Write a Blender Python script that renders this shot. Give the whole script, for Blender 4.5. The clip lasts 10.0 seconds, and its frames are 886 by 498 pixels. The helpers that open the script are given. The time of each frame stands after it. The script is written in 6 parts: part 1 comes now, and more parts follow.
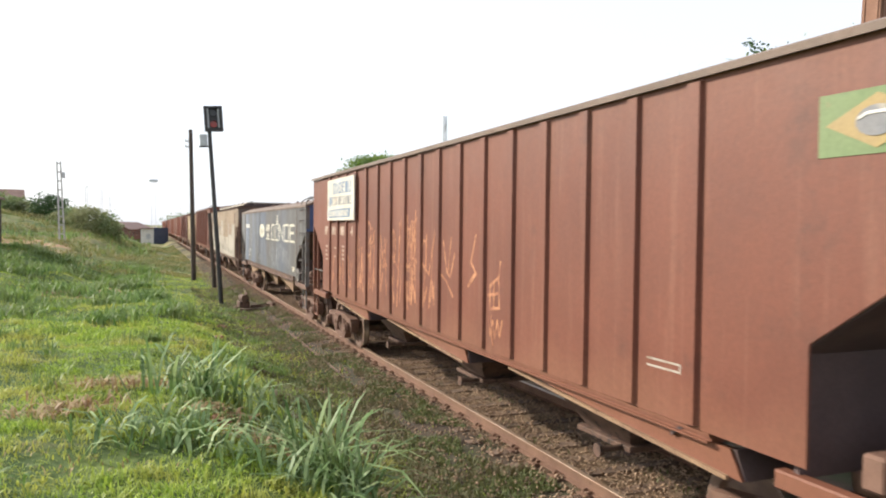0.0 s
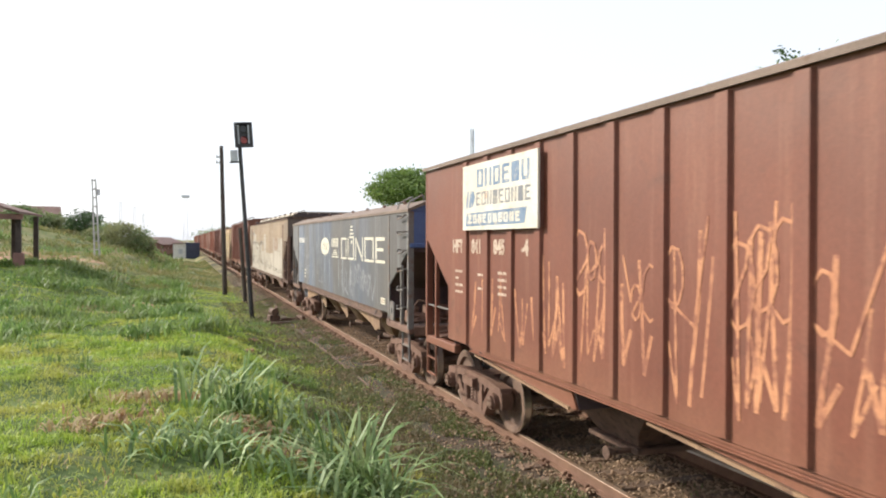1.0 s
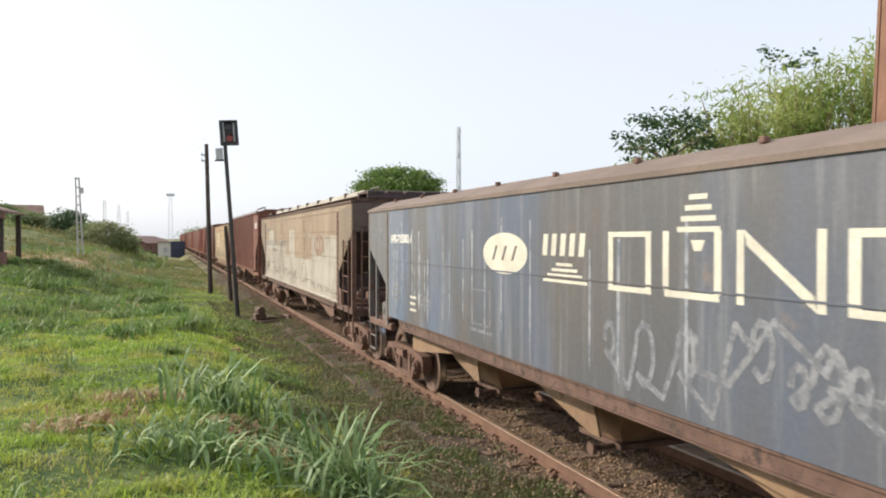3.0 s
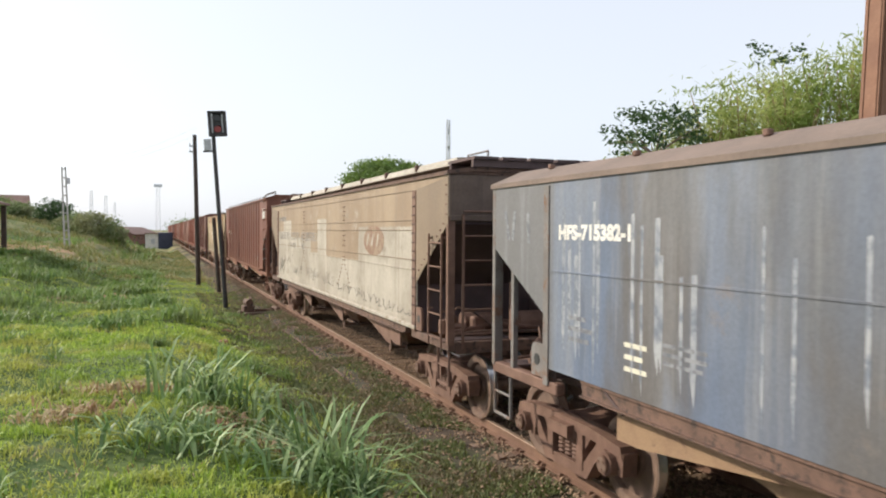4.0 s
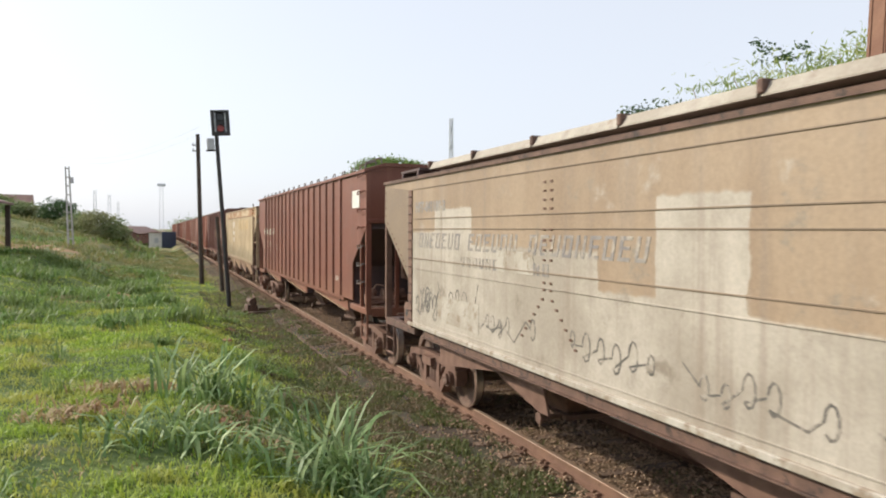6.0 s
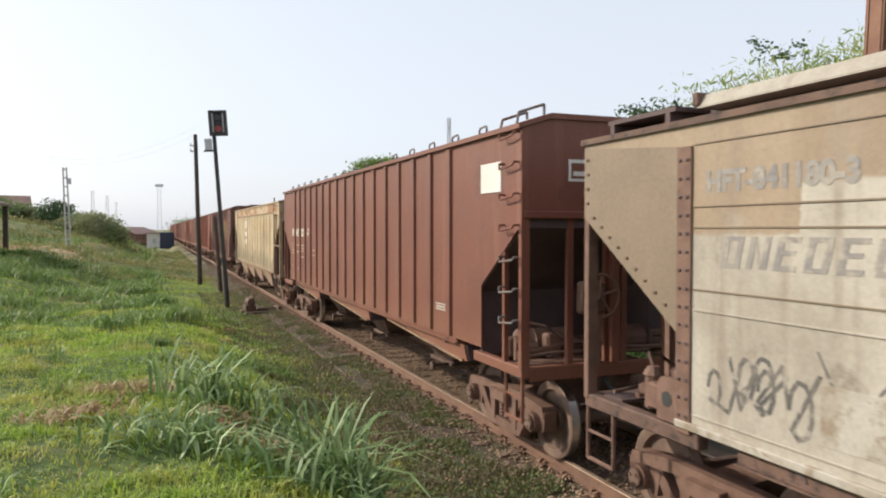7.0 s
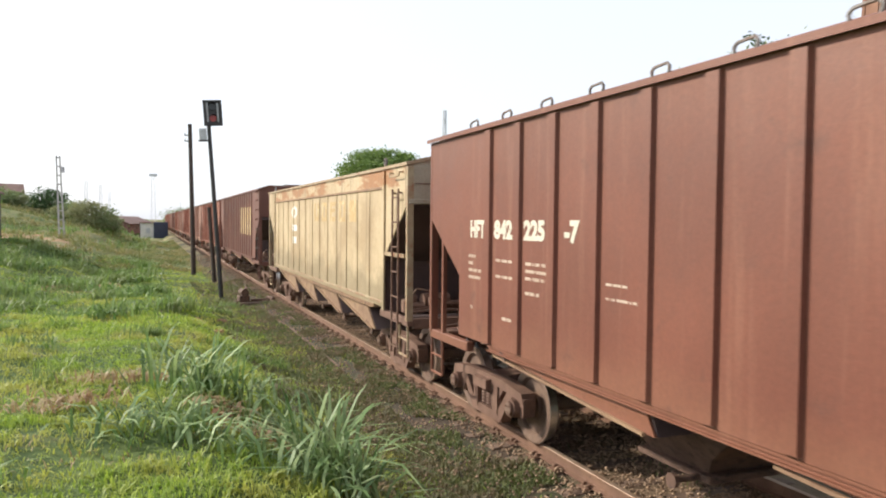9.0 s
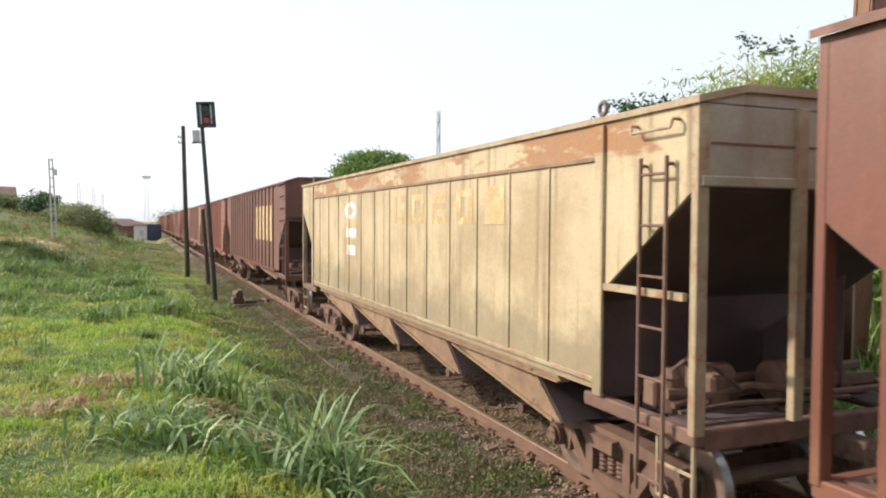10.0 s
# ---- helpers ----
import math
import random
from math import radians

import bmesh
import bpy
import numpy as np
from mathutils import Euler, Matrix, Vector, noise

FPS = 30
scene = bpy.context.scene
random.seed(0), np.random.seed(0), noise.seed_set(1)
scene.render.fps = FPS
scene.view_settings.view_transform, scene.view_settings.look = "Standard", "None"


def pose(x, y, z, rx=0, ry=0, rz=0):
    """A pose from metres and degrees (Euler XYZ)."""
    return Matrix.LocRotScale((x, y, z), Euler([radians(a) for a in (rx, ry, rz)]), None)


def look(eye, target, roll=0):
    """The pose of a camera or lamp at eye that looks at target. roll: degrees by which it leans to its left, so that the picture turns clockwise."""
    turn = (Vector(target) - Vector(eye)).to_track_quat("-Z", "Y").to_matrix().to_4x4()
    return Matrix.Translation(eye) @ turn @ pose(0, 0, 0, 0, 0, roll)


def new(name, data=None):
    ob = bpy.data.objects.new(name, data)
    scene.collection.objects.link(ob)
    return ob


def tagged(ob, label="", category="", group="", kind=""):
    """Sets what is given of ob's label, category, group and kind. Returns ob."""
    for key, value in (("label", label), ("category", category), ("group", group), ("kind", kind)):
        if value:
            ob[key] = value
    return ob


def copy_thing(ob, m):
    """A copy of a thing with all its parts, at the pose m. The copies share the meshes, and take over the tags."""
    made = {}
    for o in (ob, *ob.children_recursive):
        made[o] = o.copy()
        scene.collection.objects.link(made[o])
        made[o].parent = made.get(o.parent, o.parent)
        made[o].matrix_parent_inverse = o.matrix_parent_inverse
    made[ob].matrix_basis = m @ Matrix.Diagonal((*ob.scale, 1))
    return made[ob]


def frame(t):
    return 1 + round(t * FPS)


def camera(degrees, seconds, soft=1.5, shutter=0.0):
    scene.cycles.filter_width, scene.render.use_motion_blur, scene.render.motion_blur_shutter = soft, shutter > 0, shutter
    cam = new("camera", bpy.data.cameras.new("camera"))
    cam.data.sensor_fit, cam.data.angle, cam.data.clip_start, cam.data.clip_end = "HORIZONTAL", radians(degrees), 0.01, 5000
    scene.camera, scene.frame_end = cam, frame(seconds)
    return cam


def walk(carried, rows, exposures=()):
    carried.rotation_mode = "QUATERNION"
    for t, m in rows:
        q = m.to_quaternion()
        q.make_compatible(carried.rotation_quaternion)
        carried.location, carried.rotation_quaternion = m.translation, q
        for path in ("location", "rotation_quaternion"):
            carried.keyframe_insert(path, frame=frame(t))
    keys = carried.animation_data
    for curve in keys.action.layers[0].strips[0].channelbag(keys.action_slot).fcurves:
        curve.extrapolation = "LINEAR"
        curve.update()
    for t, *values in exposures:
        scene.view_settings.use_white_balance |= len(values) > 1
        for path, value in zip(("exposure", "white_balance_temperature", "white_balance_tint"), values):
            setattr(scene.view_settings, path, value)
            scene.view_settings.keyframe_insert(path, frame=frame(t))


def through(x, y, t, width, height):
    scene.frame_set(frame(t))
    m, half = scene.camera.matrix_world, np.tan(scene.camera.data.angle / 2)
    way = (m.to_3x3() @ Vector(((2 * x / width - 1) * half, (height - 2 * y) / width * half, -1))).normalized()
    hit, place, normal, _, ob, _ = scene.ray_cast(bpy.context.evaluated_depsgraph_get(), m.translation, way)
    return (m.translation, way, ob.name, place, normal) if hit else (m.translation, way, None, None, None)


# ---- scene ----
cam = camera(61.5, 10.0, 2.0, 0.12)
EYE = (-4.35, 0.0, 2.63)
PATH = [
    (0.0, -21.47, -1.61, 0.64),
    (0.5, -19.51, -1.06, 0.46),
    (1.0, -19.29, -0.66, 0.12),
    (1.5, -19.41, -0.50, -0.19),
    (2.0, -19.73, -0.44, -0.07),
    (2.5, -19.94, -0.54, -0.03),
    (4.0, -21.16, -1.35, 0.34),
    (4.5, -21.28, -1.45, 0.46),
    (5.0, -21.07, -1.37, 0.43),
    (5.5, -20.93, -1.43, 0.35),
    (7.0, -21.06, -1.49, 0.02),
    (7.5, -20.91, -1.49, 0.26),
    (8.0, -21.04, -1.70, 0.00),
    (8.5, -21.19, -2.01, -0.12),
    (9.0, -21.49, -2.07, 0.57),
    (9.5, -21.81, -2.09, 0.12),
    (10.0, -21.92, -1.99, 0.33),
]
EXPOSURES = [(0.0, 0.52), (1.5, 0.45), (2.5, 0.28), (5.5, 0.22), (7.0, 0.14), (7.5, 0.22), (8.3, 0.40), (9.0, 0.44), (10.0, 0.42)]
walk(cam, [(t, pose(*EYE, 90 + p, 0, y) @ pose(0, 0, 0, 0, 0, r)) for t, y, p, r in PATH], EXPOSURES)

GONE = [(0.0, 0.00), (0.5, 3.27), (1.0, 6.53), (1.5, 9.62), (2.0, 12.68), (2.5, 15.74), (4.0, 24.95), (4.5, 28.04), (5.0, 31.29), (5.5, 34.61), (7.0, 44.31), (7.5, 47.55), (8.0, 50.82), (8.5, 54.14), (9.0, 57.46), (9.5, 60.77), (10.0, 63.98)]   # metres that the train has gone
TRACK_X = 0.8175     # middle of the 1.6 m gauge track; railhead at z = 0
HW = 1.52            # half width of a wagon body
SUN_EL, SUN_AZ = 30.0, -52.0   # elevation; azimuth from +y towards +x

# ---- world and sun ----
world = bpy.data.worlds.new("hazy_sky")
scene.world = world
world.use_nodes = True
wn, wl = world.node_tree.nodes, world.node_tree.links
wn.clear()
sky = wn.new("ShaderNodeTexSky")
sky.sky_type, sky.sun_disc = "NISHITA", False
sky.sun_elevation, sky.sun_rotation = radians(SUN_EL), radians(SUN_AZ)
sky.air_density, sky.dust_density, sky.ozone_density, sky.altitude = 1.0, 3.0, 1.0, 300
hue = wn.new("ShaderNodeHueSaturation")
hue.inputs["Saturation"].default_value = 0.55
veil = wn.new("ShaderNodeMix")          # a bright even haze over the sky
veil.data_type = "RGBA"
veil.inputs[0].default_value = 0.6
veil.inputs[7].default_value = (5.9, 6.25, 6.95, 1)
bg = wn.new("ShaderNodeBackground")
bg.inputs["Strength"].default_value = 0.15
wout = wn.new("ShaderNodeOutputWorld")
wl.new(sky.outputs[0], hue.inputs["Color"])
wl.new(hue.outputs[0], veil.inputs[6])
wl.new(veil.outputs[2], bg.inputs["Color"])
wl.new(bg.outputs[0], wout.inputs["Surface"])

sun = new("sun", bpy.data.lights.new("sun", "SUN"))
sun.data.energy, sun.data.angle, sun.data.color = 3.85, radians(2.0), (1.0, 0.92, 0.78)
sd = Vector((math.sin(radians(SUN_AZ)) * math.cos(radians(SUN_EL)), math.cos(radians(SUN_AZ)) * math.cos(radians(SUN_EL)), math.sin(radians(SUN_EL))))
sun.matrix_world = look(sd * 60, (0, 0, 0))

# ---- materials ----
def node_mat(name):
    m = bpy.data.materials.new(name)
    m.use_nodes = True
    n, l = m.node_tree.nodes, m.node_tree.links
    return m, n, l, n["Principled BSDF"]


def noise_node(n, l, vec, scale, detail=5, rough=0.6, stretch=None):
    if stretch:
        mp = n.new("ShaderNodeMapping")
        mp.inputs["Scale"].default_value = stretch
        l.new(vec, mp.inputs["Vector"])
        vec = mp.outputs[0]
    t = n.new("ShaderNodeTexNoise")
    t.inputs["Scale"].default_value, t.inputs["Detail"].default_value, t.inputs["Roughness"].default_value = scale, detail, rough
    l.new(vec, t.inputs["Vector"])
    return t.outputs["Fac"]


def ramp(n, l, fac, a, b):
    r = n.new("ShaderNodeMapRange")
    r.interpolation_type = "SMOOTHSTEP"
    r.inputs["From Min"].default_value, r.inputs["From Max"].default_value = a, b
    l.new(fac, r.inputs["Value"])
    return r.outputs["Result"]


def mul(n, l, a, b, op="MULTIPLY"):
    m = n.new("ShaderNodeMath")
    m.operation = op
    for i, v in enumerate((a, b)):
        if isinstance(v, (int, float)):
            m.inputs[i].default_value = v
        else:
            l.new(v, m.inputs[i])
    return m.outputs[0]


def mix(n, l, fac, a, b, kind="MIX"):
    m = n.new("ShaderNodeMix")
    m.data_type, m.blend_type = "RGBA", kind
    for sock, v in ((m.inputs[0], fac), (m.inputs[6], a), (m.inputs[7], b)):
        if isinstance(v, (int, float)):
            sock.default_value = v
        elif isinstance(v, tuple):
            sock.default_value = (*v, 1)
        else:
            l.new(v, sock)
    return m.outputs[2]


def bump(n, l, bsdf, height, strength, dist=0.01):
    b = n.new("ShaderNodeBump")
    b.inputs["Strength"].default_value, b.inputs["Distance"].default_value = strength, dist
    l.new(height, b.inputs["Height"])
    l.new(b.outputs[0], bsdf.inputs["Normal"])


def surface(name, c1, c2, scale=2.0, rough=0.7, metal=0.0, relief=0.25, streak=None, streak_amt=0.5, spots=None, spot_at=(0.58, 0.7),
            fine=30.0, coord="Object", vary=0.0, streak_stretch=(5, 5, 0.3), extra=None):
    """A worn surface: two tones at two scales, vertical streaks, spots of wear and a fine relief."""
    m, n, l, b = node_mat(name)
    tc = n.new("ShaderNodeTexCoord")
    vec = tc.outputs[coord] if coord != "World" else n.new("ShaderNodeNewGeometry").outputs["Position"]
    col = mix(n, l, ramp(n, l, noise_node(n, l, vec, scale), 0.35, 0.65), c1, c2)
    if extra:
        col = extra(n, l, vec, col)
    if streak:
        s = mul(n, l, ramp(n, l, noise_node(n, l, vec, 1.0, 4, 0.65, streak_stretch), 0.5, 0.72), streak_amt)
        col = mix(n, l, s, col, streak)
    if spots:
        col = mix(n, l, ramp(n, l, noise_node(n, l, vec, scale * 2.3, 8, 0.7), *spot_at), col, spots)
    f = noise_node(n, l, vec, fine, 3, 0.7)
    fr = n.new("ShaderNodeMapRange")
    fr.inputs["To Min"].default_value, fr.inputs["To Max"].default_value = 0.72, 1.25
    l.new(f, fr.inputs["Value"])
    col = mix(n, l, 1.0, col, fr.outputs[0], "MULTIPLY")
    if vary:
        oi = n.new("ShaderNodeObjectInfo")
        vr = n.new("ShaderNodeMapRange")
        vr.inputs["To Min"].default_value, vr.inputs["To Max"].default_value = 1 - vary, 1 + vary
        l.new(oi.outputs["Random"], vr.inputs["Value"])
        col = mix(n, l, 1.0, col, vr.outputs[0], "MULTIPLY")
    l.new(col, b.inputs["Base Color"])
    rr = n.new("ShaderNodeMapRange")
    rr.inputs["To Min"].default_value, rr.inputs["To Max"].default_value = max(rough - 0.12, 0.05), min(rough + 0.12, 1)
    l.new(noise_node(n, l, vec, scale * 4), rr.inputs["Value"])
    l.new(rr.outputs[0], b.inputs["Roughness"])
    b.inputs["Metallic"].default_value = metal
    bump(n, l, b, f, relief, 0.006)
    return m


def z_band(lo, hi, colour, wobble=0.1, amount=1.0, noise_scale=1.5, noise_at=None):
    """Another paint above the height lo..hi on the thing, with a wavering edge; noise_at breaks it up."""
    def add(n, l, vec, col):
        sep = n.new("ShaderNodeSeparateXYZ")
        l.new(vec, sep.inputs[0])
        z = mul(n, l, sep.outputs[2], mul(n, l, noise_node(n, l, vec, noise_scale), wobble), "ADD")
        f = ramp(n, l, z, lo + wobble / 2, hi + wobble / 2)
        if noise_at:
            f = mul(n, l, f, ramp(n, l, noise_node(n, l, vec, 2.2, 6, 0.65, (1, 0.5, 1.6)), *noise_at))
        return mix(n, l, mul(n, l, f, amount), col, colour)
    return add


def low_dust(n, l, vec, col):
    """Track dust, thicker towards the sill, and a paler weathered top."""
    sep = n.new("ShaderNodeSeparateXYZ")
    l.new(vec, sep.inputs[0])
    z = mul(n, l, sep.outputs[2], mul(n, l, noise_node(n, l, vec, 1.1, 6, 0.7), 0.9), "ADD")
    col = mix(n, l, mul(n, l, ramp(n, l, z, 2.1, 1.55), 0.55), col, (0.232, 0.100, 0.056))
    return mix(n, l, mul(n, l, ramp(n, l, z, 3.3, 4.2), 0.4), col, (0.19, 0.080, 0.052))


def tan_over(n, l, vec, col):
    """Tan repaint on the upper side sheets, its lower edge stepping from panel to panel along y."""
    sep = n.new("ShaderNodeSeparateXYZ")
    l.new(vec, sep.inputs[0])
    cr = n.new("ShaderNodeValToRGB")
    cr.color_ramp.interpolation = "CONSTANT"
    l.new(mul(n, l, mul(n, l, sep.outputs[1], mul(n, l, noise_node(n, l, vec, 4), 0.12), "ADD"), 1 / 16), cr.inputs[0])
    e = cr.color_ramp.elements
    for i, (y, z) in enumerate(((0.0, 2.70), (4.75, 2.06), (7.6, 2.90), (8.6, 2.10), (9.4, 2.44), (12.3, 2.92), (13.6, 2.6))):
        q = e[i] if i < 2 else e.new(y / 16)
        q.position, q.color = y / 16, (z / 4, z / 4, z / 4, 1)
    d = mul(n, l, sep.outputs[2], mul(n, l, cr.outputs[0], 4.0), "SUBTRACT")
    d = mul(n, l, d, mul(n, l, noise_node(n, l, vec, 6), 0.08), "ADD")
    f = ramp(n, l, d, 0.02, 0.06)
    f = mul(n, l, f, ramp(n, l, noise_node(n, l, vec, 1.6, 7, 0.7), 0.22, 0.42))
    return mix(n, l, mul(n, l, f, 0.95), col, mix(n, l, ramp(n, l, noise_node(n, l, vec, 1.0, 4, 0.6, (0.9, 0.9, 0.15)), 0.4, 0.66), (0.265, 0.182, 0.115), (0.345, 0.25, 0.165)))


BROWN = surface("rust_brown_paint", (0.149, 0.046, 0.0265), (0.184, 0.0575, 0.033), 0.6, 0.6, streak=(0.25, 0.108, 0.068), streak_amt=0.5, spots=(0.11, 0.042, 0.028), spot_at=(0.56, 0.78), extra=low_dust)
BROWN_DARK = surface("dark_brown_paint", (0.13, 0.048, 0.034), (0.17, 0.062, 0.042), 0.8, 0.62, streak=(0.2, 0.09, 0.06), streak_amt=0.4, spots=(0.08, 0.03, 0.025))
BROWN_RED = surface("red_brown_paint", (0.24, 0.075, 0.045), (0.3, 0.11, 0.07), 0.7, 0.65, streak=(0.34, 0.17, 0.12), streak_amt=0.5, spots=(0.13, 0.045, 0.03))
BROWN_PINK = surface("faded_brown_paint", (0.30, 0.15, 0.11), (0.36, 0.2, 0.15), 0.7, 0.7, streak=(0.42, 0.27, 0.2), streak_amt=0.5, spots=(0.16, 0.06, 0.04))
ROOF_DUST = surface("dusty_roof_steel", (0.175, 0.130, 0.106), (0.22, 0.162, 0.132), 1.5, 0.85, spots=(0.16, 0.1, 0.07))
def blue_half(n, l, vec, col):
    """The trailing half of the side is bluer, patchily."""
    sep = n.new("ShaderNodeSeparateXYZ")
    l.new(vec, sep.inputs[0])
    f = mul(n, l, ramp(n, l, sep.outputs[1], 8.5, 10.8), ramp(n, l, noise_node(n, l, vec, 1.0, 5, 0.6, (1, 1, 0.3)), 0.44, 0.58))
    f = mul(n, l, mul(n, l, f, 0.7), ramp(n, l, sep.outputs[1], 12.75, 12.55))
    col = mix(n, l, f, col, (0.15, 0.19, 0.27))
    g = mul(n, l, ramp(n, l, noise_node(n, l, vec, 1.0, 3, 0.5, (0.8, 0.8, 0.12)), 0.46, 0.64), 0.45)
    g = mul(n, l, g, mul(n, l, ramp(n, l, sep.outputs[1], 1.5, 5.0), ramp(n, l, sep.outputs[1], 12.75, 12.55)))
    col = mix(n, l, g, col, (0.095, 0.140, 0.235))
    pale = mul(n, l, ramp(n, l, noise_node(n, l, vec, 1.0, 5, 0.6, (1.4, 1.4, 0.16)), 0.48, 0.66), ramp(n, l, sep.outputs[1], 7.5, 10.5))
    col = mix(n, l, mul(n, l, pale, 0.4), col, (0.27, 0.275, 0.29))
    col = mix(n, l, mul(n, l, ramp(n, l, sep.outputs[1], 1.5, 1.2), 0.6), col, (0.085, 0.076, 0.073))
    return mix(n, l, mul(n, l, ramp(n, l, sep.outputs[1], 12.55, 12.75), 0.75), col, (0.15, 0.145, 0.148))


def cream_wear(n, l, vec, col):
    """Grey-brown dirt on the lower half and a broken rust band at the top."""
    sep = n.new("ShaderNodeSeparateXYZ")
    l.new(vec, sep.inputs[0])
    low = mul(n, l, sep.outputs[2], mul(n, l, noise_node(n, l, vec, 1.3, 6, 0.7), 1.6), "ADD")
    col = mix(n, l, mul(n, l, ramp(n, l, low, 2.75, 2.25), 0.7), col, (0.24, 0.19, 0.115))
    return z_band(3.17, 3.2, (0.34, 0.15, 0.058), 0.03, 0.95, 1.5, (0.47, 0.56))(n, l, vec, col)


GREY_BLUE = surface("weathered_grey_blue_paint", (0.115, 0.103, 0.098), (0.098, 0.099, 0.108), 0.5, 0.55, streak=(0.235, 0.238, 0.25), streak_amt=0.6,
                    extra=lambda n, l, v, c: blue_half(n, l, v, c), spots=(0.2, 0.16, 0.14), spot_at=(0.6, 0.75))
BLUE_END = surface("deep_blue_paint", (0.07, 0.11, 0.26), (0.10, 0.15, 0.30), 1.5, 0.5, spots=(0.12, 0.1, 0.1))
OFF_WHITE = surface("stained_off_white_paint", (0.47, 0.42, 0.355), (0.33, 0.285, 0.23), 0.8, 0.6, streak=(0.25, 0.195, 0.15), streak_amt=0.6, spots=(0.24, 0.2, 0.155), spot_at=(0.57, 0.7), extra=tan_over)
TAN = surface("tan_paint", (0.205, 0.147, 0.10), (0.245, 0.178, 0.12), 1.2, 0.62, streak=(0.2, 0.14, 0.095))
CREAM = surface("rusting_cream_paint", (0.54, 0.42, 0.265), (0.40, 0.29, 0.17), 0.9, 0.6, streak=(0.24, 0.16, 0.09), streak_amt=0.9,
                extra=cream_wear, spots=(0.42, 0.24, 0.1), spot_at=(0.62, 0.74))
CREAM_POST = surface("cream_post_paint", (0.42, 0.33, 0.21), (0.32, 0.21, 0.13), 2.0, 0.6, spots=(0.32, 0.14, 0.07), spot_at=(0.52, 0.66))
END_CREAM = surface("grimy_cream_end_paint", (0.44, 0.38, 0.29), (0.34, 0.29, 0.22), 1.3, 0.65, streak=(0.24, 0.16, 0.1), streak_amt=0.6, spots=(0.36, 0.22, 0.11), spot_at=(0.6, 0.72))
GREY_POST = surface("grey_post_paint", (0.2, 0.185, 0.175), (0.15, 0.13, 0.12), 2.0, 0.65, spots=(0.17, 0.09, 0.055), spot_at=(0.5, 0.66))
# Grimy steel; its dark tone also holds the shade of the open wagon ends.
SHADE_STEEL = surface("shaded_grimy_steel", (0.082, 0.054, 0.053), (0.112, 0.074, 0.07), 2.0, 0.8, spots=(0.1, 0.065, 0.055))
IRON = surface("rusty_cast_iron", (0.145, 0.077, 0.054), (0.20, 0.112, 0.079), 5.0, 0.75, spots=(0.1, 0.06, 0.045), fine=60, relief=0.4)
HATCH_PALE = surface("pale_grey_hatch_paint", (0.40, 0.36, 0.30), (0.32, 0.28, 0.225), 1.5, 0.7, streak=(0.24, 0.19, 0.15), spots=(0.25, 0.18, 0.13))
GRIME = surface("grimy_rusted_iron", (0.115, 0.066, 0.048), (0.165, 0.095, 0.068), 4.0, 0.8, spots=(0.045, 0.03, 0.026), spot_at=(0.5, 0.65), fine=60, relief=0.4)
END_TAN = surface("dark_tan_end_paint", (0.15, 0.105, 0.08), (0.11, 0.075, 0.058), 1.6, 0.75, streak=(0.07, 0.05, 0.04), streak_amt=0.7, spots=(0.19, 0.125, 0.085))
SILL = surface("dusty_sill_steel", (0.30, 0.19, 0.11), (0.22, 0.13, 0.08), 2.5, 0.75, spots=(0.12, 0.06, 0.04), fine=50)
STEEL = surface("polished_tread_steel", (0.74, 0.73, 0.71), (0.82, 0.81, 0.79), 4.0, 0.34, 1.0, relief=0.05)
WHEEL = surface("rust_dusted_wheel_steel", (0.17, 0.11, 0.085), (0.23, 0.15, 0.11), 5.0, 0.6, 0.2, spots=(0.1, 0.06, 0.05), fine=50)
RAIL_RUST = surface("brown_rail_rust", (0.215, 0.12, 0.078), (0.165, 0.09, 0.06), 2.5, 0.8, spots=(0.12, 0.065, 0.045), fine=70, coord="World")
RAIL_TOP = surface("worn_railhead_steel", (0.34, 0.22, 0.15), (0.42, 0.31, 0.23), 3.0, 0.45, 0.45, relief=0.05, coord="World")
WOOD = surface("weathered_sleeper_wood", (0.145, 0.095, 0.067), (0.20, 0.132, 0.094), 3.0, 0.9, relief=0.6, streak=(0.08, 0.05, 0.04), streak_amt=0.7, streak_stretch=(0.8, 14, 14), vary=0.35)
BALLAST = surface("brown_ballast_stone", (0.40, 0.275, 0.18), (0.25, 0.165, 0.11), 9.0, 0.9, coord="World", spots=(0.4, 0.3, 0.21))
TIMBER = surface("dark_creosoted_pole", (0.045, 0.032, 0.027), (0.07, 0.05, 0.04), 3.0, 0.8, streak=(0.1, 0.07, 0.05), streak_stretch=(20, 20, 0.6))
SIGNAL_BLACK = surface("flaking_black_paint", (0.03, 0.028, 0.03), (0.05, 0.045, 0.045), 6.0, 0.55, spots=(0.12, 0.09, 0.08), spot_at=(0.6, 0.72))
GREY_PAINT = surface("pale_grey_paint", (0.45, 0.46, 0.47), (0.55, 0.56, 0.57), 4.0, 0.55)
# Galvanised grey, lifted paler and bluer to carry the haze over far masts.
MAST_PAINT = surface("hazed_galvanised_steel", (0.58, 0.61, 0.64), (0.66, 0.68, 0.70), 3.0, 0.6)
CONCRETE = surface("pale_concrete", (0.46, 0.45, 0.43), (0.38, 0.37, 0.36), 2.0, 0.85, streak=(0.2, 0.19, 0.18))
RUST_POST = surface("rust_red_column_steel", (0.235, 0.115, 0.066), (0.19, 0.088, 0.052), 1.5, 0.75, streak=(0.14, 0.07, 0.045), spots=(0.29, 0.16, 0.1))
WALL = surface("pale_plaster", (0.55, 0.5, 0.44), (0.45, 0.4, 0.36), 1.0, 0.85, spots=(0.33, 0.28, 0.24))
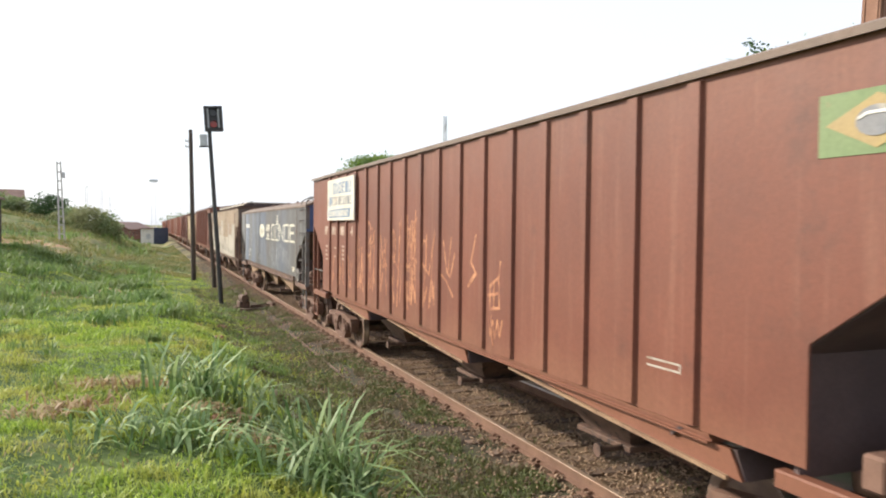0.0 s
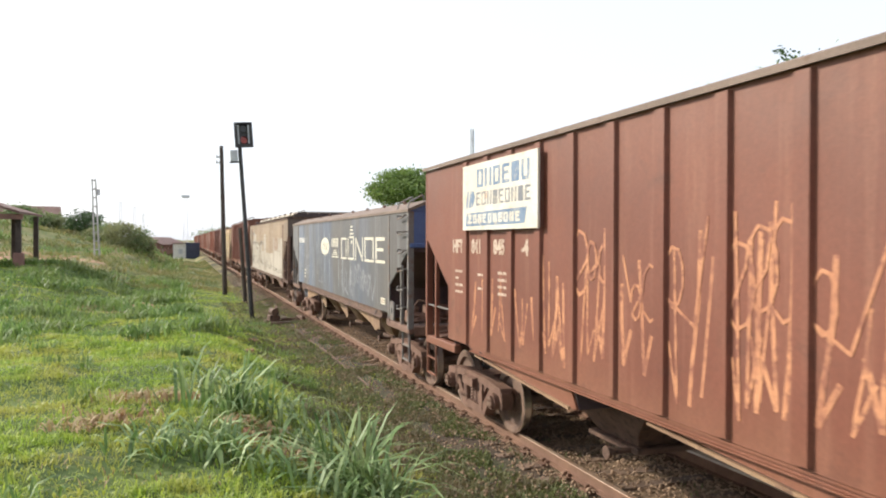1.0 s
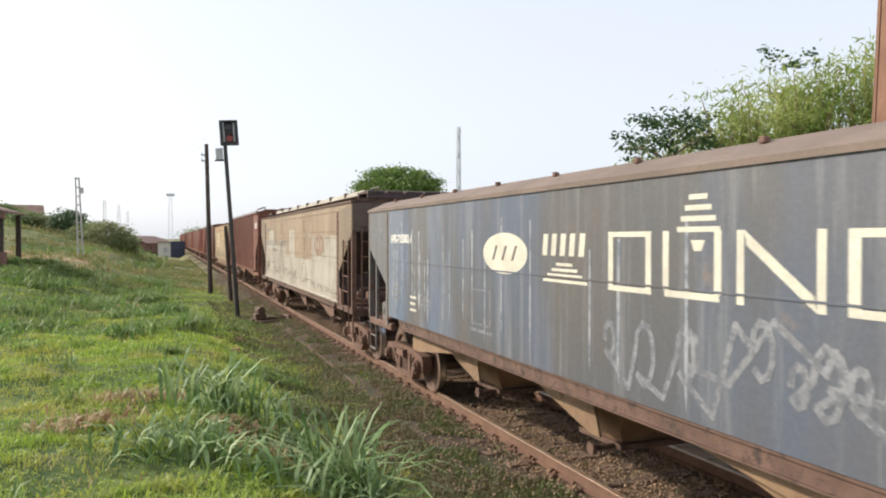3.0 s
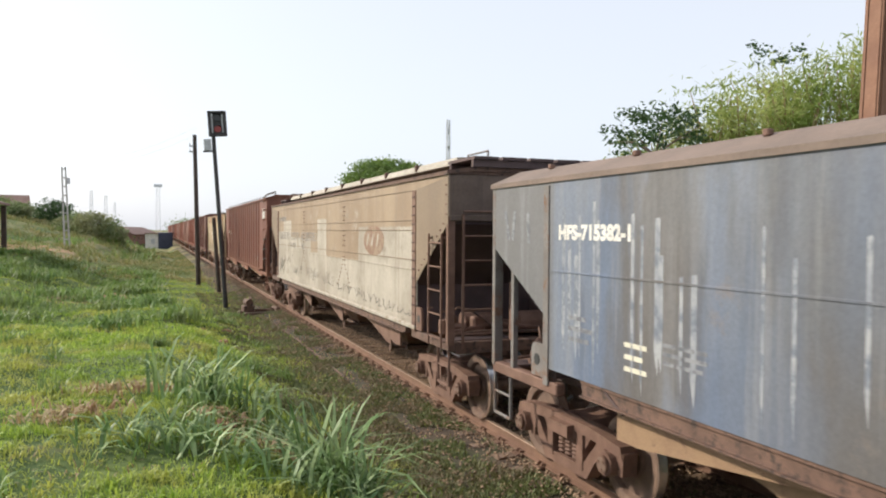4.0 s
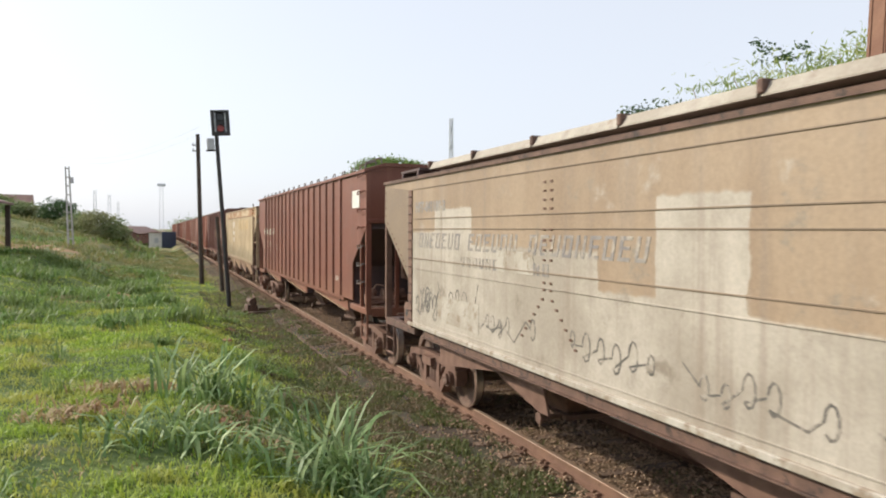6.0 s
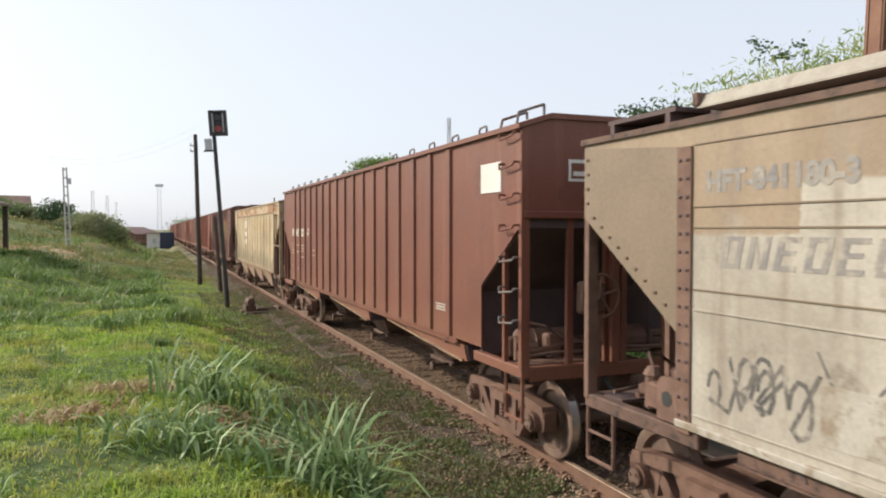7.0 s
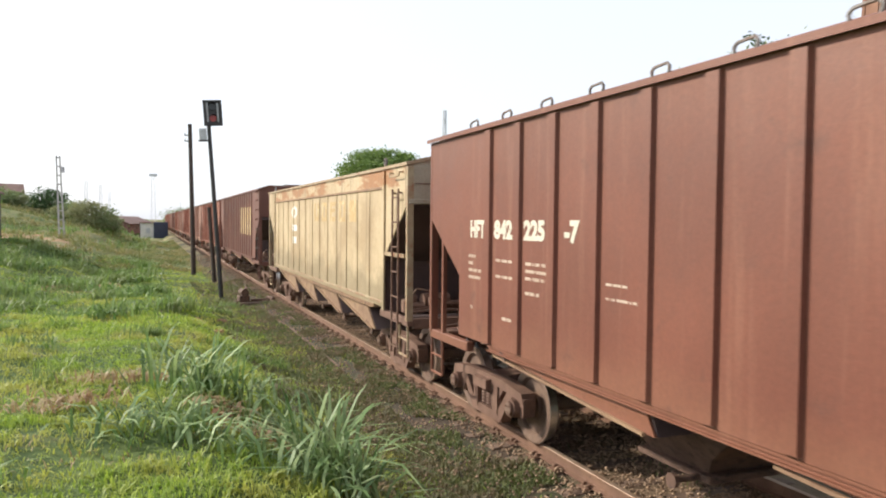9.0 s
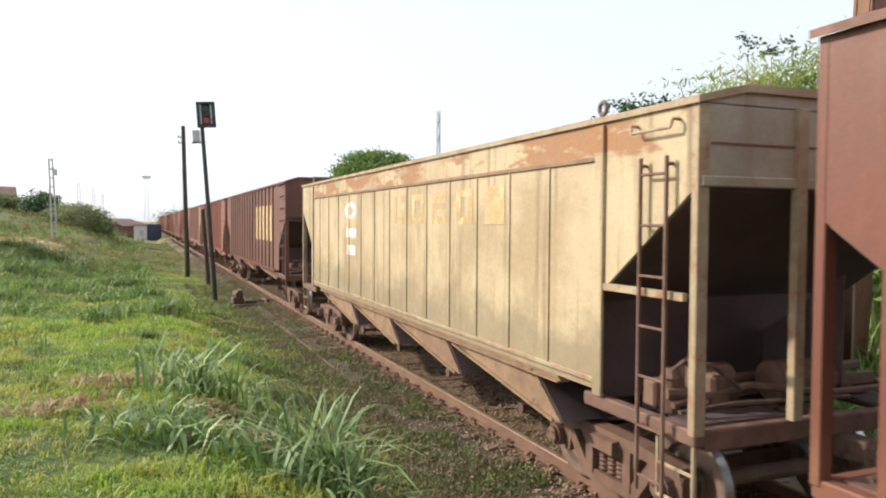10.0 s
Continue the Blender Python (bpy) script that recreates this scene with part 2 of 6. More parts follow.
BRICKWALL = surface("red_brick_wall", (0.27, 0.14, 0.11), (0.21, 0.11, 0.09), 2.0, 0.85)
ROOF_TILE = surface("brown_roof_sheets", (0.14, 0.075, 0.06), (0.19, 0.11, 0.09), 1.0, 0.8)
SOIL_RED = surface("bare_red_soil", (0.36, 0.2, 0.12), (0.26, 0.14, 0.085), 1.5, 0.95, coord="World", relief=0.6)
WHITE_PAINT = surface("chalky_white_paint", (0.78, 0.76, 0.72), (0.66, 0.63, 0.58), 3.0, 0.55, spots=(0.5, 0.4, 0.3), spot_at=(0.64, 0.76))
SIGN_WHITE = surface("peeling_white_sign", (0.66, 0.64, 0.58), (0.62, 0.56, 0.46), 1.6, 0.5, spots=(0.68, 0.42, 0.22), spot_at=(0.57, 0.72))
SIGN_BLUE = surface("sign_blue_paint", (0.10, 0.17, 0.28), (0.17, 0.24, 0.34), 4.0, 0.5, spots=(0.45, 0.42, 0.38), spot_at=(0.52, 0.62))
FADED_GREY = surface("faded_grey_paint", (0.21, 0.19, 0.185), (0.29, 0.26, 0.23), 3.0, 0.6, spots=(0.38, 0.33, 0.27), spot_at=(0.5, 0.6))
FADED_BLUE = surface("faded_blue_grey_paint", (0.14, 0.155, 0.19), (0.22, 0.215, 0.22), 3.0, 0.6, spots=(0.4, 0.36, 0.3), spot_at=(0.52, 0.62))
WHITE_RUN = surface("faded_white_run_paint", (0.36, 0.365, 0.38), (0.24, 0.255, 0.29), 2.5, 0.6, spots=(0.15, 0.17, 0.21), spot_at=(0.44, 0.62))
CHALK = surface("orange_scrawl_paint", (0.54, 0.25, 0.125), (0.42, 0.18, 0.095), 3.0, 0.7, spots=(0.25, 0.095, 0.058), spot_at=(0.46, 0.6))
PALE_SCRAWL = surface("pale_scrawl_paint", (0.27, 0.275, 0.29), (0.2, 0.205, 0.22), 4.0, 0.65, spots=(0.14, 0.145, 0.165), spot_at=(0.44, 0.58))
BLACK_SCRAWL = surface("black_scrawl_paint", (0.08, 0.075, 0.07), (0.16, 0.14, 0.12), 5.0, 0.6, spots=(0.34, 0.3, 0.25), spot_at=(0.5, 0.6))
FADED_LETTER = surface("faded_cream_letter_paint", (0.55, 0.44, 0.35), (0.42, 0.31, 0.24), 3.0, 0.6, spots=(0.26, 0.14, 0.1), spot_at=(0.52, 0.64))
CREAM_LETTER = surface("cream_letter_paint", (0.68, 0.64, 0.52), (0.58, 0.54, 0.45), 3.0, 0.6, spots=(0.36, 0.33, 0.3), spot_at=(0.62, 0.72))
LOGO_RED = surface("faded_rust_red_paint", (0.24, 0.125, 0.08), (0.25, 0.155, 0.105), 2.0, 0.6, spots=(0.31, 0.225, 0.155), spot_at=(0.44, 0.58))
GREEN_PAINT = surface("faded_green_paint", (0.13, 0.20, 0.075), (0.17, 0.23, 0.1), 3.0, 0.6, spots=(0.24, 0.16, 0.09), spot_at=(0.6, 0.72))
YELLOW_PAINT = surface("faded_yellow_paint", (0.40, 0.29, 0.1), (0.35, 0.25, 0.11), 3.0, 0.6, spots=(0.3, 0.2, 0.1))
NAVY = surface("navy_paint", (0.035, 0.045, 0.085), (0.05, 0.06, 0.105), 1.0, 0.55)
DRAIN = surface("wire_black", (0.03, 0.03, 0.03), (0.04, 0.04, 0.04), 3.0, 0.6)
BARK = surface("grey_brown_bark", (0.16, 0.11, 0.08), (0.24, 0.18, 0.13), 6.0, 0.9, relief=0.7, coord="World")
CANE = surface("pale_dry_cane", (0.36, 0.27, 0.14), (0.28, 0.2, 0.1), 3.0, 0.8, coord="World")


def leaf_mat(name, a, b, c, through=0.35, big=0.4):
    """Leaves: three greens by leaf, and by patch of the crown; some light goes through."""
    m, n, l, bs = node_mat(name)
    g = n.new("ShaderNodeNewGeometry")
    col = mix(n, l, g.outputs["Random Per Island"], a, b)
    col = mix(n, l, ramp(n, l, noise_node(n, l, g.outputs["Position"], big, 4), 0.42, 0.62), col, c)
    l.new(col, bs.inputs["Base Color"])
    bs.inputs["Roughness"].default_value = 0.55
    tr = n.new("ShaderNodeBsdfTranslucent")
    l.new(col, tr.inputs["Color"])
    ms = n.new("ShaderNodeMixShader")
    ms.inputs[0].default_value = through
    l.new(bs.outputs[0], ms.inputs[1])
    l.new(tr.outputs[0], ms.inputs[2])
    l.new(ms.outputs[0], n["Material Output"].inputs["Surface"])
    return m


GRASS = leaf_mat("short_grass", (0.17, 0.29, 0.03), (0.43, 0.54, 0.085), (0.43, 0.44, 0.095), 0.42, 0.9)
WEED = leaf_mat("blue_green_weeds", (0.09, 0.18, 0.035), (0.25, 0.36, 0.10), (0.18, 0.24, 0.07), 0.4, 0.5)
DRY_WEED = leaf_mat("dry_hill_weeds", (0.22, 0.22, 0.075), (0.36, 0.30, 0.13), (0.16, 0.2, 0.06), 0.35, 0.25)
TUSSOCK = leaf_mat("tussock_blades", (0.05, 0.11, 0.03), (0.44, 0.55, 0.25), (0.17, 0.28, 0.09), 0.32, 3.0)
SOIL_WEED = leaf_mat("dull_low_weeds", (0.085, 0.125, 0.035), (0.20, 0.215, 0.07), (0.17, 0.14, 0.07), 0.3, 1.2)
STRAW = leaf_mat("dry_straw", (0.36, 0.26, 0.12), (0.5, 0.38, 0.2), (0.33, 0.2, 0.1), 0.3, 3.0)
TREE_LEAF = leaf_mat("tree_leaves", (0.09, 0.165, 0.035), (0.25, 0.34, 0.085), (0.14, 0.22, 0.05), 0.35, 0.5)
BAMBOO_LEAF = leaf_mat("bamboo_leaves", (0.30, 0.36, 0.09), (0.50, 0.53, 0.20), (0.24, 0.32, 0.08), 0.5, 0.35)
DARK_LEAF = leaf_mat("dark_leaves", (0.03, 0.07, 0.02), (0.07, 0.13, 0.04), (0.05, 0.1, 0.03), 0.25, 0.6)
# Greens dulled and paled: the haze of distance is in the leaf colour.
HILL_LEAF = leaf_mat("hazy_hill_leaves", (0.12, 0.19, 0.075), (0.2, 0.26, 0.1), (0.24, 0.25, 0.12), 0.35, 0.2)


def ground_mat():
    """Grass ground with soil beside the track and dry patches."""
    m, n, l, b = node_mat("ground")
    pos = n.new("ShaderNodeNewGeometry").outputs["Position"]
    sep = n.new("ShaderNodeSeparateXYZ")
    l.new(pos, sep.inputs[0])
    big, mid, fine = noise_node(n, l, pos, 0.25, 6), noise_node(n, l, pos, 2.0, 6), noise_node(n, l, pos, 18, 5, 0.7)
    grass = mix(n, l, ramp(n, l, mid, 0.4, 0.65), (0.055, 0.095, 0.018), (0.12, 0.165, 0.035))
    grass = mix(n, l, mul(n, l, ramp(n, l, noise_node(n, l, pos, 0.9, 6, 0.65), 0.58, 0.7), 0.55), grass, (0.22, 0.16, 0.08))
    soil = mix(n, l, ramp(n, l, mid, 0.35, 0.65), (0.048, 0.035, 0.024), (0.088, 0.058, 0.037))
    soil = mix(n, l, ramp(n, l, noise_node(n, l, pos, 1.1, 6, 0.7), 0.45, 0.6), soil, (0.060, 0.064, 0.028))
    edge = mul(n, l, sep.outputs[0], mul(n, l, noise_node(n, l, pos, 0.8, 5), 2.2), "ADD")
    col = mix(n, l, ramp(n, l, edge, -0.95, -0.1), grass, soil)
    col = mix(n, l, ramp(n, l, mul(n, l, sep.outputs[0], mul(n, l, big, 6.0), "ADD"), 6.0, 8.0), col, (0.1, 0.12, 0.045))
    bed = mul(n, l, ramp(n, l, sep.outputs[0], -0.25, 0.1), ramp(n, l, sep.outputs[0], 2.6, 1.9))
    col = mix(n, l, mul(n, l, bed, 0.85), col, (0.24, 0.16, 0.10))
    dry = mul(n, l, ramp(n, l, sep.outputs[1], 46, 75), ramp(n, l, noise_node(n, l, pos, 0.16, 6, 0.65), 0.42, 0.6))
    col = mix(n, l, mul(n, l, dry, 0.85), col, (0.24, 0.20, 0.085))
    red = mul(n, l, mul(n, l, ramp(n, l, sep.outputs[1], 44, 50), ramp(n, l, sep.outputs[1], 76, 68)), mul(n, l, ramp(n, l, sep.outputs[0], -9.0, -10.6), ramp(n, l, noise_node(n, l, pos, 0.22, 6, 0.65), 0.40, 0.48)))
    col = mix(n, l, red, col, (0.33, 0.19, 0.11))
    fr = n.new("ShaderNodeMapRange")
    fr.inputs["To Min"].default_value, fr.inputs["To Max"].default_value = 0.55, 1.4
    l.new(fine, fr.inputs["Value"])
    col = mix(n, l, 1.0, col, fr.outputs[0], "MULTIPLY")
    l.new(col, b.inputs["Base Color"])
    b.inputs["Roughness"].default_value = 0.95
    bump(n, l, b, fine, 0.8, 0.03)
    return m


GROUND = ground_mat()


def glow_mat(name, colour, strength):
    m, n, l, b = node_mat(name)
    b.inputs["Base Color"].default_value = (*colour, 1)
    b.inputs["Emission Color"].default_value = (*colour, 1)
    b.inputs["Emission Strength"].default_value = strength
    b.inputs["Roughness"].default_value = 0.2
    return m


RED_LENS = glow_mat("red_signal_lens", (0.35, 0.04, 0.03), 0.03)
DARK_LENS = surface("unlit_lens_glass", (0.02, 0.02, 0.02), (0.03, 0.03, 0.03), 3.0, 0.15)

# ---- the ground ----
def smooth(a, b, v):
    t = min(max((v - a) / (b - a), 0.0), 1.0)
    return t * t * (3 - 2 * t)


def ground_z(x, y):
    """Height of the ground: track bed, the bank on which the camera stands, and the hill beyond it."""
    bank = 0.95 * smooth(-1.5, -4.4, x) * (1 - smooth(3, 32, y))
    left = 0.28 * smooth(-1.6, -4.0, x)
    hill = 1.25 * smooth(-6, -12, x) * smooth(16, 45, y) + 3.2 * smooth(-9.5, -26, x) * smooth(48, 105, y) + 1.0 * smooth(-5.5, -11, x) * smooth(70, 100, y) * (1 - smooth(130, 190, y))
    bed = 0.12 * smooth(-1.3, -0.55, x) * (1 - smooth(2.2, 3.0, x))
    rise = 1.2 * smooth(4.5, 9, x)
    v = Vector((x * 0.55, y * 0.55, 0.0))
    off = smooth(-1.0, -2.4, x) + smooth(3.2, 5, x)
    rough = (0.16 * noise.noise(v) + 0.05 * noise.noise(v * 3.7)) * off
    far = smooth(25, 60, y) * smooth(-3.5, -6, x) * 0.5 * noise.noise(v * 0.25)
    mounds = smooth(15, 24, y) * smooth(-4.2, -6.0, x) * (0.34 * noise.noise(v * 0.8 + Vector((0, 0, 7))) + 0.10 * noise.noise(v * 2.1))
    sink = 0.0065 * min(max(y - 25.0, 0.0), 170.0) * smooth(-1.0, -2.5, x)
    return -0.30 - sink + mounds + bank + left + hill + bed + rise + rough + far


def lines(stops):
    """Grid lines: from stop to stop in steps of the given width."""
    out = []
    for (a, b, d) in stops:
        n = max(1, round((b - a) / d))
        out += [a + (b - a) * i / n for i in range(n)]
    return out + [stops[-1][1]]


def make_ground():
    xs = lines([(-2500, -600, 600), (-600, -120, 80), (-120, -40, 8), (-40, -14, 1.3), (-14, -1, 0.22), (-1, 4, 0.25), (4, 14, 1.0), (14, 60, 6), (60, 600, 90), (600, 2500, 600)])
    ys = lines([(-400, -30, 60), (-30, -2, 2.5), (-2, 30, 0.25), (30, 75, 0.7), (75, 160, 2.5), (160, 400, 20), (400, 2400, 250), (2400, 4500, 1000)])
    verts = [(x, y, ground_z(x, y)) for y in ys for x in xs]
    nx = len(xs)
    faces = [(j * nx + i, j * nx + i + 1, (j + 1) * nx + i + 1, (j + 1) * nx + i) for j in range(len(ys) - 1) for i in range(nx - 1)]
    me = bpy.data.meshes.new("ground")
    me.from_pydata(verts, [], faces)
    me.polygons.foreach_set("use_smooth", [True] * len(faces))
    me.materials.append(GROUND)
    return tagged(new("ground", me), "grassy ground with dark soil beside the track", "ground", kind="structure")


make_ground()

# ---- mesh helpers ----
def finish(name, bm, material, parent=None, label="", smooth=False):
    me = bpy.data.meshes.new(name)
    bm.normal_update()
    bm.to_mesh(me)
    bm.free()
    for m in material if isinstance(material, (list, tuple)) else (material,):
        me.materials.append(m)
    if smooth:
        me.polygons.foreach_set("use_smooth", [True] * len(me.polygons))
    ob = new(name, me)
    if parent:
        ob.parent = parent
    if label:
        ob["label"] = label
    return ob


def part(name, bm, material, parent, label="", smooth=False):
    return finish(name, bm, material, parent, label, smooth)


def empty(name, m=None, parent=None):
    ob = new(name)
    ob.empty_display_size = 0.3
    if m is not None:
        ob.matrix_basis = m
    if parent:
        ob.parent = parent
    return ob


def box(bm, x0, x1, y0, y1, z0, z1, bevel=0.0, m=None, mi=0):
    r = bmesh.ops.create_cube(bm, size=1, matrix=Matrix.LocRotScale(((x0 + x1) / 2, (y0 + y1) / 2, (z0 + z1) / 2), None, (abs(x1 - x0), abs(y1 - y0), abs(z1 - z0))))
    vs = r["verts"]
    if m is not None:
        bmesh.ops.transform(bm, matrix=m, verts=vs)
    faces = {f for v in vs for f in v.link_faces}
    for f in faces:
        f.material_index = mi
    if bevel:
        bmesh.ops.bevel(bm, geom=list({e for v in vs for e in v.link_edges}), offset=bevel, segments=1, affect="EDGES", profile=0.5)
    return bm


def cyl(bm, p0, p1, r0, r1=None, seg=10, mi=0, caps=True):
    p0, p1 = Vector(p0), Vector(p1)
    d = p1 - p0
    m = Matrix.Translation((p0 + p1) / 2) @ d.to_track_quat("Z", "Y").to_matrix().to_4x4()
    r = bmesh.ops.create_cone(bm, cap_ends=caps, segments=seg, radius1=r0, radius2=r0 if r1 is None else r1, depth=d.length, matrix=m)
    for f in {f for v in r["verts"] for f in v.link_faces}:
        f.material_index = mi
    return bm


def rod(bm, pts, r, seg=6):
    """A bent bar through the points."""
    for a, b in zip(pts, pts[1:]):
        cyl(bm, a, b, r, seg=seg)
    return bm


def prism(bm, pts, axis, a, b, mi=0):
    """The polygon pts, laid across the axis, from a to b along it. Axis x takes (y, z), axis y (x, z), axis z (x, y)."""
    def at(p, h):
        return (h, *p) if axis == "x" else (p[0], h, p[1]) if axis == "y" else (*p, h)
    lo, hi = [bm.verts.new(at(p, a)) for p in pts], [bm.verts.new(at(p, b)) for p in pts]
    fs = [bm.faces.new(lo), bm.faces.new(hi[::-1])]
    for i in range(len(pts)):
        j = (i + 1) % len(pts)
        fs.append(bm.faces.new((lo[j], lo[i], hi[i], hi[j])))
    for f in fs:
        f.material_index = mi
    bmesh.ops.recalc_face_normals(bm, faces=fs)
    return bm


def ring(bm, centre, axis, r, tube, seg=24):
    """A ring round an axis x or y."""
    c = Vector(centre)
    pts = []
    for i in range(seg + 1):
        a = 2 * math.pi * i / seg
        pts.append(c + (Vector((0, math.cos(a), math.sin(a))) if axis == "x" else Vector((math.cos(a), 0, math.sin(a)))) * r)
    return rod(bm, pts, tube, 6)


def spin(bm, prof, centre, seg=32, mats=None):
    """A solid turned round the x axis: prof is a list of (x, radius)."""
    rows = []
    for k in range(seg):
        a = 2 * math.pi * k / seg
        rows.append([bm.verts.new((centre[0] + x, centre[1] + r * math.cos(a), centre[2] + r * math.sin(a))) for x, r in prof])
    fs = []
    for k in range(seg):
        a, b = rows[k], rows[(k + 1) % seg]
        for i in range(len(prof) - 1):
            f = bm.faces.new((a[i], a[i + 1], b[i + 1], b[i]))
            f.material_index = mats[i] if mats else 0
            fs.append(f)
    fs.append(bm.faces.new([r[0] for r in rows]))
    fs.append(bm.faces.new([r[-1] for r in rows]))
    bmesh.ops.recalc_face_normals(bm, faces=fs)
    return bm


def side_plate(bm, pts, off=0.001, thick=0.0015):
    """A thin plate on the wagon's side sheet, from (y, z) points; off: metres proud of the sheet."""
    return prism(bm, pts, "x", -HW - off - thick, -HW - off + 0.003)


def rect(y0, y1, z0, z1):
    return [(y0, z0), (y1, z0), (y1, z1), (y0, z1)]


def ellipse(y, z, ry, rz, n=28):
    return [(y + ry * math.cos(2 * math.pi * i / n), z + rz * math.sin(2 * math.pi * i / n)) for i in range(n)]


def side_text(text, y, z, size, material, parent, stretch=1.0, off=0.0025):
    """Lettering on the side sheet: it begins at y and reads towards -y."""
    cu = bpy.data.curves.new("lettering", "FONT")
    cu.body, cu.size, cu.extrude, cu.resolution_u, cu.offset = text, size, 0.001, 3, 0.012 * size / 0.24
    tmp = bpy.data.objects.new("lettering", cu)
    scene.collection.objects.link(tmp)
    bpy.context.view_layer.update()
    me = bpy.data.meshes.new_from_object(tmp.evaluated_get(bpy.context.evaluated_depsgraph_get()))
    bpy.data.objects.remove(tmp)
    me.transform(Matrix(((0, 0, -1, -HW - off), (-stretch, 0, 0, y), (0, 1, 0, z), (0, 0, 0, 1))))
    me.materials.clear()
    me.materials.append(material)
    ob = new("lettering", me)
    ob.parent = parent
    return ob


def stroke(bm, pts, w, off=0.0004, lift=0.0):
    """A painted line of width w through the (y, z) points."""
    for i, ((y0, z0), (y1, z1)) in enumerate(zip(pts, pts[1:])):
        d = Vector((y1 - y0, z1 - z0))
        if d.length < 1e-4:
            continue
        nrm = Vector((-d.y, d.x)).normalized() * w / 2
        e = d.normalized() * w * 0.3
        side_plate(bm, [(y0 - e.x + nrm.x, z0 - e.y + nrm.y), (y1 + e.x + nrm.x, z1 + e.y + nrm.y), (y1 + e.x - nrm.x, z1 + e.y - nrm.y), (y0 - e.x - nrm.x, z0 - e.y - nrm.y)], off + lift + (i % 19) * 0.00012, 0.0005)
    return bm


def scrawl(rng, y0, y1, z0, z1, n, loops=0.3):
    """A hand's free line through a field of the side sheet: tall strokes and loops, no words."""
    pts, y = [], y1
    for i in range(n):
        y = y1 + (y0 - y1) * i / max(n - 1, 1)
        if rng.random() < loops:
            r, c = rng.uniform(0.2, 0.45) * (z1 - z0), (z0 + z1) / 2 + rng.uniform(-0.2, 0.2) * (z1 - z0)
            pts += [(y + 0.5 * r * math.cos(a), c + r * math.sin(a)) for a in np.linspace(0, 5.5, 9)]
        else:
            pts.append((y + rng.uniform(-0.05, 0.05), (z0 if i % 2 else z1) + rng.uniform(-0.15, 0.15) * (z1 - z0)))
    return pts

# ---- the wagons ----
# A wagon's own space: x across, y from its leading end (0) to its trailing end (L), z from the railhead.
def wheelset_mesh():
    bm = bmesh.new()
    cyl(bm, (-1.22, 0, 0), (1.22, 0, 0), 0.075, seg=12)
    for s in (-1, 1):
        # hub, plate, rim with a polished tread, and the flange on the inner side
        prof = [(-0.075, 0.07), (-0.075, 0.15), (-0.02, 0.17), (-0.01, 0.33), (-0.065, 0.35), (-0.065, 0.418), (-0.045, 0.421), (0.035, 0.424), (0.05, 0.448), (0.072, 0.448), (0.078, 0.42), (0.07, 0.35), (0.02, 0.33), (0.02, 0.16), (0.06, 0.15), (0.06, 0.07)]
        mats = [0, 0, 0, 0, 0, 0, 1, 0, 1, 0, 0, 0, 0, 0, 0]
        spin(bm, [(x * -s * -1 if s < 0 else -x, r) for x, r in prof], (s * 0.8175, 0, 0), 36, mats)
    me = bpy.data.meshes.new("wheelset")
    bm.normal_update()
    bm.to_mesh(me)
    bm.free()
    me.materials.append(WHEEL)
    me.materials.append(STEEL)
    return me


def side_frame_mesh():
    """A cast three-piece bogie side frame, made about x = 0."""
    bm = bmesh.new()
    A = 0.86
    top = [(-A - 0.2, 0.50), (-A - 0.16, 0.62), (-0.5, 0.68), (0.5, 0.68), (A + 0.16, 0.62), (A + 0.2, 0.50), (A + 0.02, 0.53), (0.45, 0.57), (-0.45, 0.57), (-A - 0.02, 0.53)]
    prism(bm, top, "x", -0.09, 0.09)
    prism(bm, [(-0.75, 0.56), (-0.62, 0.56), (-0.33, 0.24), (0.33, 0.24), (0.62, 0.56), (0.75, 0.56), (0.42, 0.13), (-0.42, 0.13)], "x", -0.075, 0.075)
    for s in (-1, 1):
        prism(bm, [(s * 0.24, 0.2), (s * 0.36, 0.2), (s * 0.36, 0.6), (s * 0.24, 0.6)], "x", -0.085, 0.085)
        prism(bm, [(s * (A - 0.19), 0.3), (s * (A - 0.11), 0.3), (s * (A - 0.09), 0.58), (s * (A - 0.25), 0.58)], "x", -0.08, 0.08)
        prism(bm, [(s * (A + 0.19), 0.34), (s * (A + 0.11), 0.34), (s * (A + 0.09), 0.58), (s * (A + 0.21), 0.56)], "x", -0.08, 0.08)
        prism(bm, [(s * 0.36, 0.55), (s * 0.5, 0.58), (s * 0.36, 0.4)], "x", -0.06, 0.06)
    return bm


def bearing_mesh():
    bm = bmesh.new()
    cyl(bm, (-0.13, 0, 0), (0.1, 0, 0), 0.115, seg=16)
    cyl(bm, (-0.165, 0, 0), (-0.13, 0, 0), 0.085, seg=16)
    for i in range(3):
        a = i * 2.094 + 0.4
        cyl(bm, (-0.18, 0.05 * math.cos(a), 0.05 * math.sin(a)), (-0.16, 0.05 * math.cos(a), 0.05 * math.sin(a)), 0.016, seg=6)
    return bm


def as_mesh(bm, name, mat):
    me = bpy.data.meshes.new(name)
    bm.normal_update()
    bm.to_mesh(me)
    bm.free()
    me.materials.append(mat)
    return me


M_WHEELSET = wheelset_mesh()
M_FRAME = as_mesh(side_frame_mesh(), "side_frame", IRON)
M_BEARING = as_mesh(bearing_mesh(), "bearing", IRON)


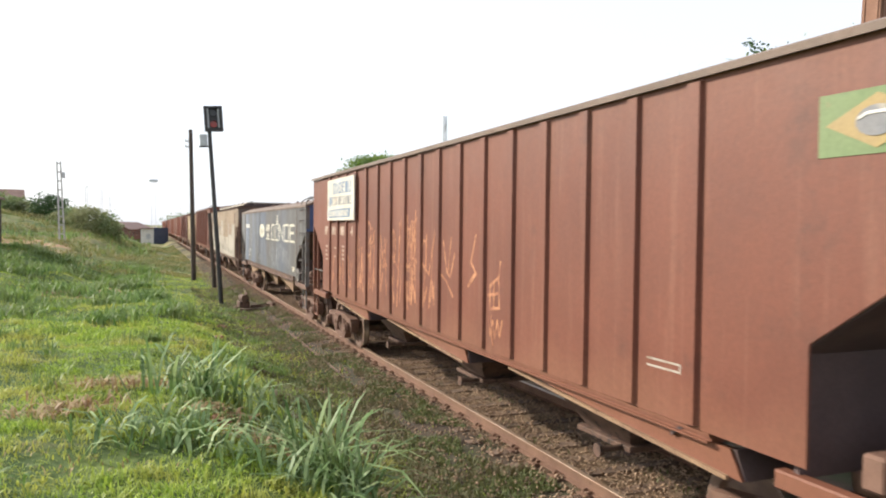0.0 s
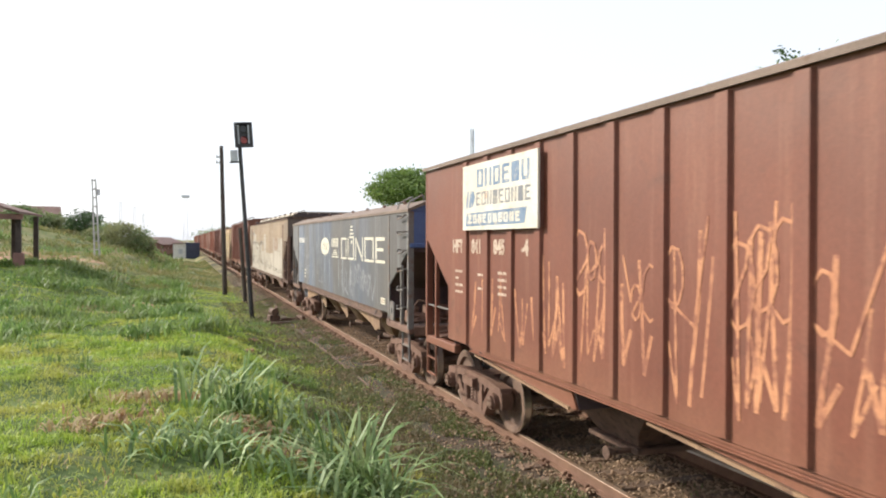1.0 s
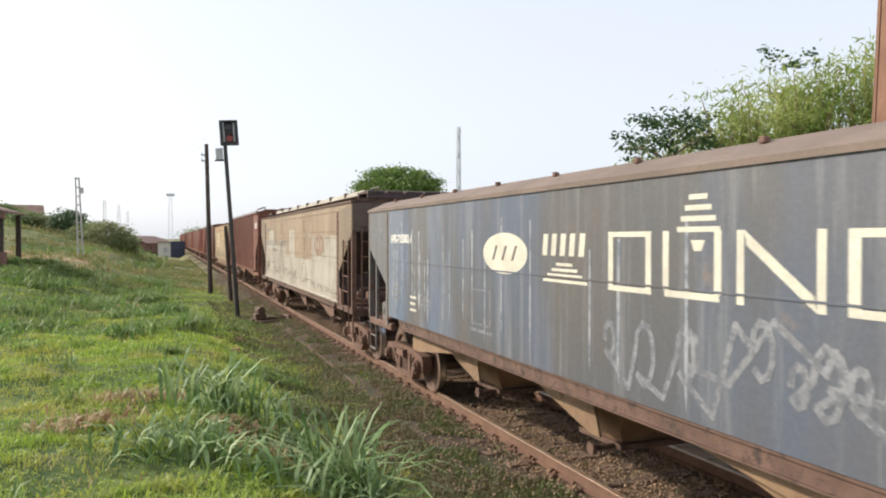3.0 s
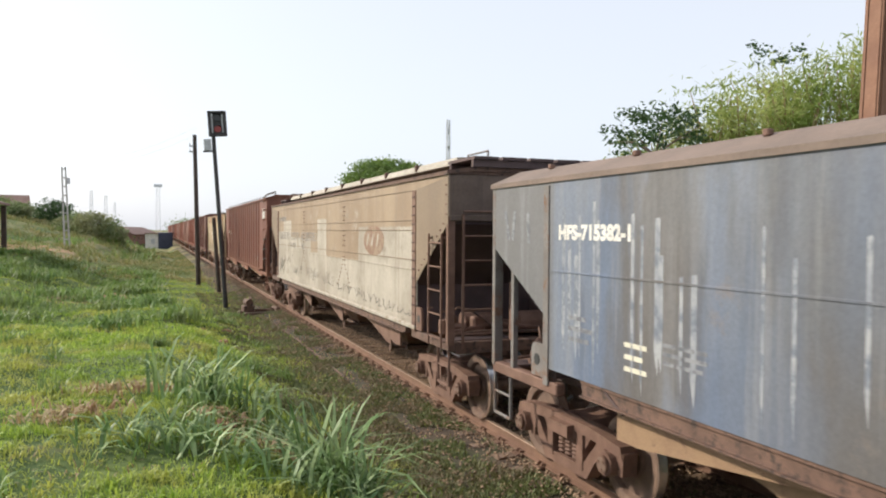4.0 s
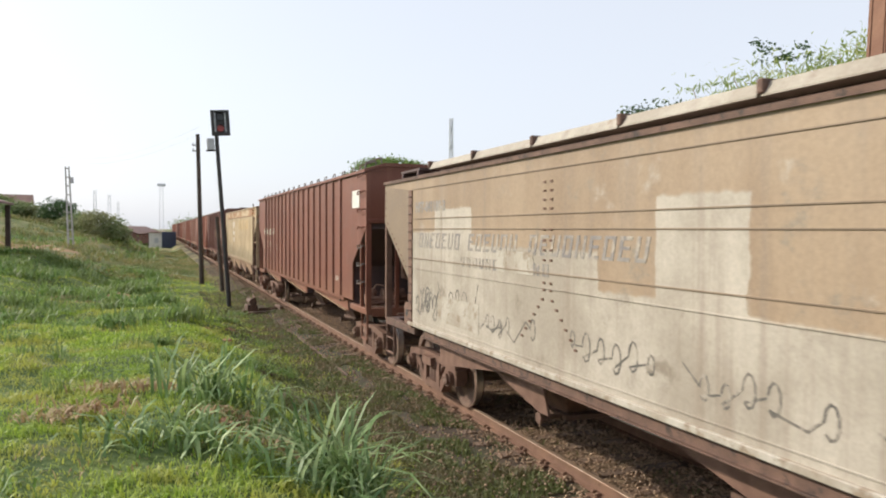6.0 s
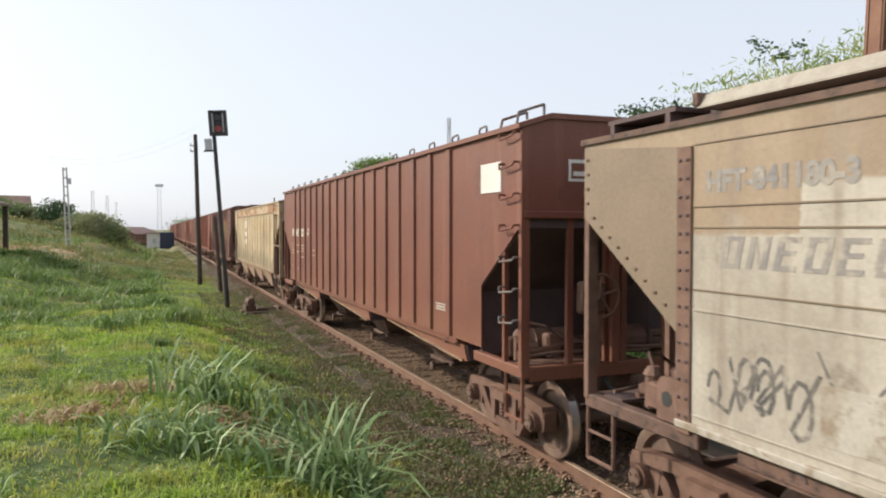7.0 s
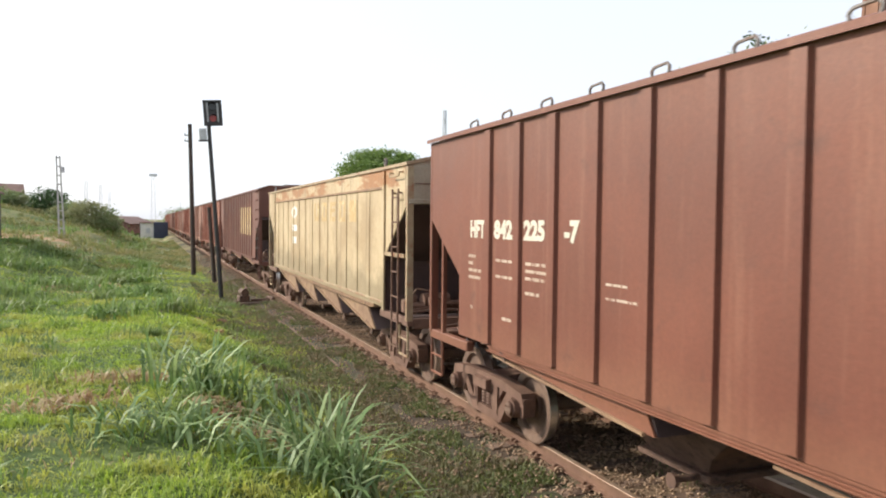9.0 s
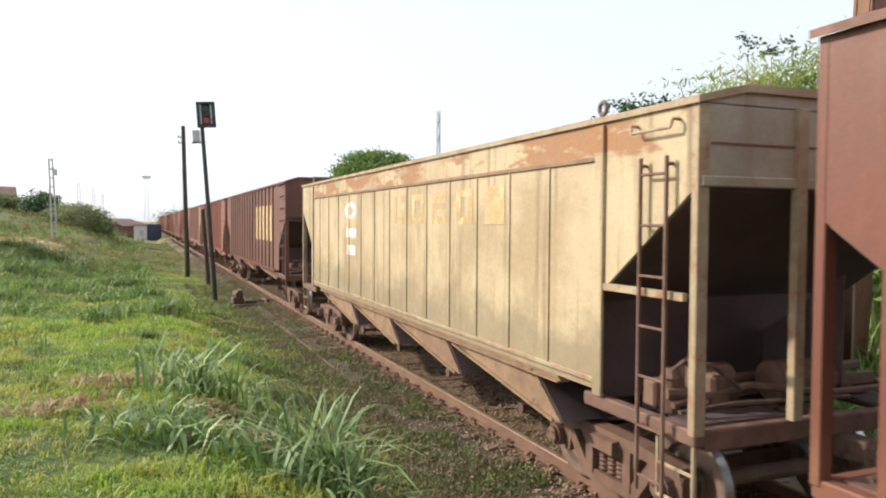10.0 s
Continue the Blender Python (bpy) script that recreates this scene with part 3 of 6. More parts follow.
def spring_mesh():
    """One coil spring as a ribbed column, made about x = 0, y = 0."""
    bm = bmesh.new()
    rings = []
    for k in range(11):
        r = 0.064 if k % 2 else 0.05
        rings.append([bm.verts.new((r * math.cos(a), r * math.sin(a), 0.25 + 0.021 * k)) for a in (2 * math.pi * i / 10 for i in range(10))])
    for p, q in zip(rings, rings[1:]):
        for i in range(10):
            bm.faces.new((p[i], p[(i + 1) % 10], q[(i + 1) % 10], q[i]))
    return bm


def saddle_mesh():
    bm = bmesh.new()
    box(bm, -0.1, 0.1, -0.22, 0.22, 0.462, 0.6, 0.02)
    return bm


M_SPRING = as_mesh(spring_mesh(), "spring", IRON)
M_SADDLE = as_mesh(saddle_mesh(), "bolster_end", IRON)


def bolster_mesh():
    bm = bmesh.new()
    prism(bm, [(-1.2, 0.5), (-1.2, 0.62), (-0.4, 0.72), (0.4, 0.72), (1.2, 0.62), (1.2, 0.5), (0.5, 0.4), (-0.5, 0.4)], "y", -0.2, 0.2)
    cyl(bm, (0, 0, 0.7), (0, 0, 0.86), 0.2, seg=14)
    for s in (-1, 1):
        box(bm, -0.95, 0.95, s * 0.36 - 0.04, s * 0.36 + 0.04, 0.3, 0.42)
        for x in (-0.8, 0.8):
            box(bm, x - 0.06, x + 0.06, s * 0.36 - 0.05, s * 0.36 + 0.05, 0.3, 0.56, 0.015)
    return bm


M_BOLSTER = as_mesh(bolster_mesh(), "bolster", IRON)


def share(name, me, parent, m=None):
    ob = new(name, me)
    ob.parent = parent
    if m is not None:
        ob.matrix_basis = m
    return ob


def bogie(w, y):
    b = empty("bogie", pose(0, y, 0), w)
    share("bolster", M_BOLSTER, b)
    for s in (-1, 1):
        share("side_frame", M_FRAME, b, pose(s * 1.03, 0, 0))
        share("bolster_end", M_SADDLE, b, pose(s * 1.03, 0, 0))
        for y0 in (-0.14, 0.0, 0.14):
            share("spring", M_SPRING, b, pose(s * 1.03, y0, 0))
        for a in (-0.86, 0.86):
            share("bearing", M_BEARING, b, pose(s * 1.05, a, 0.424, 0, 0, 0 if s < 0 else 180))
    for a in (-0.86, 0.86):
        share("wheelset", M_WHEELSET, b, pose(0, a, 0.424))
    return b


def coupler(w, y, s):
    bm = bmesh.new()
    box(bm, -0.09, 0.09, y - 0.35 * s, y + 0.3 * s, 0.80, 0.98, 0.02)
    box(bm, -0.17, 0.12, y + 0.3 * s, y + 0.56 * s, 0.76, 1.02, 0.05)
    box(bm, 0.1, 0.18, y + 0.32 * s, y + 0.5 * s, 0.78, 1.0, 0.03)
    part("coupler", bm, GRIME, w)
    bm = bmesh.new()
    rod(bm, [(-0.45, y, 0.95), (-0.45, y + 0.18 * s, 0.85), (-0.4, y + 0.3 * s, 0.6), (-0.3, y + 0.45 * s, 0.48), (-0.15, y + 0.56 * s, 0.5)], 0.028, 8)
    part("brake_hose", bm, DRAIN, w, "black rubber brake hose")


def grab_iron(w, y0, y1, z, mat, x=None, drop=0.0):
    x = -HW if x is None else x
    bm = bmesh.new()
    rod(bm, [(x + 0.01, y1, z + 0.06), (x - 0.07, y1, z + 0.06), (x - 0.075, y1 - 0.02, z), (x - 0.075, y0 + 0.02, z - drop), (x - 0.07, y0, z + 0.06), (x + 0.01, y0, z + 0.06)], 0.013, 6)
    return part("grab_iron", bm, mat, w)


def hopper_body(w, L, ze, zs, zw, z1, z2, ys, mat, end_mat, inner_mat):
    """Side sheets with cut-away ends, end walls and slope sheets."""
    for s in (-1, 1):
        bm = bmesh.new()
        prism(bm, [(0, z1 + 0.04), (0.05, z1), (ys, z2), (ys, zs), (L - ys, zs), (L - ys, z2), (L - 0.05, z1), (L, z1 + 0.04), (L, ze), (0, ze)], "x", s * (HW - 0.02), s * HW)
        part("side_sheet", bm, mat, w)
    for s, y in ((1, 0.0), (-1, L)):
        bm = bmesh.new()
        box(bm, -HW + 0.021, HW - 0.021, y, y + s * 0.03, zw, ze)
        box(bm, -HW + 0.021, HW - 0.021, y - s * 0.025, y + s * 0.04, zw - 0.05, zw + 0.03, 0.01)
        part("end_wall", bm, end_mat, w)
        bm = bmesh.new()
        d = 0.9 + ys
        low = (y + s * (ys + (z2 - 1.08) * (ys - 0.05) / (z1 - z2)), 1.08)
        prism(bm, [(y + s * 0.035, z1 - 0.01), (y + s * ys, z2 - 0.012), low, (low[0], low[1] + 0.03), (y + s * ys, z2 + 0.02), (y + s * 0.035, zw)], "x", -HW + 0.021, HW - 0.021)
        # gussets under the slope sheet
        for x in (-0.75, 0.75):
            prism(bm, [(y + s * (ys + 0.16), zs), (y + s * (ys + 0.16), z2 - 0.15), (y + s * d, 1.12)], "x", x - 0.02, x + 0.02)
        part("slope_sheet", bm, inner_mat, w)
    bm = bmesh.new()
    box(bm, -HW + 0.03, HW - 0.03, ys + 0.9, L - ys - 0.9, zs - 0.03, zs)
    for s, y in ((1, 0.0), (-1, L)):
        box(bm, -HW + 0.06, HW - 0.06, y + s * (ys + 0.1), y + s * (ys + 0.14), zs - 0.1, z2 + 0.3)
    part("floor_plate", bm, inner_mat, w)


def underframe(w, L, zs, ys, sill_mat, mat, chutes, chute_mat=None, skirts=(), depth=0.36, lean=0.0, skirt_mat=None):
    """Sills, end platforms, centre beam, discharge chutes and the slanted skirts of the hoppers."""
    chute_mat = chute_mat or IRON
    drop = 0.075 if skirts else 0.16
    for s in (-1, 1):
        bm = bmesh.new()
        x = s * (HW - 0.05)
        prism(bm, [(x + s * 0.04, zs - 0.005), (x - s * 0.1, zs - 0.005), (x - s * 0.1, zs - drop), (x + s * 0.055, zs - drop), (x + s * 0.055, zs - drop + 0.015), (x + s * 0.02, zs - drop + 0.015), (x + s * 0.02, zs - 0.03), (x + s * 0.04, zs - 0.03)], "y", 1.9, L - 1.9)
        part("side_sill", bm, sill_mat, w)
        for a, b in ((0.0, ys + 0.25), (L - ys - 0.25, L)):
            bm = bmesh.new()
            box(bm, s * HW - s * 0.005, s * (HW - 0.11), a, b, 1.02, 1.14, 0.012)
            part("platform_sill", bm, mat, w)
    for s, y in ((1, 0.0), (-1, L)):
        bm = bmesh.new()
        box(bm, -HW + 0.112, HW - 0.112, y, y + s * 0.1, 0.98, 1.14, 0.012)
        part("end_sill", bm, mat, w)
        pm = SHADE_STEEL if mat is not BROWN else IRON
        for sx in (-1, 1):
            bm = bmesh.new()
            box(bm, sx * 0.5, sx * (HW - 0.12), y + s * 0.13, y + s * 0.42, 1.12, 1.15)
            box(bm, sx * 0.95 - 0.05, sx * 0.95 + 0.05, y + s * 0.1, y + s * (ys + 0.1), 0.98, 1.118, 0.01)
            part("end_platform", bm, pm, w)
    bm = bmesh.new()
    box(bm, -0.22, 0.22, 0.1, L - 0.1, 0.82, 1.1, 0.02)
    part("centre_sill", bm, GRIME, w)
    a, b = 2.55, L - 2.55
    step = (b - a) / chutes
    for i in range(chutes):
        c = a + step * (i + 0.5)
        h = step * 0.5
        bm = bmesh.new()
        v = []
        for (z, hx, hy) in ((zs - 0.02, HW - 0.36, h * 0.72), (0.66, HW - 0.7, h * 0.3), (0.50, HW - 0.8, h * 0.22)):
            v.append([bm.verts.new((sx * hx, c + sy * hy, z)) for sx, sy in ((-1, -1), (1, -1), (1, 1), (-1, 1))])
        for p, q in zip(v, v[1:]):
            for k in range(4):
                bm.faces.new((p[k], p[(k + 1) % 4], q[(k + 1) % 4], q[k]))
        bm.faces.new(v[-1])
        bm.faces.new(v[0][::-1])
        bmesh.ops.recalc_face_normals(bm, faces=bm.faces)
        chute = part("discharge_chute", bm, chute_mat, w)
        bm = bmesh.new()
        box(bm, -HW + 0.72, HW - 0.72, c - h * 0.28, c + h * 0.28, 0.44, 0.50, 0.01)
        cyl(bm, (-HW + 0.45, c - h * 0.2, 0.47), (HW - 0.45, c - h * 0.2, 0.47), 0.03, seg=8)
        cyl(bm, (-HW + 0.43, c - h * 0.2, 0.47), (-HW + 0.47, c - h * 0.2, 0.47), 0.07, seg=8)
        part("chute_gate", bm, GRIME, chute)
        for s in () if skirts else (-1, 1):
            bm = bmesh.new()
            prism(bm, [(c + h * 0.75, zs - 0.163), (c - h * 0.34, zs - 0.58), (c - h * 0.46, zs - 0.58), (c - h * 0.36, zs - 0.163)], "x", s * (HW - 0.3), s * (HW - 0.33))
            part("chute_side", bm, chute_mat, chute)
    # side plates of the end hoppers, deep at the bogie and running out towards the middle
    for s in (-1, 1):
        for y, k in () if skirts else ((2.5, 1), (L - 2.3, -1)):
            bm = bmesh.new()
            prism(bm, [(y, zs - 0.162), (y, zs - 0.46), (y + k * 0.3, zs - 0.46), (y + k * 2.7, zs - 0.162)], "x", s * (HW - 0.14), s * (HW - 0.17))
            part("hopper_skirt", bm, SILL if chute_mat is SILL else IRON, w)
        # Added dark plate: stands for the shade seen through the open end.
        for y, k in ((0.0, 1), (L, -1)) if s > 0 else ():
            bm = bmesh.new()
            prism(bm, [(y + k * (ys + 0.7), 1.155), (y + k * (ys + 0.7), 1.2), (y + k * 0.42, 2.2), (y + k * 0.42, 1.155)], "x", s * 0.42, s * 0.44)
            part("web_plate", bm, SHADE_STEEL, w)
    for a, b in skirts:
        for s in (-1, 1):
            bm = bmesh.new()
            prism(bm, [(b, zs - 0.077), (a - lean, zs - depth), (a - lean - 0.12, zs - depth), (a, zs - 0.077)], "x", s * (HW - 0.06), s * (HW - 0.085))
            skirt = part("hopper_skirt", bm, skirt_mat, w)
            bm = bmesh.new()
            prism(bm, [(b - 0.1, zs - 0.10), (a - lean, zs - depth + 0.012), (a - lean, zs - depth - 0.02), (b - 0.1, zs - 0.125)], "x", s * (HW - 0.03), s * (HW - 0.058))
            part("skirt_flange", bm, SILL, skirt)
        bm = bmesh.new()
        prism(bm, [(a, zs - 0.08), (a - lean - 0.1, zs - depth), (a - lean - 0.13, zs - depth), (a - 0.03, zs - 0.08)], "x", -HW + 0.09, HW - 0.09)
        part("hopper_end_plate", bm, SHADE_STEEL, w)
    bm = bmesh.new()
    rod(bm, [(-0.4, 2.2, 0.72), (-0.4, L - 2.2, 0.72)], 0.02, 6)
    part("brake_rod", bm, IRON, w)


def corner_posts(w, L, ze, mat, inner=0.55, top=None, short=0.9):
    top = top or ze - 0.002
    for y in (0.0, L):
        s = 1 if y == 0 else -1
        for sx in (-1, 1):
            bm = bmesh.new()
            box(bm, sx * (HW + 0.004), sx * (HW - 0.10), y - s * 0.004, y + s * 0.07, 1.10, top, 0.006)
            part("corner_post", bm, mat, w)
            bm = bmesh.new()
            box(bm, sx * inner - 0.05, sx * inner + 0.05, y - s * 0.045, y + s * 0.03, 1.14, ze - short, 0.006)
            part("end_post", bm, mat, w)


def roof_part(w, L, ze, zp, mat, inner=1.18, lip=0.05, end=0.03, gable=None):
    bm = bmesh.new()
    prism(bm, [(-HW - lip, ze - 0.03), (-HW - lip, ze + 0.02), (-inner, zp), (inner, zp), (HW + lip, ze + 0.02), (HW + lip, ze - 0.03), (inner, zp - 0.06), (-inner, zp - 0.06)], "y", -end, L + end)
    r = part("roof", bm, mat, w)
    for y, s in ((0.0, 1), (L, -1)):
        bm = bmesh.new()
        prism(bm, [(-HW + 0.02, ze - 0.03), (HW - 0.02, ze - 0.03), (HW - 0.02, ze - 0.015), (inner, zp - 0.061), (-inner, zp - 0.061), (-HW + 0.02, ze - 0.015)], "y", y, y + s * 0.03)
        part("roof_gable", bm, gable or mat, r)
    return r


def ladder(w, ya, yb, z0, z1, mat, n, x=-HW - 0.05):
    bm = bmesh.new()
    for y in (ya, yb):
        box(bm, x - 0.014, x + 0.014, y - 0.013, y + 0.013, z0, z1, 0.004)
    for z in (z0 + 0.5, z1 - 0.06):
        for y in (ya, yb):
            cyl(bm, (x, y, z), (-HW + 0.01, y, z), 0.014, seg=6)
    lad = part("ladder", bm, mat, w)
    for i in range(n):
        z = z0 + 0.12 + (z1 - z0 - 0.25) * i / (n - 1)
        bm = bmesh.new()
        cyl(bm, (x, ya, z), (x, yb, z), 0.012, seg=6)
        part("rung", bm, mat, lad)


def brake_wheel(w, y, s, mat):
    """Hand brake: wheel, gear box and post on the end platform."""
    bm = bmesh.new()
    c = (-0.61, y - s * 0.10, 1.90)
    ring(bm, c, "y", 0.24, 0.016)
    for k in range(5):
        a = k * 2 * math.pi / 5 + 0.3
        rod(bm, [c, (c[0] + 0.24 * math.cos(a), c[1], c[2] + 0.24 * math.sin(a))], 0.014, 5)
    cyl(bm, (c[0], c[1] - s * 0.03, c[2]), (c[0], c[1] + s * 0.16, c[2]), 0.035, seg=8)
    bw = part("brake_wheel", bm, mat, w, "spoked iron hand brake wheel")
    bm = bmesh.new()
    box(bm, -0.84, -0.5, y - s * 0.05, y + s * 0.05, 1.70, 2.06, 0.03)
    box(bm, -0.68, -0.56, y - s * 0.03, y + s * 0.04, 1.12, 1.70)
    part("brake_gear_box", bm, mat, w)


def brake_gear(w, y, s, rng):
    """Cylinder, reservoir and rods on the end platform."""
    bm = bmesh.new()
    cyl(bm, (-1.0, y + s * 0.75, 1.32), (-0.55, y + s * 0.75, 1.32), 0.14, seg=14)
    part("brake_cylinder", bm, IRON, w)
    bm = bmesh.new()
    cyl(bm, (-0.2, y + s * 0.6, 1.3), (0.5, y + s * 0.6, 1.3), 0.17, seg=14)
    part("air_reservoir", bm, IRON, w)
    bm = bmesh.new()
    box(bm, -0.95, -0.75, y + s * 0.45, y + s * 0.62, 1.12, 1.42, 0.03)
    rod(bm, [(-1.3, y + s * 0.5, 1.2), (-0.6, y + s * 0.45, 1.32), (0.2, y + s * 0.35, 1.22), (1.2, y + s * 0.35, 1.22)], 0.03, 6)
    rod(bm, [(-1.2, y + s * 0.9, 1.25), (1.2, y + s * 0.9, 1.3)], 0.045, 6)
    box(bm, -1.3, 1.3, y + s * 0.78, y + s * 0.86, 1.14, 1.24)
    part("brake_rigging", bm, IRON, w)
    bm = bmesh.new()
    cyl(bm, (-1.22, y + s * 0.62, 1.12), (-1.22, y + s * 0.62, 1.40), 0.075, seg=10)
    cyl(bm, (-1.22, y + s * 0.62, 1.40), (-1.22, y + s * 0.62, 1.47), 0.095, 0.05, seg=10)
    box(bm, -1.34, -1.12, y + s * 0.68, y + s * 0.84, 1.14, 1.36, 0.02)
    cyl(bm, (-1.30, y + s * 0.58, 1.28), (-1.05, y + s * 0.50, 1.28), 0.05, seg=8)
    part("control_valve", bm, IRON, w)
    bm = bmesh.new()
    rod(bm, [(-1.22, y + s * 0.62, 1.45), (-1.18, y + s * 0.50, 1.56), (-1.0, y + s * 0.42, 1.52), (-0.7, y + s * 0.40, 1.30)], 0.016, 6)
    rod(bm, [(-1.40, y + s * 0.30, 1.20), (-0.9, y + s * 0.26, 1.24), (0.3, y + s * 0.24, 1.2)], 0.02, 6)
    part("air_pipe", bm, GRIME, w)


def steps(w, y, s, mat):
    bm = bmesh.new()
    x = -HW + 0.03
    rod(bm, [(x, y + s * 0.03, 1.05), (x, y + s * 0.03, 0.55), (x, y + s * 0.43, 0.55), (x, y + s * 0.43, 1.05)], 0.02, 6)
    rod(bm, [(x, y + s * 0.03, 0.8), (x, y + s * 0.43, 0.8)], 0.015, 6)
    part("step_iron", bm, mat, w)


def jack_plates(w, L, ys, mat):
    for y, s in ((ys, -1), (L - ys, 1)):
        bm = bmesh.new()
        pts = [(y, 1.16), (y, 1.5)] + [(y + s * (0.17 + 0.09 * math.sin(a)), 1.41 + 0.09 * math.cos(a)) for a in np.linspace(0, 1.6, 6)] + [(y + s * 0.26, 1.16)]
        prism(bm, pts, "x", -HW + 0.035, -HW + 0.0)
        cyl(bm, (-HW - 0.004, y + s * 0.14, 1.33), (-HW + 0.03, y + s * 0.14, 1.33), 0.06, seg=14, mi=1)
        part("jacking_plate", bm, (mat, DRAIN), w)


def common(w, L, rng, mat, b0=1.3, b1=1.0):
    bogie(w, b0)
    bogie(w, L - b1)
    coupler(w, 0.05, -1)
    coupler(w, L - 0.05, 1)
    for y, s in ((0, 1), (L, -1)):
        brake_gear(w, y, s, rng)
        steps(w, y, s, mat)


def ribbed_wagon(mat, hoops=True, wheel_end=True, L=15.3, ribs=16, roof=None, tail=1.94):
    """Ribbed steel hopper wagon."""
    rng = random.Random(3)
    w = empty("hopper_wagon")
    ze = 3.72
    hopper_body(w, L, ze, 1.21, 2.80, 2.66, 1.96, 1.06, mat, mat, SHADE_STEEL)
    underframe(w, L, 1.21, 1.06, mat, mat, 3, GRIME, ((1.75, 5.2), (6.4, 9.7), (10.95, L - 1.9)), 0.27, 0.0, mat)
    corner_posts(w, L, ze, mat, 0.36)
    roof_part(w, L, ze + 0.02, 3.89, roof or (ROOF_DUST if mat is not BROWN_DARK else BROWN_DARK), gable=mat)
    for i in range(ribs):
        y = 2.08 + i * (L - 2.08 - tail) / (ribs - 1)
        for s in (-1, 1):
            bm = bmesh.new()
            prism(bm, [(s * HW, y - 0.08), (s * (HW + 0.038), y - 0.066), (s * (HW + 0.038), y + 0.066), (s * HW, y + 0.08)], "z", 1.235, ze - 0.03)
            part("rib", bm, mat, w)
    bm = bmesh.new()
    box(bm, -0.35, 0.35, 1.2, L - 1.2, 3.86, 3.97, 0.02)
    for i in range(7):
        y = 1.5 + i * 1.95
        box(bm, -0.4, 0.4, y - 0.03, y + 0.03, 3.96, 4.0)
    part("roof_hatch", bm, ROOF_DUST, w)
    if hoops:
        for i in range(16):
            y = 1.05 + i * 0.885
            bm = bmesh.new()
            rod(bm, [(-1.50, y - 0.075, 3.73), (-1.50, y - 0.10, 3.83), (-1.50, y - 0.07, 3.86), (-1.50, y + 0.09, 3.85), (-1.50, y + 0.12, 3.82), (-1.50, y + 0.10, 3.73)], 0.013, 6)
            part("roof_hoop", bm, GREY_POST, w)
        for y, dz in ((0.10, 0.03), (0.50, 0.0)):
            bm = bmesh.new()
            rod(bm, [(-1.2, y, 3.89), (-1.2, y, 3.97 + dz), (-1.5, y + 0.02, 3.87 + dz), (-1.53, y + 0.02, 3.74)], 0.016, 6)
            part("roof_handrail", bm, GREY_POST, w)
    for z in (3.62, 3.30, 2.96, 2.62, 2.27, 1.93, 1.59):
        grab_iron(w, 0.06, 0.42, z, mat if z > 2.5 else GREY_POST, drop=-0.03)
    for s in (-1, 1):
        for yy in (0.46, L - 0.46):
            bm = bmesh.new()
            box(bm, s * (HW - 0.005), s * (HW - 0.06), yy - 0.03, yy + 0.03, 1.14, 2.42)
            part("ladder_stile", bm, mat, w)
    if wheel_end:
        brake_wheel(w, -0.02, 1, IRON)
        for x in (-0.90, -0.42, -0.2, 0.65, 0.93):
            bm = bmesh.new()
            box(bm, x - 0.04, x + 0.04, 0.03, 0.09, 1.14, 2.79, 0.006)
            part("end_stanchion", bm, mat, w)
    common(w, L, rng, mat)
    return w, L


def smooth_wagon():
    """Smooth-sided grey-blue hopper wagon, 14.03 m."""
    rng = random.Random(5)
    w = empty("hopper_wagon")
    L, ze = 14.03, 3.13
    hopper_body(w, L, ze, 1.27, 2.55, 2.44, 1.80, 1.22, GREY_BLUE, BLUE_END, SHADE_STEEL)
    underframe(w, L, 1.27, 1.22, GRIME, IRON, 3, SILL)
    corner_posts(w, L, ze, GREY_POST)
    roof_part(w, L, ze + 0.02, 3.33, ROOF_DUST, 1.16, 0.02, 0.03, BLUE_END)
    for y in (1.27, L - 1.27):
        for s in (-1, 1):
            bm = bmesh.new()
            box(bm, s * (HW - 0.002), s * (HW + 0.012), y - 0.05, y + 0.05, 1.1, ze - 0.04)
            part("bolster_rib", bm, GREY_POST, w)
    for z, off in ((2.25, 0),):
        bm = bmesh.new()
        box(bm, -HW - 0.008, -HW + 0.001, 1.33, L - 1.33, z - 0.008, z + 0.008)
        part("seam", bm, GREY_BLUE, w)
    for z in (3.0, 2.72, 2.40, 2.08, 1.75, 1.42):
        grab_iron(w, 0.08, 0.46, z, GREY_POST, drop=-0.03)
    for yy in (0.5, L - 0.5):
        bm = bmesh.new()
        box(bm, -HW + 0.005, -HW + 0.06, yy - 0.03, yy + 0.03, 1.14, 2.2)
        part("ladder_stile", bm, GREY_POST, w)
    for i in range(9):
        y = 1.2 + i * 1.5
        bm = bmesh.new()
        box(bm, -1.26, -1.2, y - 0.03, y + 0.03, 3.30, 3.35, 0.008)
        part("hatch_clip", bm, IRON, w)
    bm = bmesh.new()
    box(bm, -0.4, 0.4, 1.0, L - 1.0, 3.3, 3.38, 0.02)
    part("roof_hatch", bm, ROOF_DUST, w)
    for y in (0.1, 0.75):
        bm = bmesh.new()
        rod(bm, [(-1.2, y, 3.32), (-1.22, y + 0.03, 3.42), (-1.45, y + 0.06, 3.3), (-1.5, y + 0.06, 3.15)], 0.015, 6)
        part("roof_handrail", bm, GREY_POST, w)
    bm = bmesh.new()
    box(bm, -0.62, -0.42, -0.05, 0.0, 2.92, 3.06, 0.01)
    part("lamp_bracket", bm, IRON, w)
    jack_plates(w, L, 1.22, GREY_POST)
    common(w, L, rng, GREY_POST, 1.58, 0.95)
    return w, L


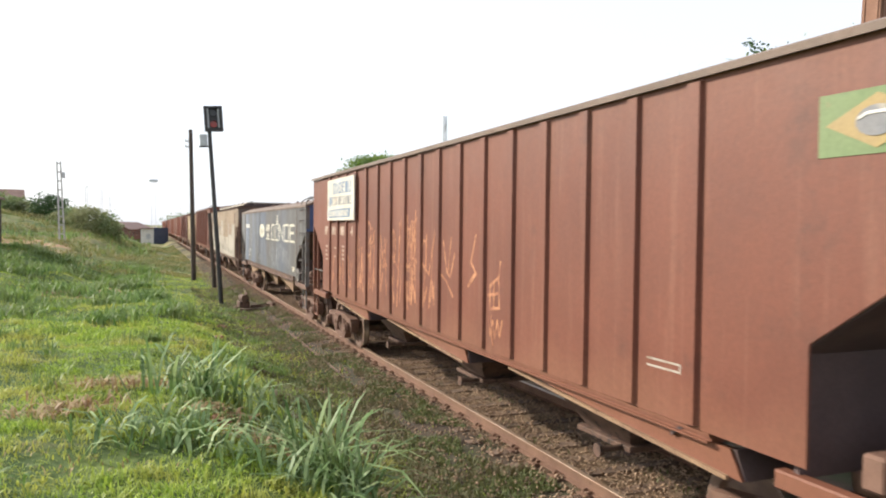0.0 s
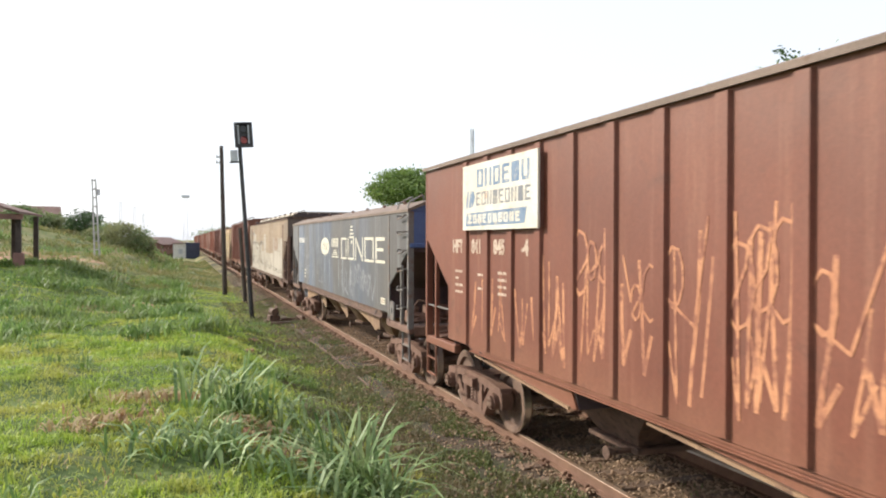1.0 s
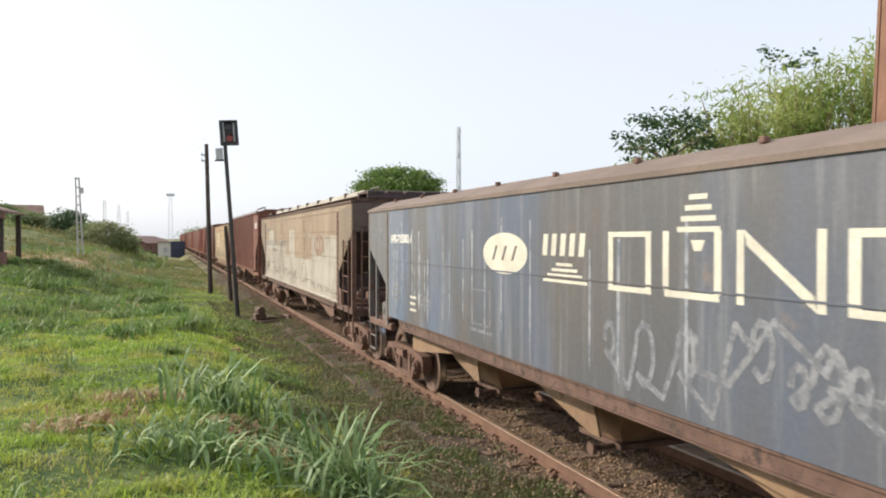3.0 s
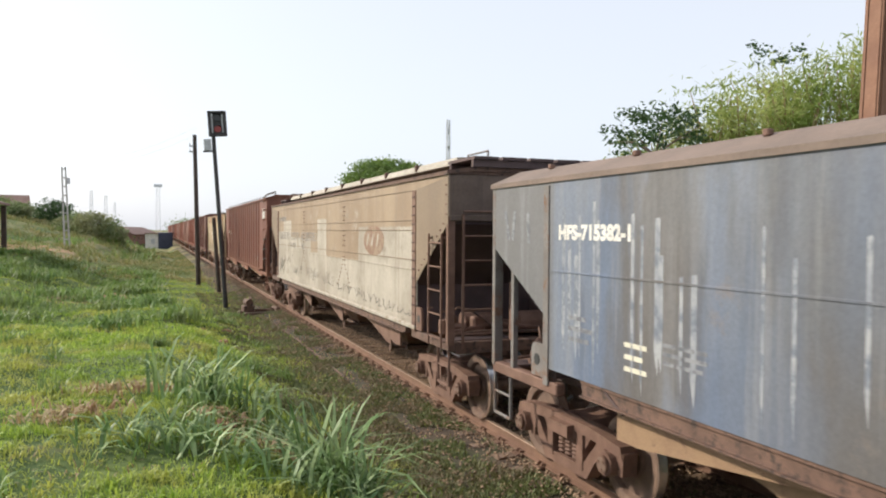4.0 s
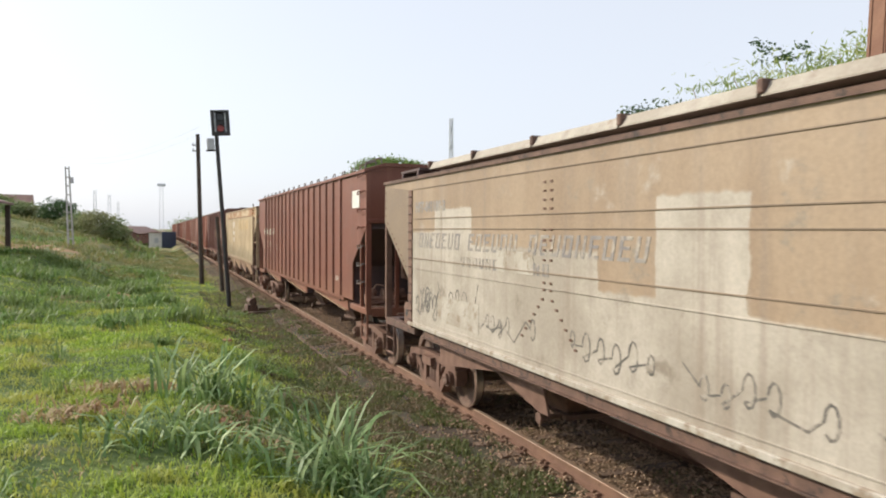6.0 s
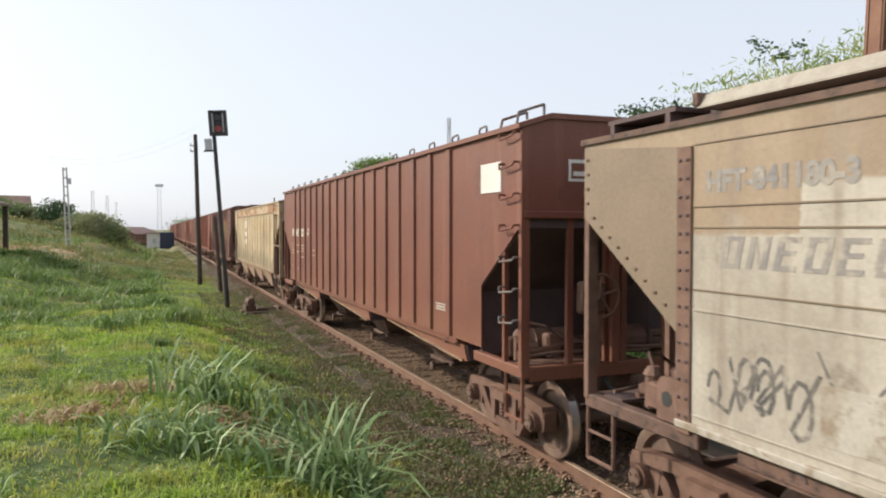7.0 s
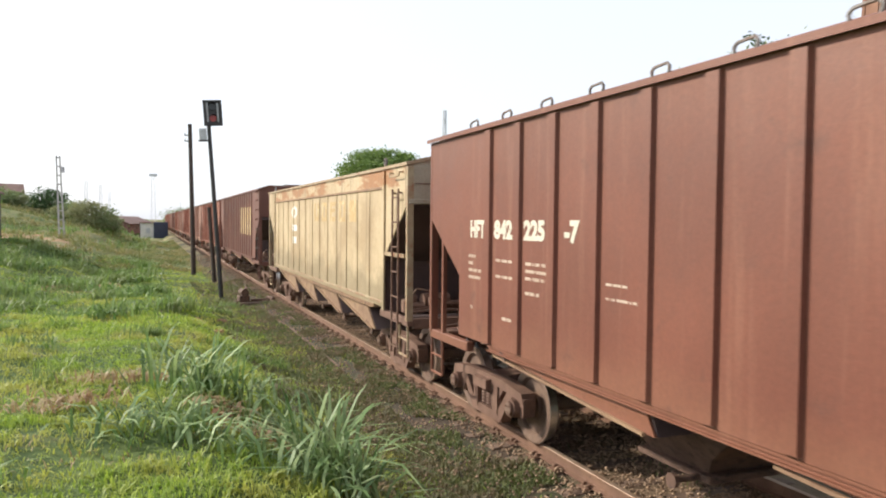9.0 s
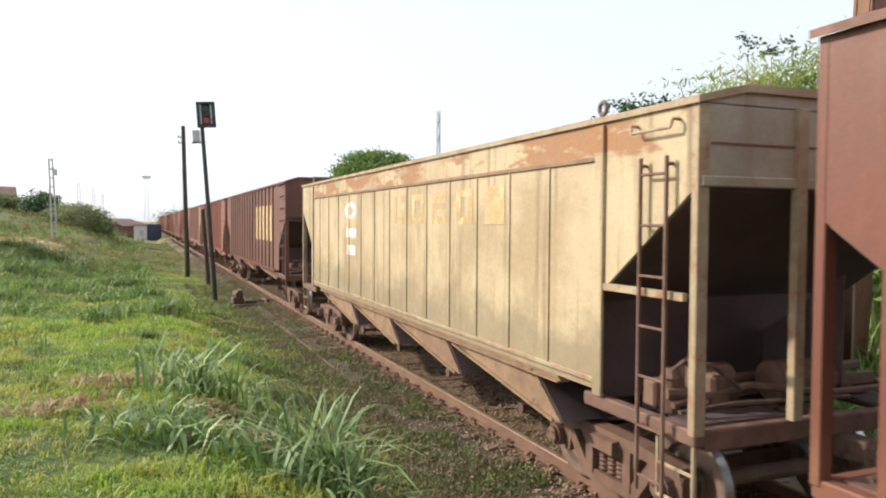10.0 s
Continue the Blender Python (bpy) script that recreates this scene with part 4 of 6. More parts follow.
def rivet_mesh(wd, mat):
    bm = bmesh.new()
    box(bm, -0.012, 0.002, -wd / 2, wd / 2, -0.012, 0.012, 0.004)
    return as_mesh(bm, "rivet", mat)


M_RIVET, M_RIVET_SMALL, M_RIVET_DARK = rivet_mesh(0.05, IRON), rivet_mesh(0.036, IRON), rivet_mesh(0.03, SHADE_STEEL)


def rivet(parent, me, y, z, proud=0.0):
    share("rivet", me, parent, pose(-HW - proud, y, z))


def rivet_column(w, y, zs):
    for z in zs:
        for dy in (-0.07, 0.07):
            rivet(w, M_RIVET, y + dy, z)
    for k in range(6):
        for s in (-1, 1):
            rivet(w, M_RIVET, y + s * (0.1 + 0.09 * k), 1.93 - 0.085 * k)


def riveted_wagon():
    """Riveted off-white and tan hopper wagon with a long roof hatch, 16 m."""
    rng = random.Random(7)
    w = empty("hopper_wagon")
    L, ze = 16.0, 3.40
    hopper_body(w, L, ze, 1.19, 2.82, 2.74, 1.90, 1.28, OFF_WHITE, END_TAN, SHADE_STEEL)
    underframe(w, L, 1.19, 1.28, GRIME, GRIME, 3)
    corner_posts(w, L, 2.84, IRON)
    for y in (0.0, L):
        s = 1 if y == 0 else -1
        for sx in (-1, 1):
            bm = bmesh.new()
            prism(bm, [(y, 2.74), (y + s * 0.06, 2.70), (y + s * 1.29, 1.86), (y + s * 1.29, 3.25), (y + s * 0.0, 3.36)], "x", sx * (HW + 0.001), sx * (HW + 0.007))
            part("tan_end_panel", bm, TAN, w, "tan painted end panel with rivets along its slant")
        for k in range(9):
            rivet(w, M_RIVET_SMALL, y + s * (0.16 + k / 8), 2.735 - 0.68 * k / 8, 0.008)
        for k in range(4):
            rivet(w, M_RIVET_SMALL, y + s * 0.06, 2.865 + 0.13 * k, 0.008)
        bm = bmesh.new()
        box(bm, -HW - 0.018, -HW, y + s * 1.3, y + s * 1.46, 1.12, 3.24, 0.004)
        stp = part("riveted_strip", bm, IRON, w, "rust-brown riveted bolster strip")
        for k in range(15):
            for dy in (1.34, 1.42):
                rivet(stp, M_RIVET_DARK, y + s * dy, 1.25 + 0.135 * k, 0.018)
    for y in (5.86, 10.29):
        rivet_column(w, y, [3.12, 3.03, 2.94, 2.85, 2.64, 2.53, 2.43, 2.33, 2.1, 2.03])
    for z in (3.25, 2.80, 2.65, 2.20, 2.05, 1.28):
        bm = bmesh.new()
        box(bm, -HW - 0.010, -HW + 0.001, 1.47, L - 1.47, z - 0.009, z + 0.003, 0.0012)
        part("seam", bm, OFF_WHITE if z < 2.2 else TAN, w)
    bm = bmesh.new()
    box(bm, -HW - 0.03, -HW + 0.01, 1.3, L - 1.3, 1.155, 1.215, 0.008)
    part("bottom_lip", bm, PALE_PATCH, w)
    roof_part(w, L, ze + 0.02, 3.50, GRIME, 1.2, 0.03)
    n = 8
    for i in range(n):
        a = 0.9 + (L - 1.8) * i / n
        b = a + (L - 1.8) / n - 0.05
        bm = bmesh.new()
        prism(bm, [(-1.07, 3.61), (-1.07, 3.625), (-1.02, 3.72), (1.02, 3.72), (1.07, 3.625), (1.07, 3.61)], "y", a, b)
        hatch = part("roof_hatch", bm, HATCH_PALE, w)
        # Coaming in darkened steel: shade beneath the lid is put into its colour.
        bm = bmesh.new()
        box(bm, -0.84, 0.84, a - 0.03, b + 0.03, 3.46, 3.612)
        part("hatch_coaming", bm, SHADE_STEEL, hatch)
        bm = bmesh.new()
        box(bm, -1.09, 1.09, b - 0.035, b + 0.035, 3.63, 3.74, 0.01)
        part("hatch_bar", bm, GRIME, hatch)
    for y, s in ((0, 1), (L, -1)):
        bm = bmesh.new()
        for yy in (y - s * 0.05, y + s * 0.75):
            box(bm, -1.2, 1.25, yy - 0.03, yy + 0.03, 3.5, 3.6)
        walkway = part("roof_walkway", bm, SHADE_STEEL, w, "dark slatted roof walkway over the end")
        for k in range(6):
            x = -1.2 + k * 0.42
            bm = bmesh.new()
            box(bm, x, x + 0.36, y - s * 0.12, y + s * 0.85, 3.60, 3.64)
            part("slat", bm, SHADE_STEEL, walkway)
    bm = bmesh.new()
    rod(bm, [(-0.9, 0.1, 3.64), (-0.9, 0.1, 3.74), (-0.9, 0.8, 3.74), (-0.9, 0.8, 3.64)], 0.014, 6)
    part("roof_handrail", bm, GREY_POST, w)
    ladder(w, 0.12, 0.62, 1.05, 2.6, IRON, 5)
    bm = bmesh.new()
    for x in (-HW + 0.2, -HW + 0.75):
        box(bm, x - 0.016, x + 0.016, -0.06, -0.03, 1.05, 2.86)
    lad = part("end_ladder", bm, IRON, w)
    for i in range(6):
        bm = bmesh.new()
        cyl(bm, (-HW + 0.2, -0.05, 1.25 + i * 0.33), (-HW + 0.75, -0.05, 1.25 + i * 0.33), 0.013, seg=6)
        part("rung", bm, IRON, lad)
    jack_plates(w, L, 1.32, IRON)
    common(w, L, rng, IRON, 1.28, 1.2)
    return w, L


def cream_wagon():
    """Cream hopper wagon with a rust-stained top band, 14.2 m."""
    rng = random.Random(9)
    w = empty("hopper_wagon")
    L, ze = 14.1, 3.50
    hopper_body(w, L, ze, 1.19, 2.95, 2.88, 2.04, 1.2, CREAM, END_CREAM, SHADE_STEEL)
    underframe(w, L, 1.19, 1.2, SILL, IRON, 4, SILL, ((2.45, 4.7), (4.9, 7.1), (7.35, 9.5), (9.75, 11.95)), 0.47, 0.4, SILL)
    corner_posts(w, L, ze, CREAM_POST, 0.57, None, 0.0)
    roof_part(w, L, ze + 0.02, 3.65, CREAM_POST, 1.1, 0.03, 0.03, END_CREAM)
    for y in (1.22, L - 1.22):
        bm = bmesh.new()
        box(bm, -HW - 0.03, -HW, y - 0.08, y + 0.05, 1.15, ze - 0.03, 0.005)
        part("bolster_rib", bm, CREAM, w)
        bm = bmesh.new()
        ring(bm, (-HW + 0.02, y, 3.62), "x", 0.055, 0.02, 12)
        part("lifting_eye", bm, GREY_POST, w)
    for i in range(13):
        y = 2.08 + i * 0.84
        bm = bmesh.new()
        box(bm, -HW - 0.014, -HW, y - 0.014, y + 0.014, 1.25, 3.17)
        part("rib", bm, CREAM, w)
    for z, m in ((3.19, SILL), (1.27, CREAM_POST)):
        bm = bmesh.new()
        box(bm, -HW - 0.022, -HW, 1.28, L - 1.28, z - 0.022, z + 0.022, 0.005)
        part("seam", bm, m, w)
    bm = bmesh.new()
    box(bm, -HW - 0.02, -HW + 0.02, 0.12, 1.16, 2.07, 2.13)
    part("slant_brace", bm, CREAM_POST, w)
    ladder(w, 0.27, 0.58, 0.55, 3.14, IRON, 7, -HW - 0.06)
    grab_iron(w, 0.2, 0.7, 3.34, CREAM_POST)
    bm = bmesh.new()
    box(bm, -0.45, 0.45, 1.0, L - 1.0, 3.62, 3.72, 0.02)
    part("roof_hatch", bm, CREAM_POST, w)
    bm = bmesh.new()
    box(bm, -HW + 0.11, HW - 0.11, -0.006, 0.0, 3.205, 3.222)
    part("end_seam", bm, IRON, w)
    common(w, L, rng, CREAM_POST, 1.66, 1.2)
    return w, L


# ---- markings ----
def bars(w, y, z, lengths, h, gap, mat, off=0.0012, name="stencil_mark"):
    """Rows of unreadable small print as plain bars; each row reaches from y towards -y."""
    for i, ln in enumerate(lengths):
        zz = z - i * (h + gap)
        cuts = (0.0, 0.46, 0.52, 1.0) if i % 2 else (0.0, 0.3, 0.37, 0.72, 0.78, 1.0)
        for a, b in zip(cuts[::2], cuts[1::2]):
            if ln > 0.02:
                bm = bmesh.new()
                side_plate(bm, rect(y - ln * b, y - ln * a, zz - h, zz), off, 0.0012)
                part(name, bm, mat, w)


def frame_shape(bm, y, z, wd, ht, t, kind, off=0.001, slant=0.0):
    """Plain hollow shapes that stand for a brand's letters."""
    a, b = y - wd, y

    def lay(pts):
        side_plate(bm, [(q - slant * (h - z), h) for q, h in pts], off, 0.0012)

    if kind == "frame":
        for r in (rect(b - t, b, z, z + ht), rect(a, a + t, z, z + ht), rect(a + t, b - t, z + ht - t * 0.6, z + ht), rect(a + t, b - t, z, z + t * 0.6)):
            lay(r)
    elif kind == "cup":
        for r in (rect(b - t, b, z + t * 0.7, z + ht), rect(a, a + t, z + t * 0.7, z + ht), rect(a + t * 0.3, b - t * 0.3, z, z + t * 0.7)):
            lay(r)
    elif kind == "posts":
        for r in (rect(b - t, b, z, z + ht), rect(a, a + t, z, z + ht)):
            lay(r)
        lay([(b - t, z + ht), (b - t - 0.02, z + ht * 0.8), (a + t, z), (a + t + 0.02, z + ht * 0.2)])
    elif kind == "comb":
        for r in (rect(b - t, b, z, z + ht), rect(a, b - t, z + ht - t * 0.7, z + ht), rect(a + 0.15 * wd, b - t, z + 0.46 * ht, z + 0.46 * ht + t * 0.6), rect(a, b - t, z, z + t * 0.7)):
            lay(r)
    elif kind == "block":
        lay(rect(a, b, z, z + ht))


def mark_sign_wagon(w, L):
    """White sign with blue shapes, stencils, orange scrawls and a green field with a rhombus."""
    y1, y0, z0, z1 = L - 1.87, L - 4.1, 2.765, 3.615
    bm = bmesh.new()
    prism(bm, rect(y0, y1, z0, z1), "x", -HW - 0.085, -HW - 0.058)
    sign = part("company_sign", bm, SIGN_WHITE, w, "peeling white sheet-metal sign with blue blocks")
    o = 0.0848
    for i in range(6):
        bm = bmesh.new()
        frame_shape(bm, y1 - 0.50 - i * 0.265, z1 - 0.31, 0.21, 0.23, 0.06, ("frame", "posts", "frame", "comb", "block", "cup")[i], o)
        part("blue_mark", bm, SIGN_BLUE, sign)
    for i in range(9):
        bm = bmesh.new()
        frame_shape(bm, y1 - 0.48 - i * 0.18, z1 - 0.54, 0.14, 0.17, 0.04, ("comb", "frame", "posts", "block")[i % 4], o)
        part("grey_mark", bm, FADED_BLUE, sign)
    bm = bmesh.new()
    side_plate(bm, [(y1 - 0.12, z1 - 0.56), (y1 - 0.17, z1 - 0.56), (y1 - 0.22, z1 - 0.34), (y1 - 0.17, z1 - 0.34)], o, 0.003)
    side_plate(bm, [(y1 - 0.22, z1 - 0.56), (y1 - 0.36, z1 - 0.55), (y1 - 0.43, z1 - 0.45), (y1 - 0.40, z1 - 0.35), (y1 - 0.28, z1 - 0.34)], o, 0.003)
    part("emblem", bm, SIGN_BLUE, sign)
    bm = bmesh.new()
    side_plate(bm, [(y1 - 0.12, z0 + 0.05), (y0 + 0.32, z0 + 0.06), (y0 + 0.26, z0 + 0.24), (y1 - 0.14, z0 + 0.22)], o, 0.003)
    part("blue_band", bm, SIGN_BLUE, sign)
    for i in range(10):
        bm = bmesh.new()
        frame_shape(bm, y1 - 0.22 - i * 0.162, z0 + 0.085, 0.115, 0.115, 0.04, ("comb", "frame", "posts")[i % 3], o + 0.003)
        part("white_mark", bm, SIGN_WHITE, sign)
    for txt, d in (("HFT", 1.25), ("841", 1.98), ("845", 2.72), ("-4", 3.52)):
        side_text(txt, L - d, 2.47, 0.24, FADED_LETTER, w, 0.95)
    bars(w, L - 1.36, 2.22, (0.3, 0.12, 0.4, 0.42), 0.035, 0.06, FADED_LETTER)
    bars(w, L - 2.2, 2.2, (0.35, 0.0, 0.4), 0.03, 0.06, FADED_LETTER)
    bars(w, L - 2.86, 2.25, (0.42, 0.44, 0.44, 0.4), 0.035, 0.05, FADED_LETTER)
    rng = random.Random(21)
    # one scrawl in each field between ribs: foot, head, strokes
    fields = ((1.34, 2.2, 2), (1.34, 2.3, 3), (1.34, 2.2, 3), (1.34, 2.55, 5), (1.38, 2.75, 4), (1.36, 2.5, 2), (1.36, 2.7, 3), (1.36, 2.9, 6), (1.4, 2.6, 3))
    for i, (z0, z1, n) in enumerate(fields):
        a, b = L - 1.8 - (i + 1) * 0.7275 + 0.09, L - 1.8 - i * 0.7275 - 0.09
        bm = bmesh.new()
        if i > 3:
            # broad looped head over the strokes
            stroke(bm, scrawl(rng, a + 0.06, b - 0.06, z0 + 0.45 * (z1 - z0), z1, 3, 0.45), rng.uniform(0.024, 0.034), 0.0004, 0.0028)
        # long upright strokes, each leaning a little, with a hooked or crossed foot
        for k in range(n):
            y2 = a + (b - a) * (k + rng.uniform(0.2, 0.8)) / n
            top, low = z0 + (z1 - z0) * rng.uniform(0.7, 1.0), z0 + rng.uniform(0.0, 0.2)
            d = rng.uniform(-0.10, 0.10)
            pts = [(y2 + d, top), (y2 + d * 0.6 + rng.uniform(-0.02, 0.02), low + (top - low) * 0.6), (y2, low + (top - low) * 0.25), (y2 - d * 0.4, low)]
            if rng.random() < 0.6:
                pts.append((y2 + rng.choice((-1, 1)) * 0.12, low + rng.uniform(0.2, 0.5)))
            stroke(bm, [(min(max(p, a), b), q) for p, q in pts], rng.uniform(0.026, 0.05), 0.0004 + 0.0004 * k, 0.0004 * k)
        part("scrawl", bm, CHALK, w, "orange spray-painted scrawl")
    # further fields: a fork, a hooked tick, and a stepped figure over short strokes
    for i, lines in ((9, (((0.16, 2.45), (0.30, 2.05), (0.42, 1.98), (0.56, 2.3)), ((0.33, 2.02), (0.44, 2.5)), ((0.1, 2.0), (0.3, 1.92), (0.52, 1.74)))),
                     (10, (((0.50, 2.55), (0.43, 2.38), (0.36, 2.22), (0.52, 2.08), (0.28, 1.92)), ((0.48, 2.5), (0.38, 2.25)), ((0.5, 2.1), (0.3, 1.95)))),
                     (11, (((0.46, 2.26), (0.42, 2.08), (0.2, 1.98), (0.18, 1.7), (0.44, 1.74), (0.42, 2.05)), ((0.14, 1.86), (0.42, 1.9)), ((0.3, 2.0), (0.3, 1.74)),
                           ((0.16, 1.62), (0.22, 1.4), (0.28, 1.58), (0.34, 1.38), (0.4, 1.6), (0.46, 1.42), (0.52, 1.6)), ((0.24, 1.62), (0.28, 1.3))))):
        bm = bmesh.new()
        top = L - 1.8 - i * 0.7275
        for k, line in enumerate(lines):
            stroke(bm, [(top - p, q) for p, q in line], 0.034 - 0.003 * k, 0.0004 + 0.0006 * k, 0.0006 * k)
        part("scrawl", bm, CHALK, w, "orange spray-painted scrawl")
    # rail along the trailing platform
    bm = bmesh.new()
    rod(bm, [(-HW + 0.03, L - 0.02, 1.62), (-HW + 0.03, L - 1.05, 1.62)], 0.014, 6)
    part("platform_rail", bm, GREY_POST, w)
    # small flag: green field, yellow rhombus, pale disc
    bm = bmesh.new()
    side_plate(bm, rect(0.27, 1.02, 3.06, 3.42), 0.004)
    flag = part("painted_flag", bm, GREEN_PAINT, w, "faded green flag with a yellow rhombus")
    bm = bmesh.new()
    side_plate(bm, [(0.32, 3.24), (0.64, 3.09), (0.97, 3.24), (0.64, 3.39)], 0.009)
    part("rhombus", bm, YELLOW_PAINT, flag)
    bm = bmesh.new()
    side_plate(bm, ellipse(0.64, 3.24, 0.13, 0.085), 0.014)
    part("disc", bm, FADED_BLUE, flag)
    bm = bmesh.new()
    side_plate(bm, [(0.53, 3.255), (0.58, 3.275), (0.70, 3.275), (0.75, 3.25), (0.75, 3.265), (0.70, 3.292), (0.58, 3.292), (0.53, 3.272)], 0.018, 0.003)
    part("band", bm, WHITE_PAINT, flag)
    bm = bmesh.new()
    for r in (rect(2.2, 2.6, 1.625, 1.64), rect(2.2, 2.6, 1.57, 1.585), rect(2.2, 2.215, 1.585, 1.625)):
        side_plate(bm, r)
    part("builder_plate", bm, PALE_PATCH, w)


def mark_grey_wagon(w, L):
    """Cream ellipse and letter-sized shapes, pale streaks and scrawls."""
    kinds, y = ("frame", "cup", "posts", "frame", "comb"), 5.72
    for i, k in enumerate(kinds):
        wd = (0.62, 0.66, 0.74, 0.80, 0.72)[i]
        bm = bmesh.new()
        frame_shape(bm, y, 2.18, wd, 0.51, (0.075, 0.075, 0.07, 0.085, 0.10)[i], k)
        y -= wd + 0.15
        part("brand_mark", bm, CREAM_LETTER, w, "large plain cream painted shape")
    bm = bmesh.new()
    for i in range(4):
        hw = 0.10 + 0.045 * i
        side_plate(bm, rect(4.54 - hw, 4.54 + hw, 2.92 - i * 0.08, 2.96 - i * 0.08))
    side_plate(bm, [(4.62, 2.62), (4.46, 2.62), (4.50, 2.54), (4.58, 2.54)])
    part("brand_emblem", bm, CREAM_LETTER, w)
    bm = bmesh.new()
    side_plate(bm, ellipse(7.89, 2.46, 0.60, 0.24))
    oval = part("oval_logo", bm, CREAM_LETTER, w, "cream oval painted logo")
    for i in range(3):
        yy = 8.22 - i * 0.26
        bm = bmesh.new()
        side_plate(bm, [(yy, 2.38), (yy - 0.06, 2.38), (yy - 0.16, 2.55), (yy - 0.10, 2.55)], 0.003, 0.0012)
        part("slanted_mark", bm, GREY_POST, oval)
    bm = bmesh.new()
    for k in range(5):
        a = 6.95 - k * 0.18
        side_plate(bm, [(a, 2.46), (a - 0.1, 2.46), (a - 0.13, 2.68), (a - 0.03, 2.68)])
    for i in range(4):
        hw = 0.16 + 0.09 * i
        side_plate(bm, rect(6.5 - hw, 6.5 + hw, 2.36 - i * 0.055, 2.39 - i * 0.055))
    part("partner_emblem", bm, CREAM_LETTER, w)
    rng = random.Random(31)
    for (a, b, z0, z1, n, m) in ((3.9, 5.7, 1.45, 2.1, 8, PALE_SCRAWL), (2.3, 3.6, 1.45, 1.95, 7, PALE_SCRAWL), (2.9, 4.6, 1.55, 2.05, 5, PALE_SCRAWL)):
        bm = bmesh.new()
        stroke(bm, scrawl(rng, a, b, z0, z1, n, 0.6), 0.055)
        part("scrawl", bm, m, w, "pale spray-painted scrawl")
    side_text("HFS-715382-1", L - 1.50, 2.565, 0.185, WHITE_PAINT, w, 1.12)
    # long runs of spilt white
    for y, lean, z0 in ((L - 0.42, 0.10, 2.53), (L - 0.50, -0.06, 2.53), (L - 0.88, 0.02, 2.50)):
        bm = bmesh.new()
        side_plate(bm, [(y - 0.03, z0), (y + 0.03, z0 + 0.02), (y + lean + 0.035, z0 + 0.32), (y + lean - 0.03, z0 + 0.34)], 0.0008 + 0.0004 * (lean < 0), 0.001)
        part("paint_run", bm, PALE_SCRAWL, w, "faded pale brush mark")
    for i in range(22):
        y = L - 1.58 - (0.0, 0.1, 0.27, 0.3, 0.52, 0.6, 1.12, 1.25, 1.42, 1.5, 1.72, 1.85, 2.5, 2.8, 3.3, 3.6, 4.0, 4.5, 5.2, 6.4, 6.9, 7.8)[i] + rng.uniform(-0.03, 0.03)
        top, low, hw = rng.uniform(2.3, 2.92), rng.uniform(1.3, 1.6), rng.uniform(0.016, 0.034) if i < 12 else rng.uniform(0.012, 0.026)
        bm = bmesh.new()
        side_plate(bm, [(y - hw * 0.4, low), (y - hw, low + 0.3), (y - hw, top - 0.02), (y - hw * 0.7, top), (y + hw, top - 0.01), (y + hw, low + 0.2)], 0.0003 + 0.00006 * i, 0.0003)
        part("paint_run", bm, WHITE_RUN, w, "white paint run down the side")
    bm = bmesh.new()
    a, b, c, d = L - 5.15, L - 5.75, 1.55, 2.0
    for r in (rect(b, a, d - 0.02, d), rect(b, a, c, c + 0.02), rect(a - 0.025, a, c, d), rect(b, b + 0.025, c, d)):
        side_plate(bm, r)
    part("painted_outline", bm, PALE_SCRAWL, w)
    bars(w, L - 3.1, 1.78, (0.5, 0.5, 0.45), 0.03, 0.04, PALE_SCRAWL, 0.0026)
    bars(w, L - 1.7, 1.85, (0.3, 0.4, 0.35), 0.04, 0.06, PALE_SCRAWL, 0.0026)
    bars(w, L - 2.6, 1.72, (0.3, 0.25, 0.3), 0.04, 0.06, CREAM_LETTER, 0.0026)
    bars(w, L - 5.1, 1.5, (0.7,), 0.04, 0.05, PALE_SCRAWL, 0.0026)
    bm = bmesh.new()
    side_plate(bm, rect(1.5, 1.84, 1.40, 1.52), 0.004, 0.01)
    pl = part("builder_plate", bm, CREAM_LETTER, w)
    bm = bmesh.new()
    for z in (1.43, 1.475):
        side_plate(bm, rect(1.53, 1.81, z, z + 0.022), 0.013, 0.003)
    part("plate_mark", bm, LOGO_RED, pl)


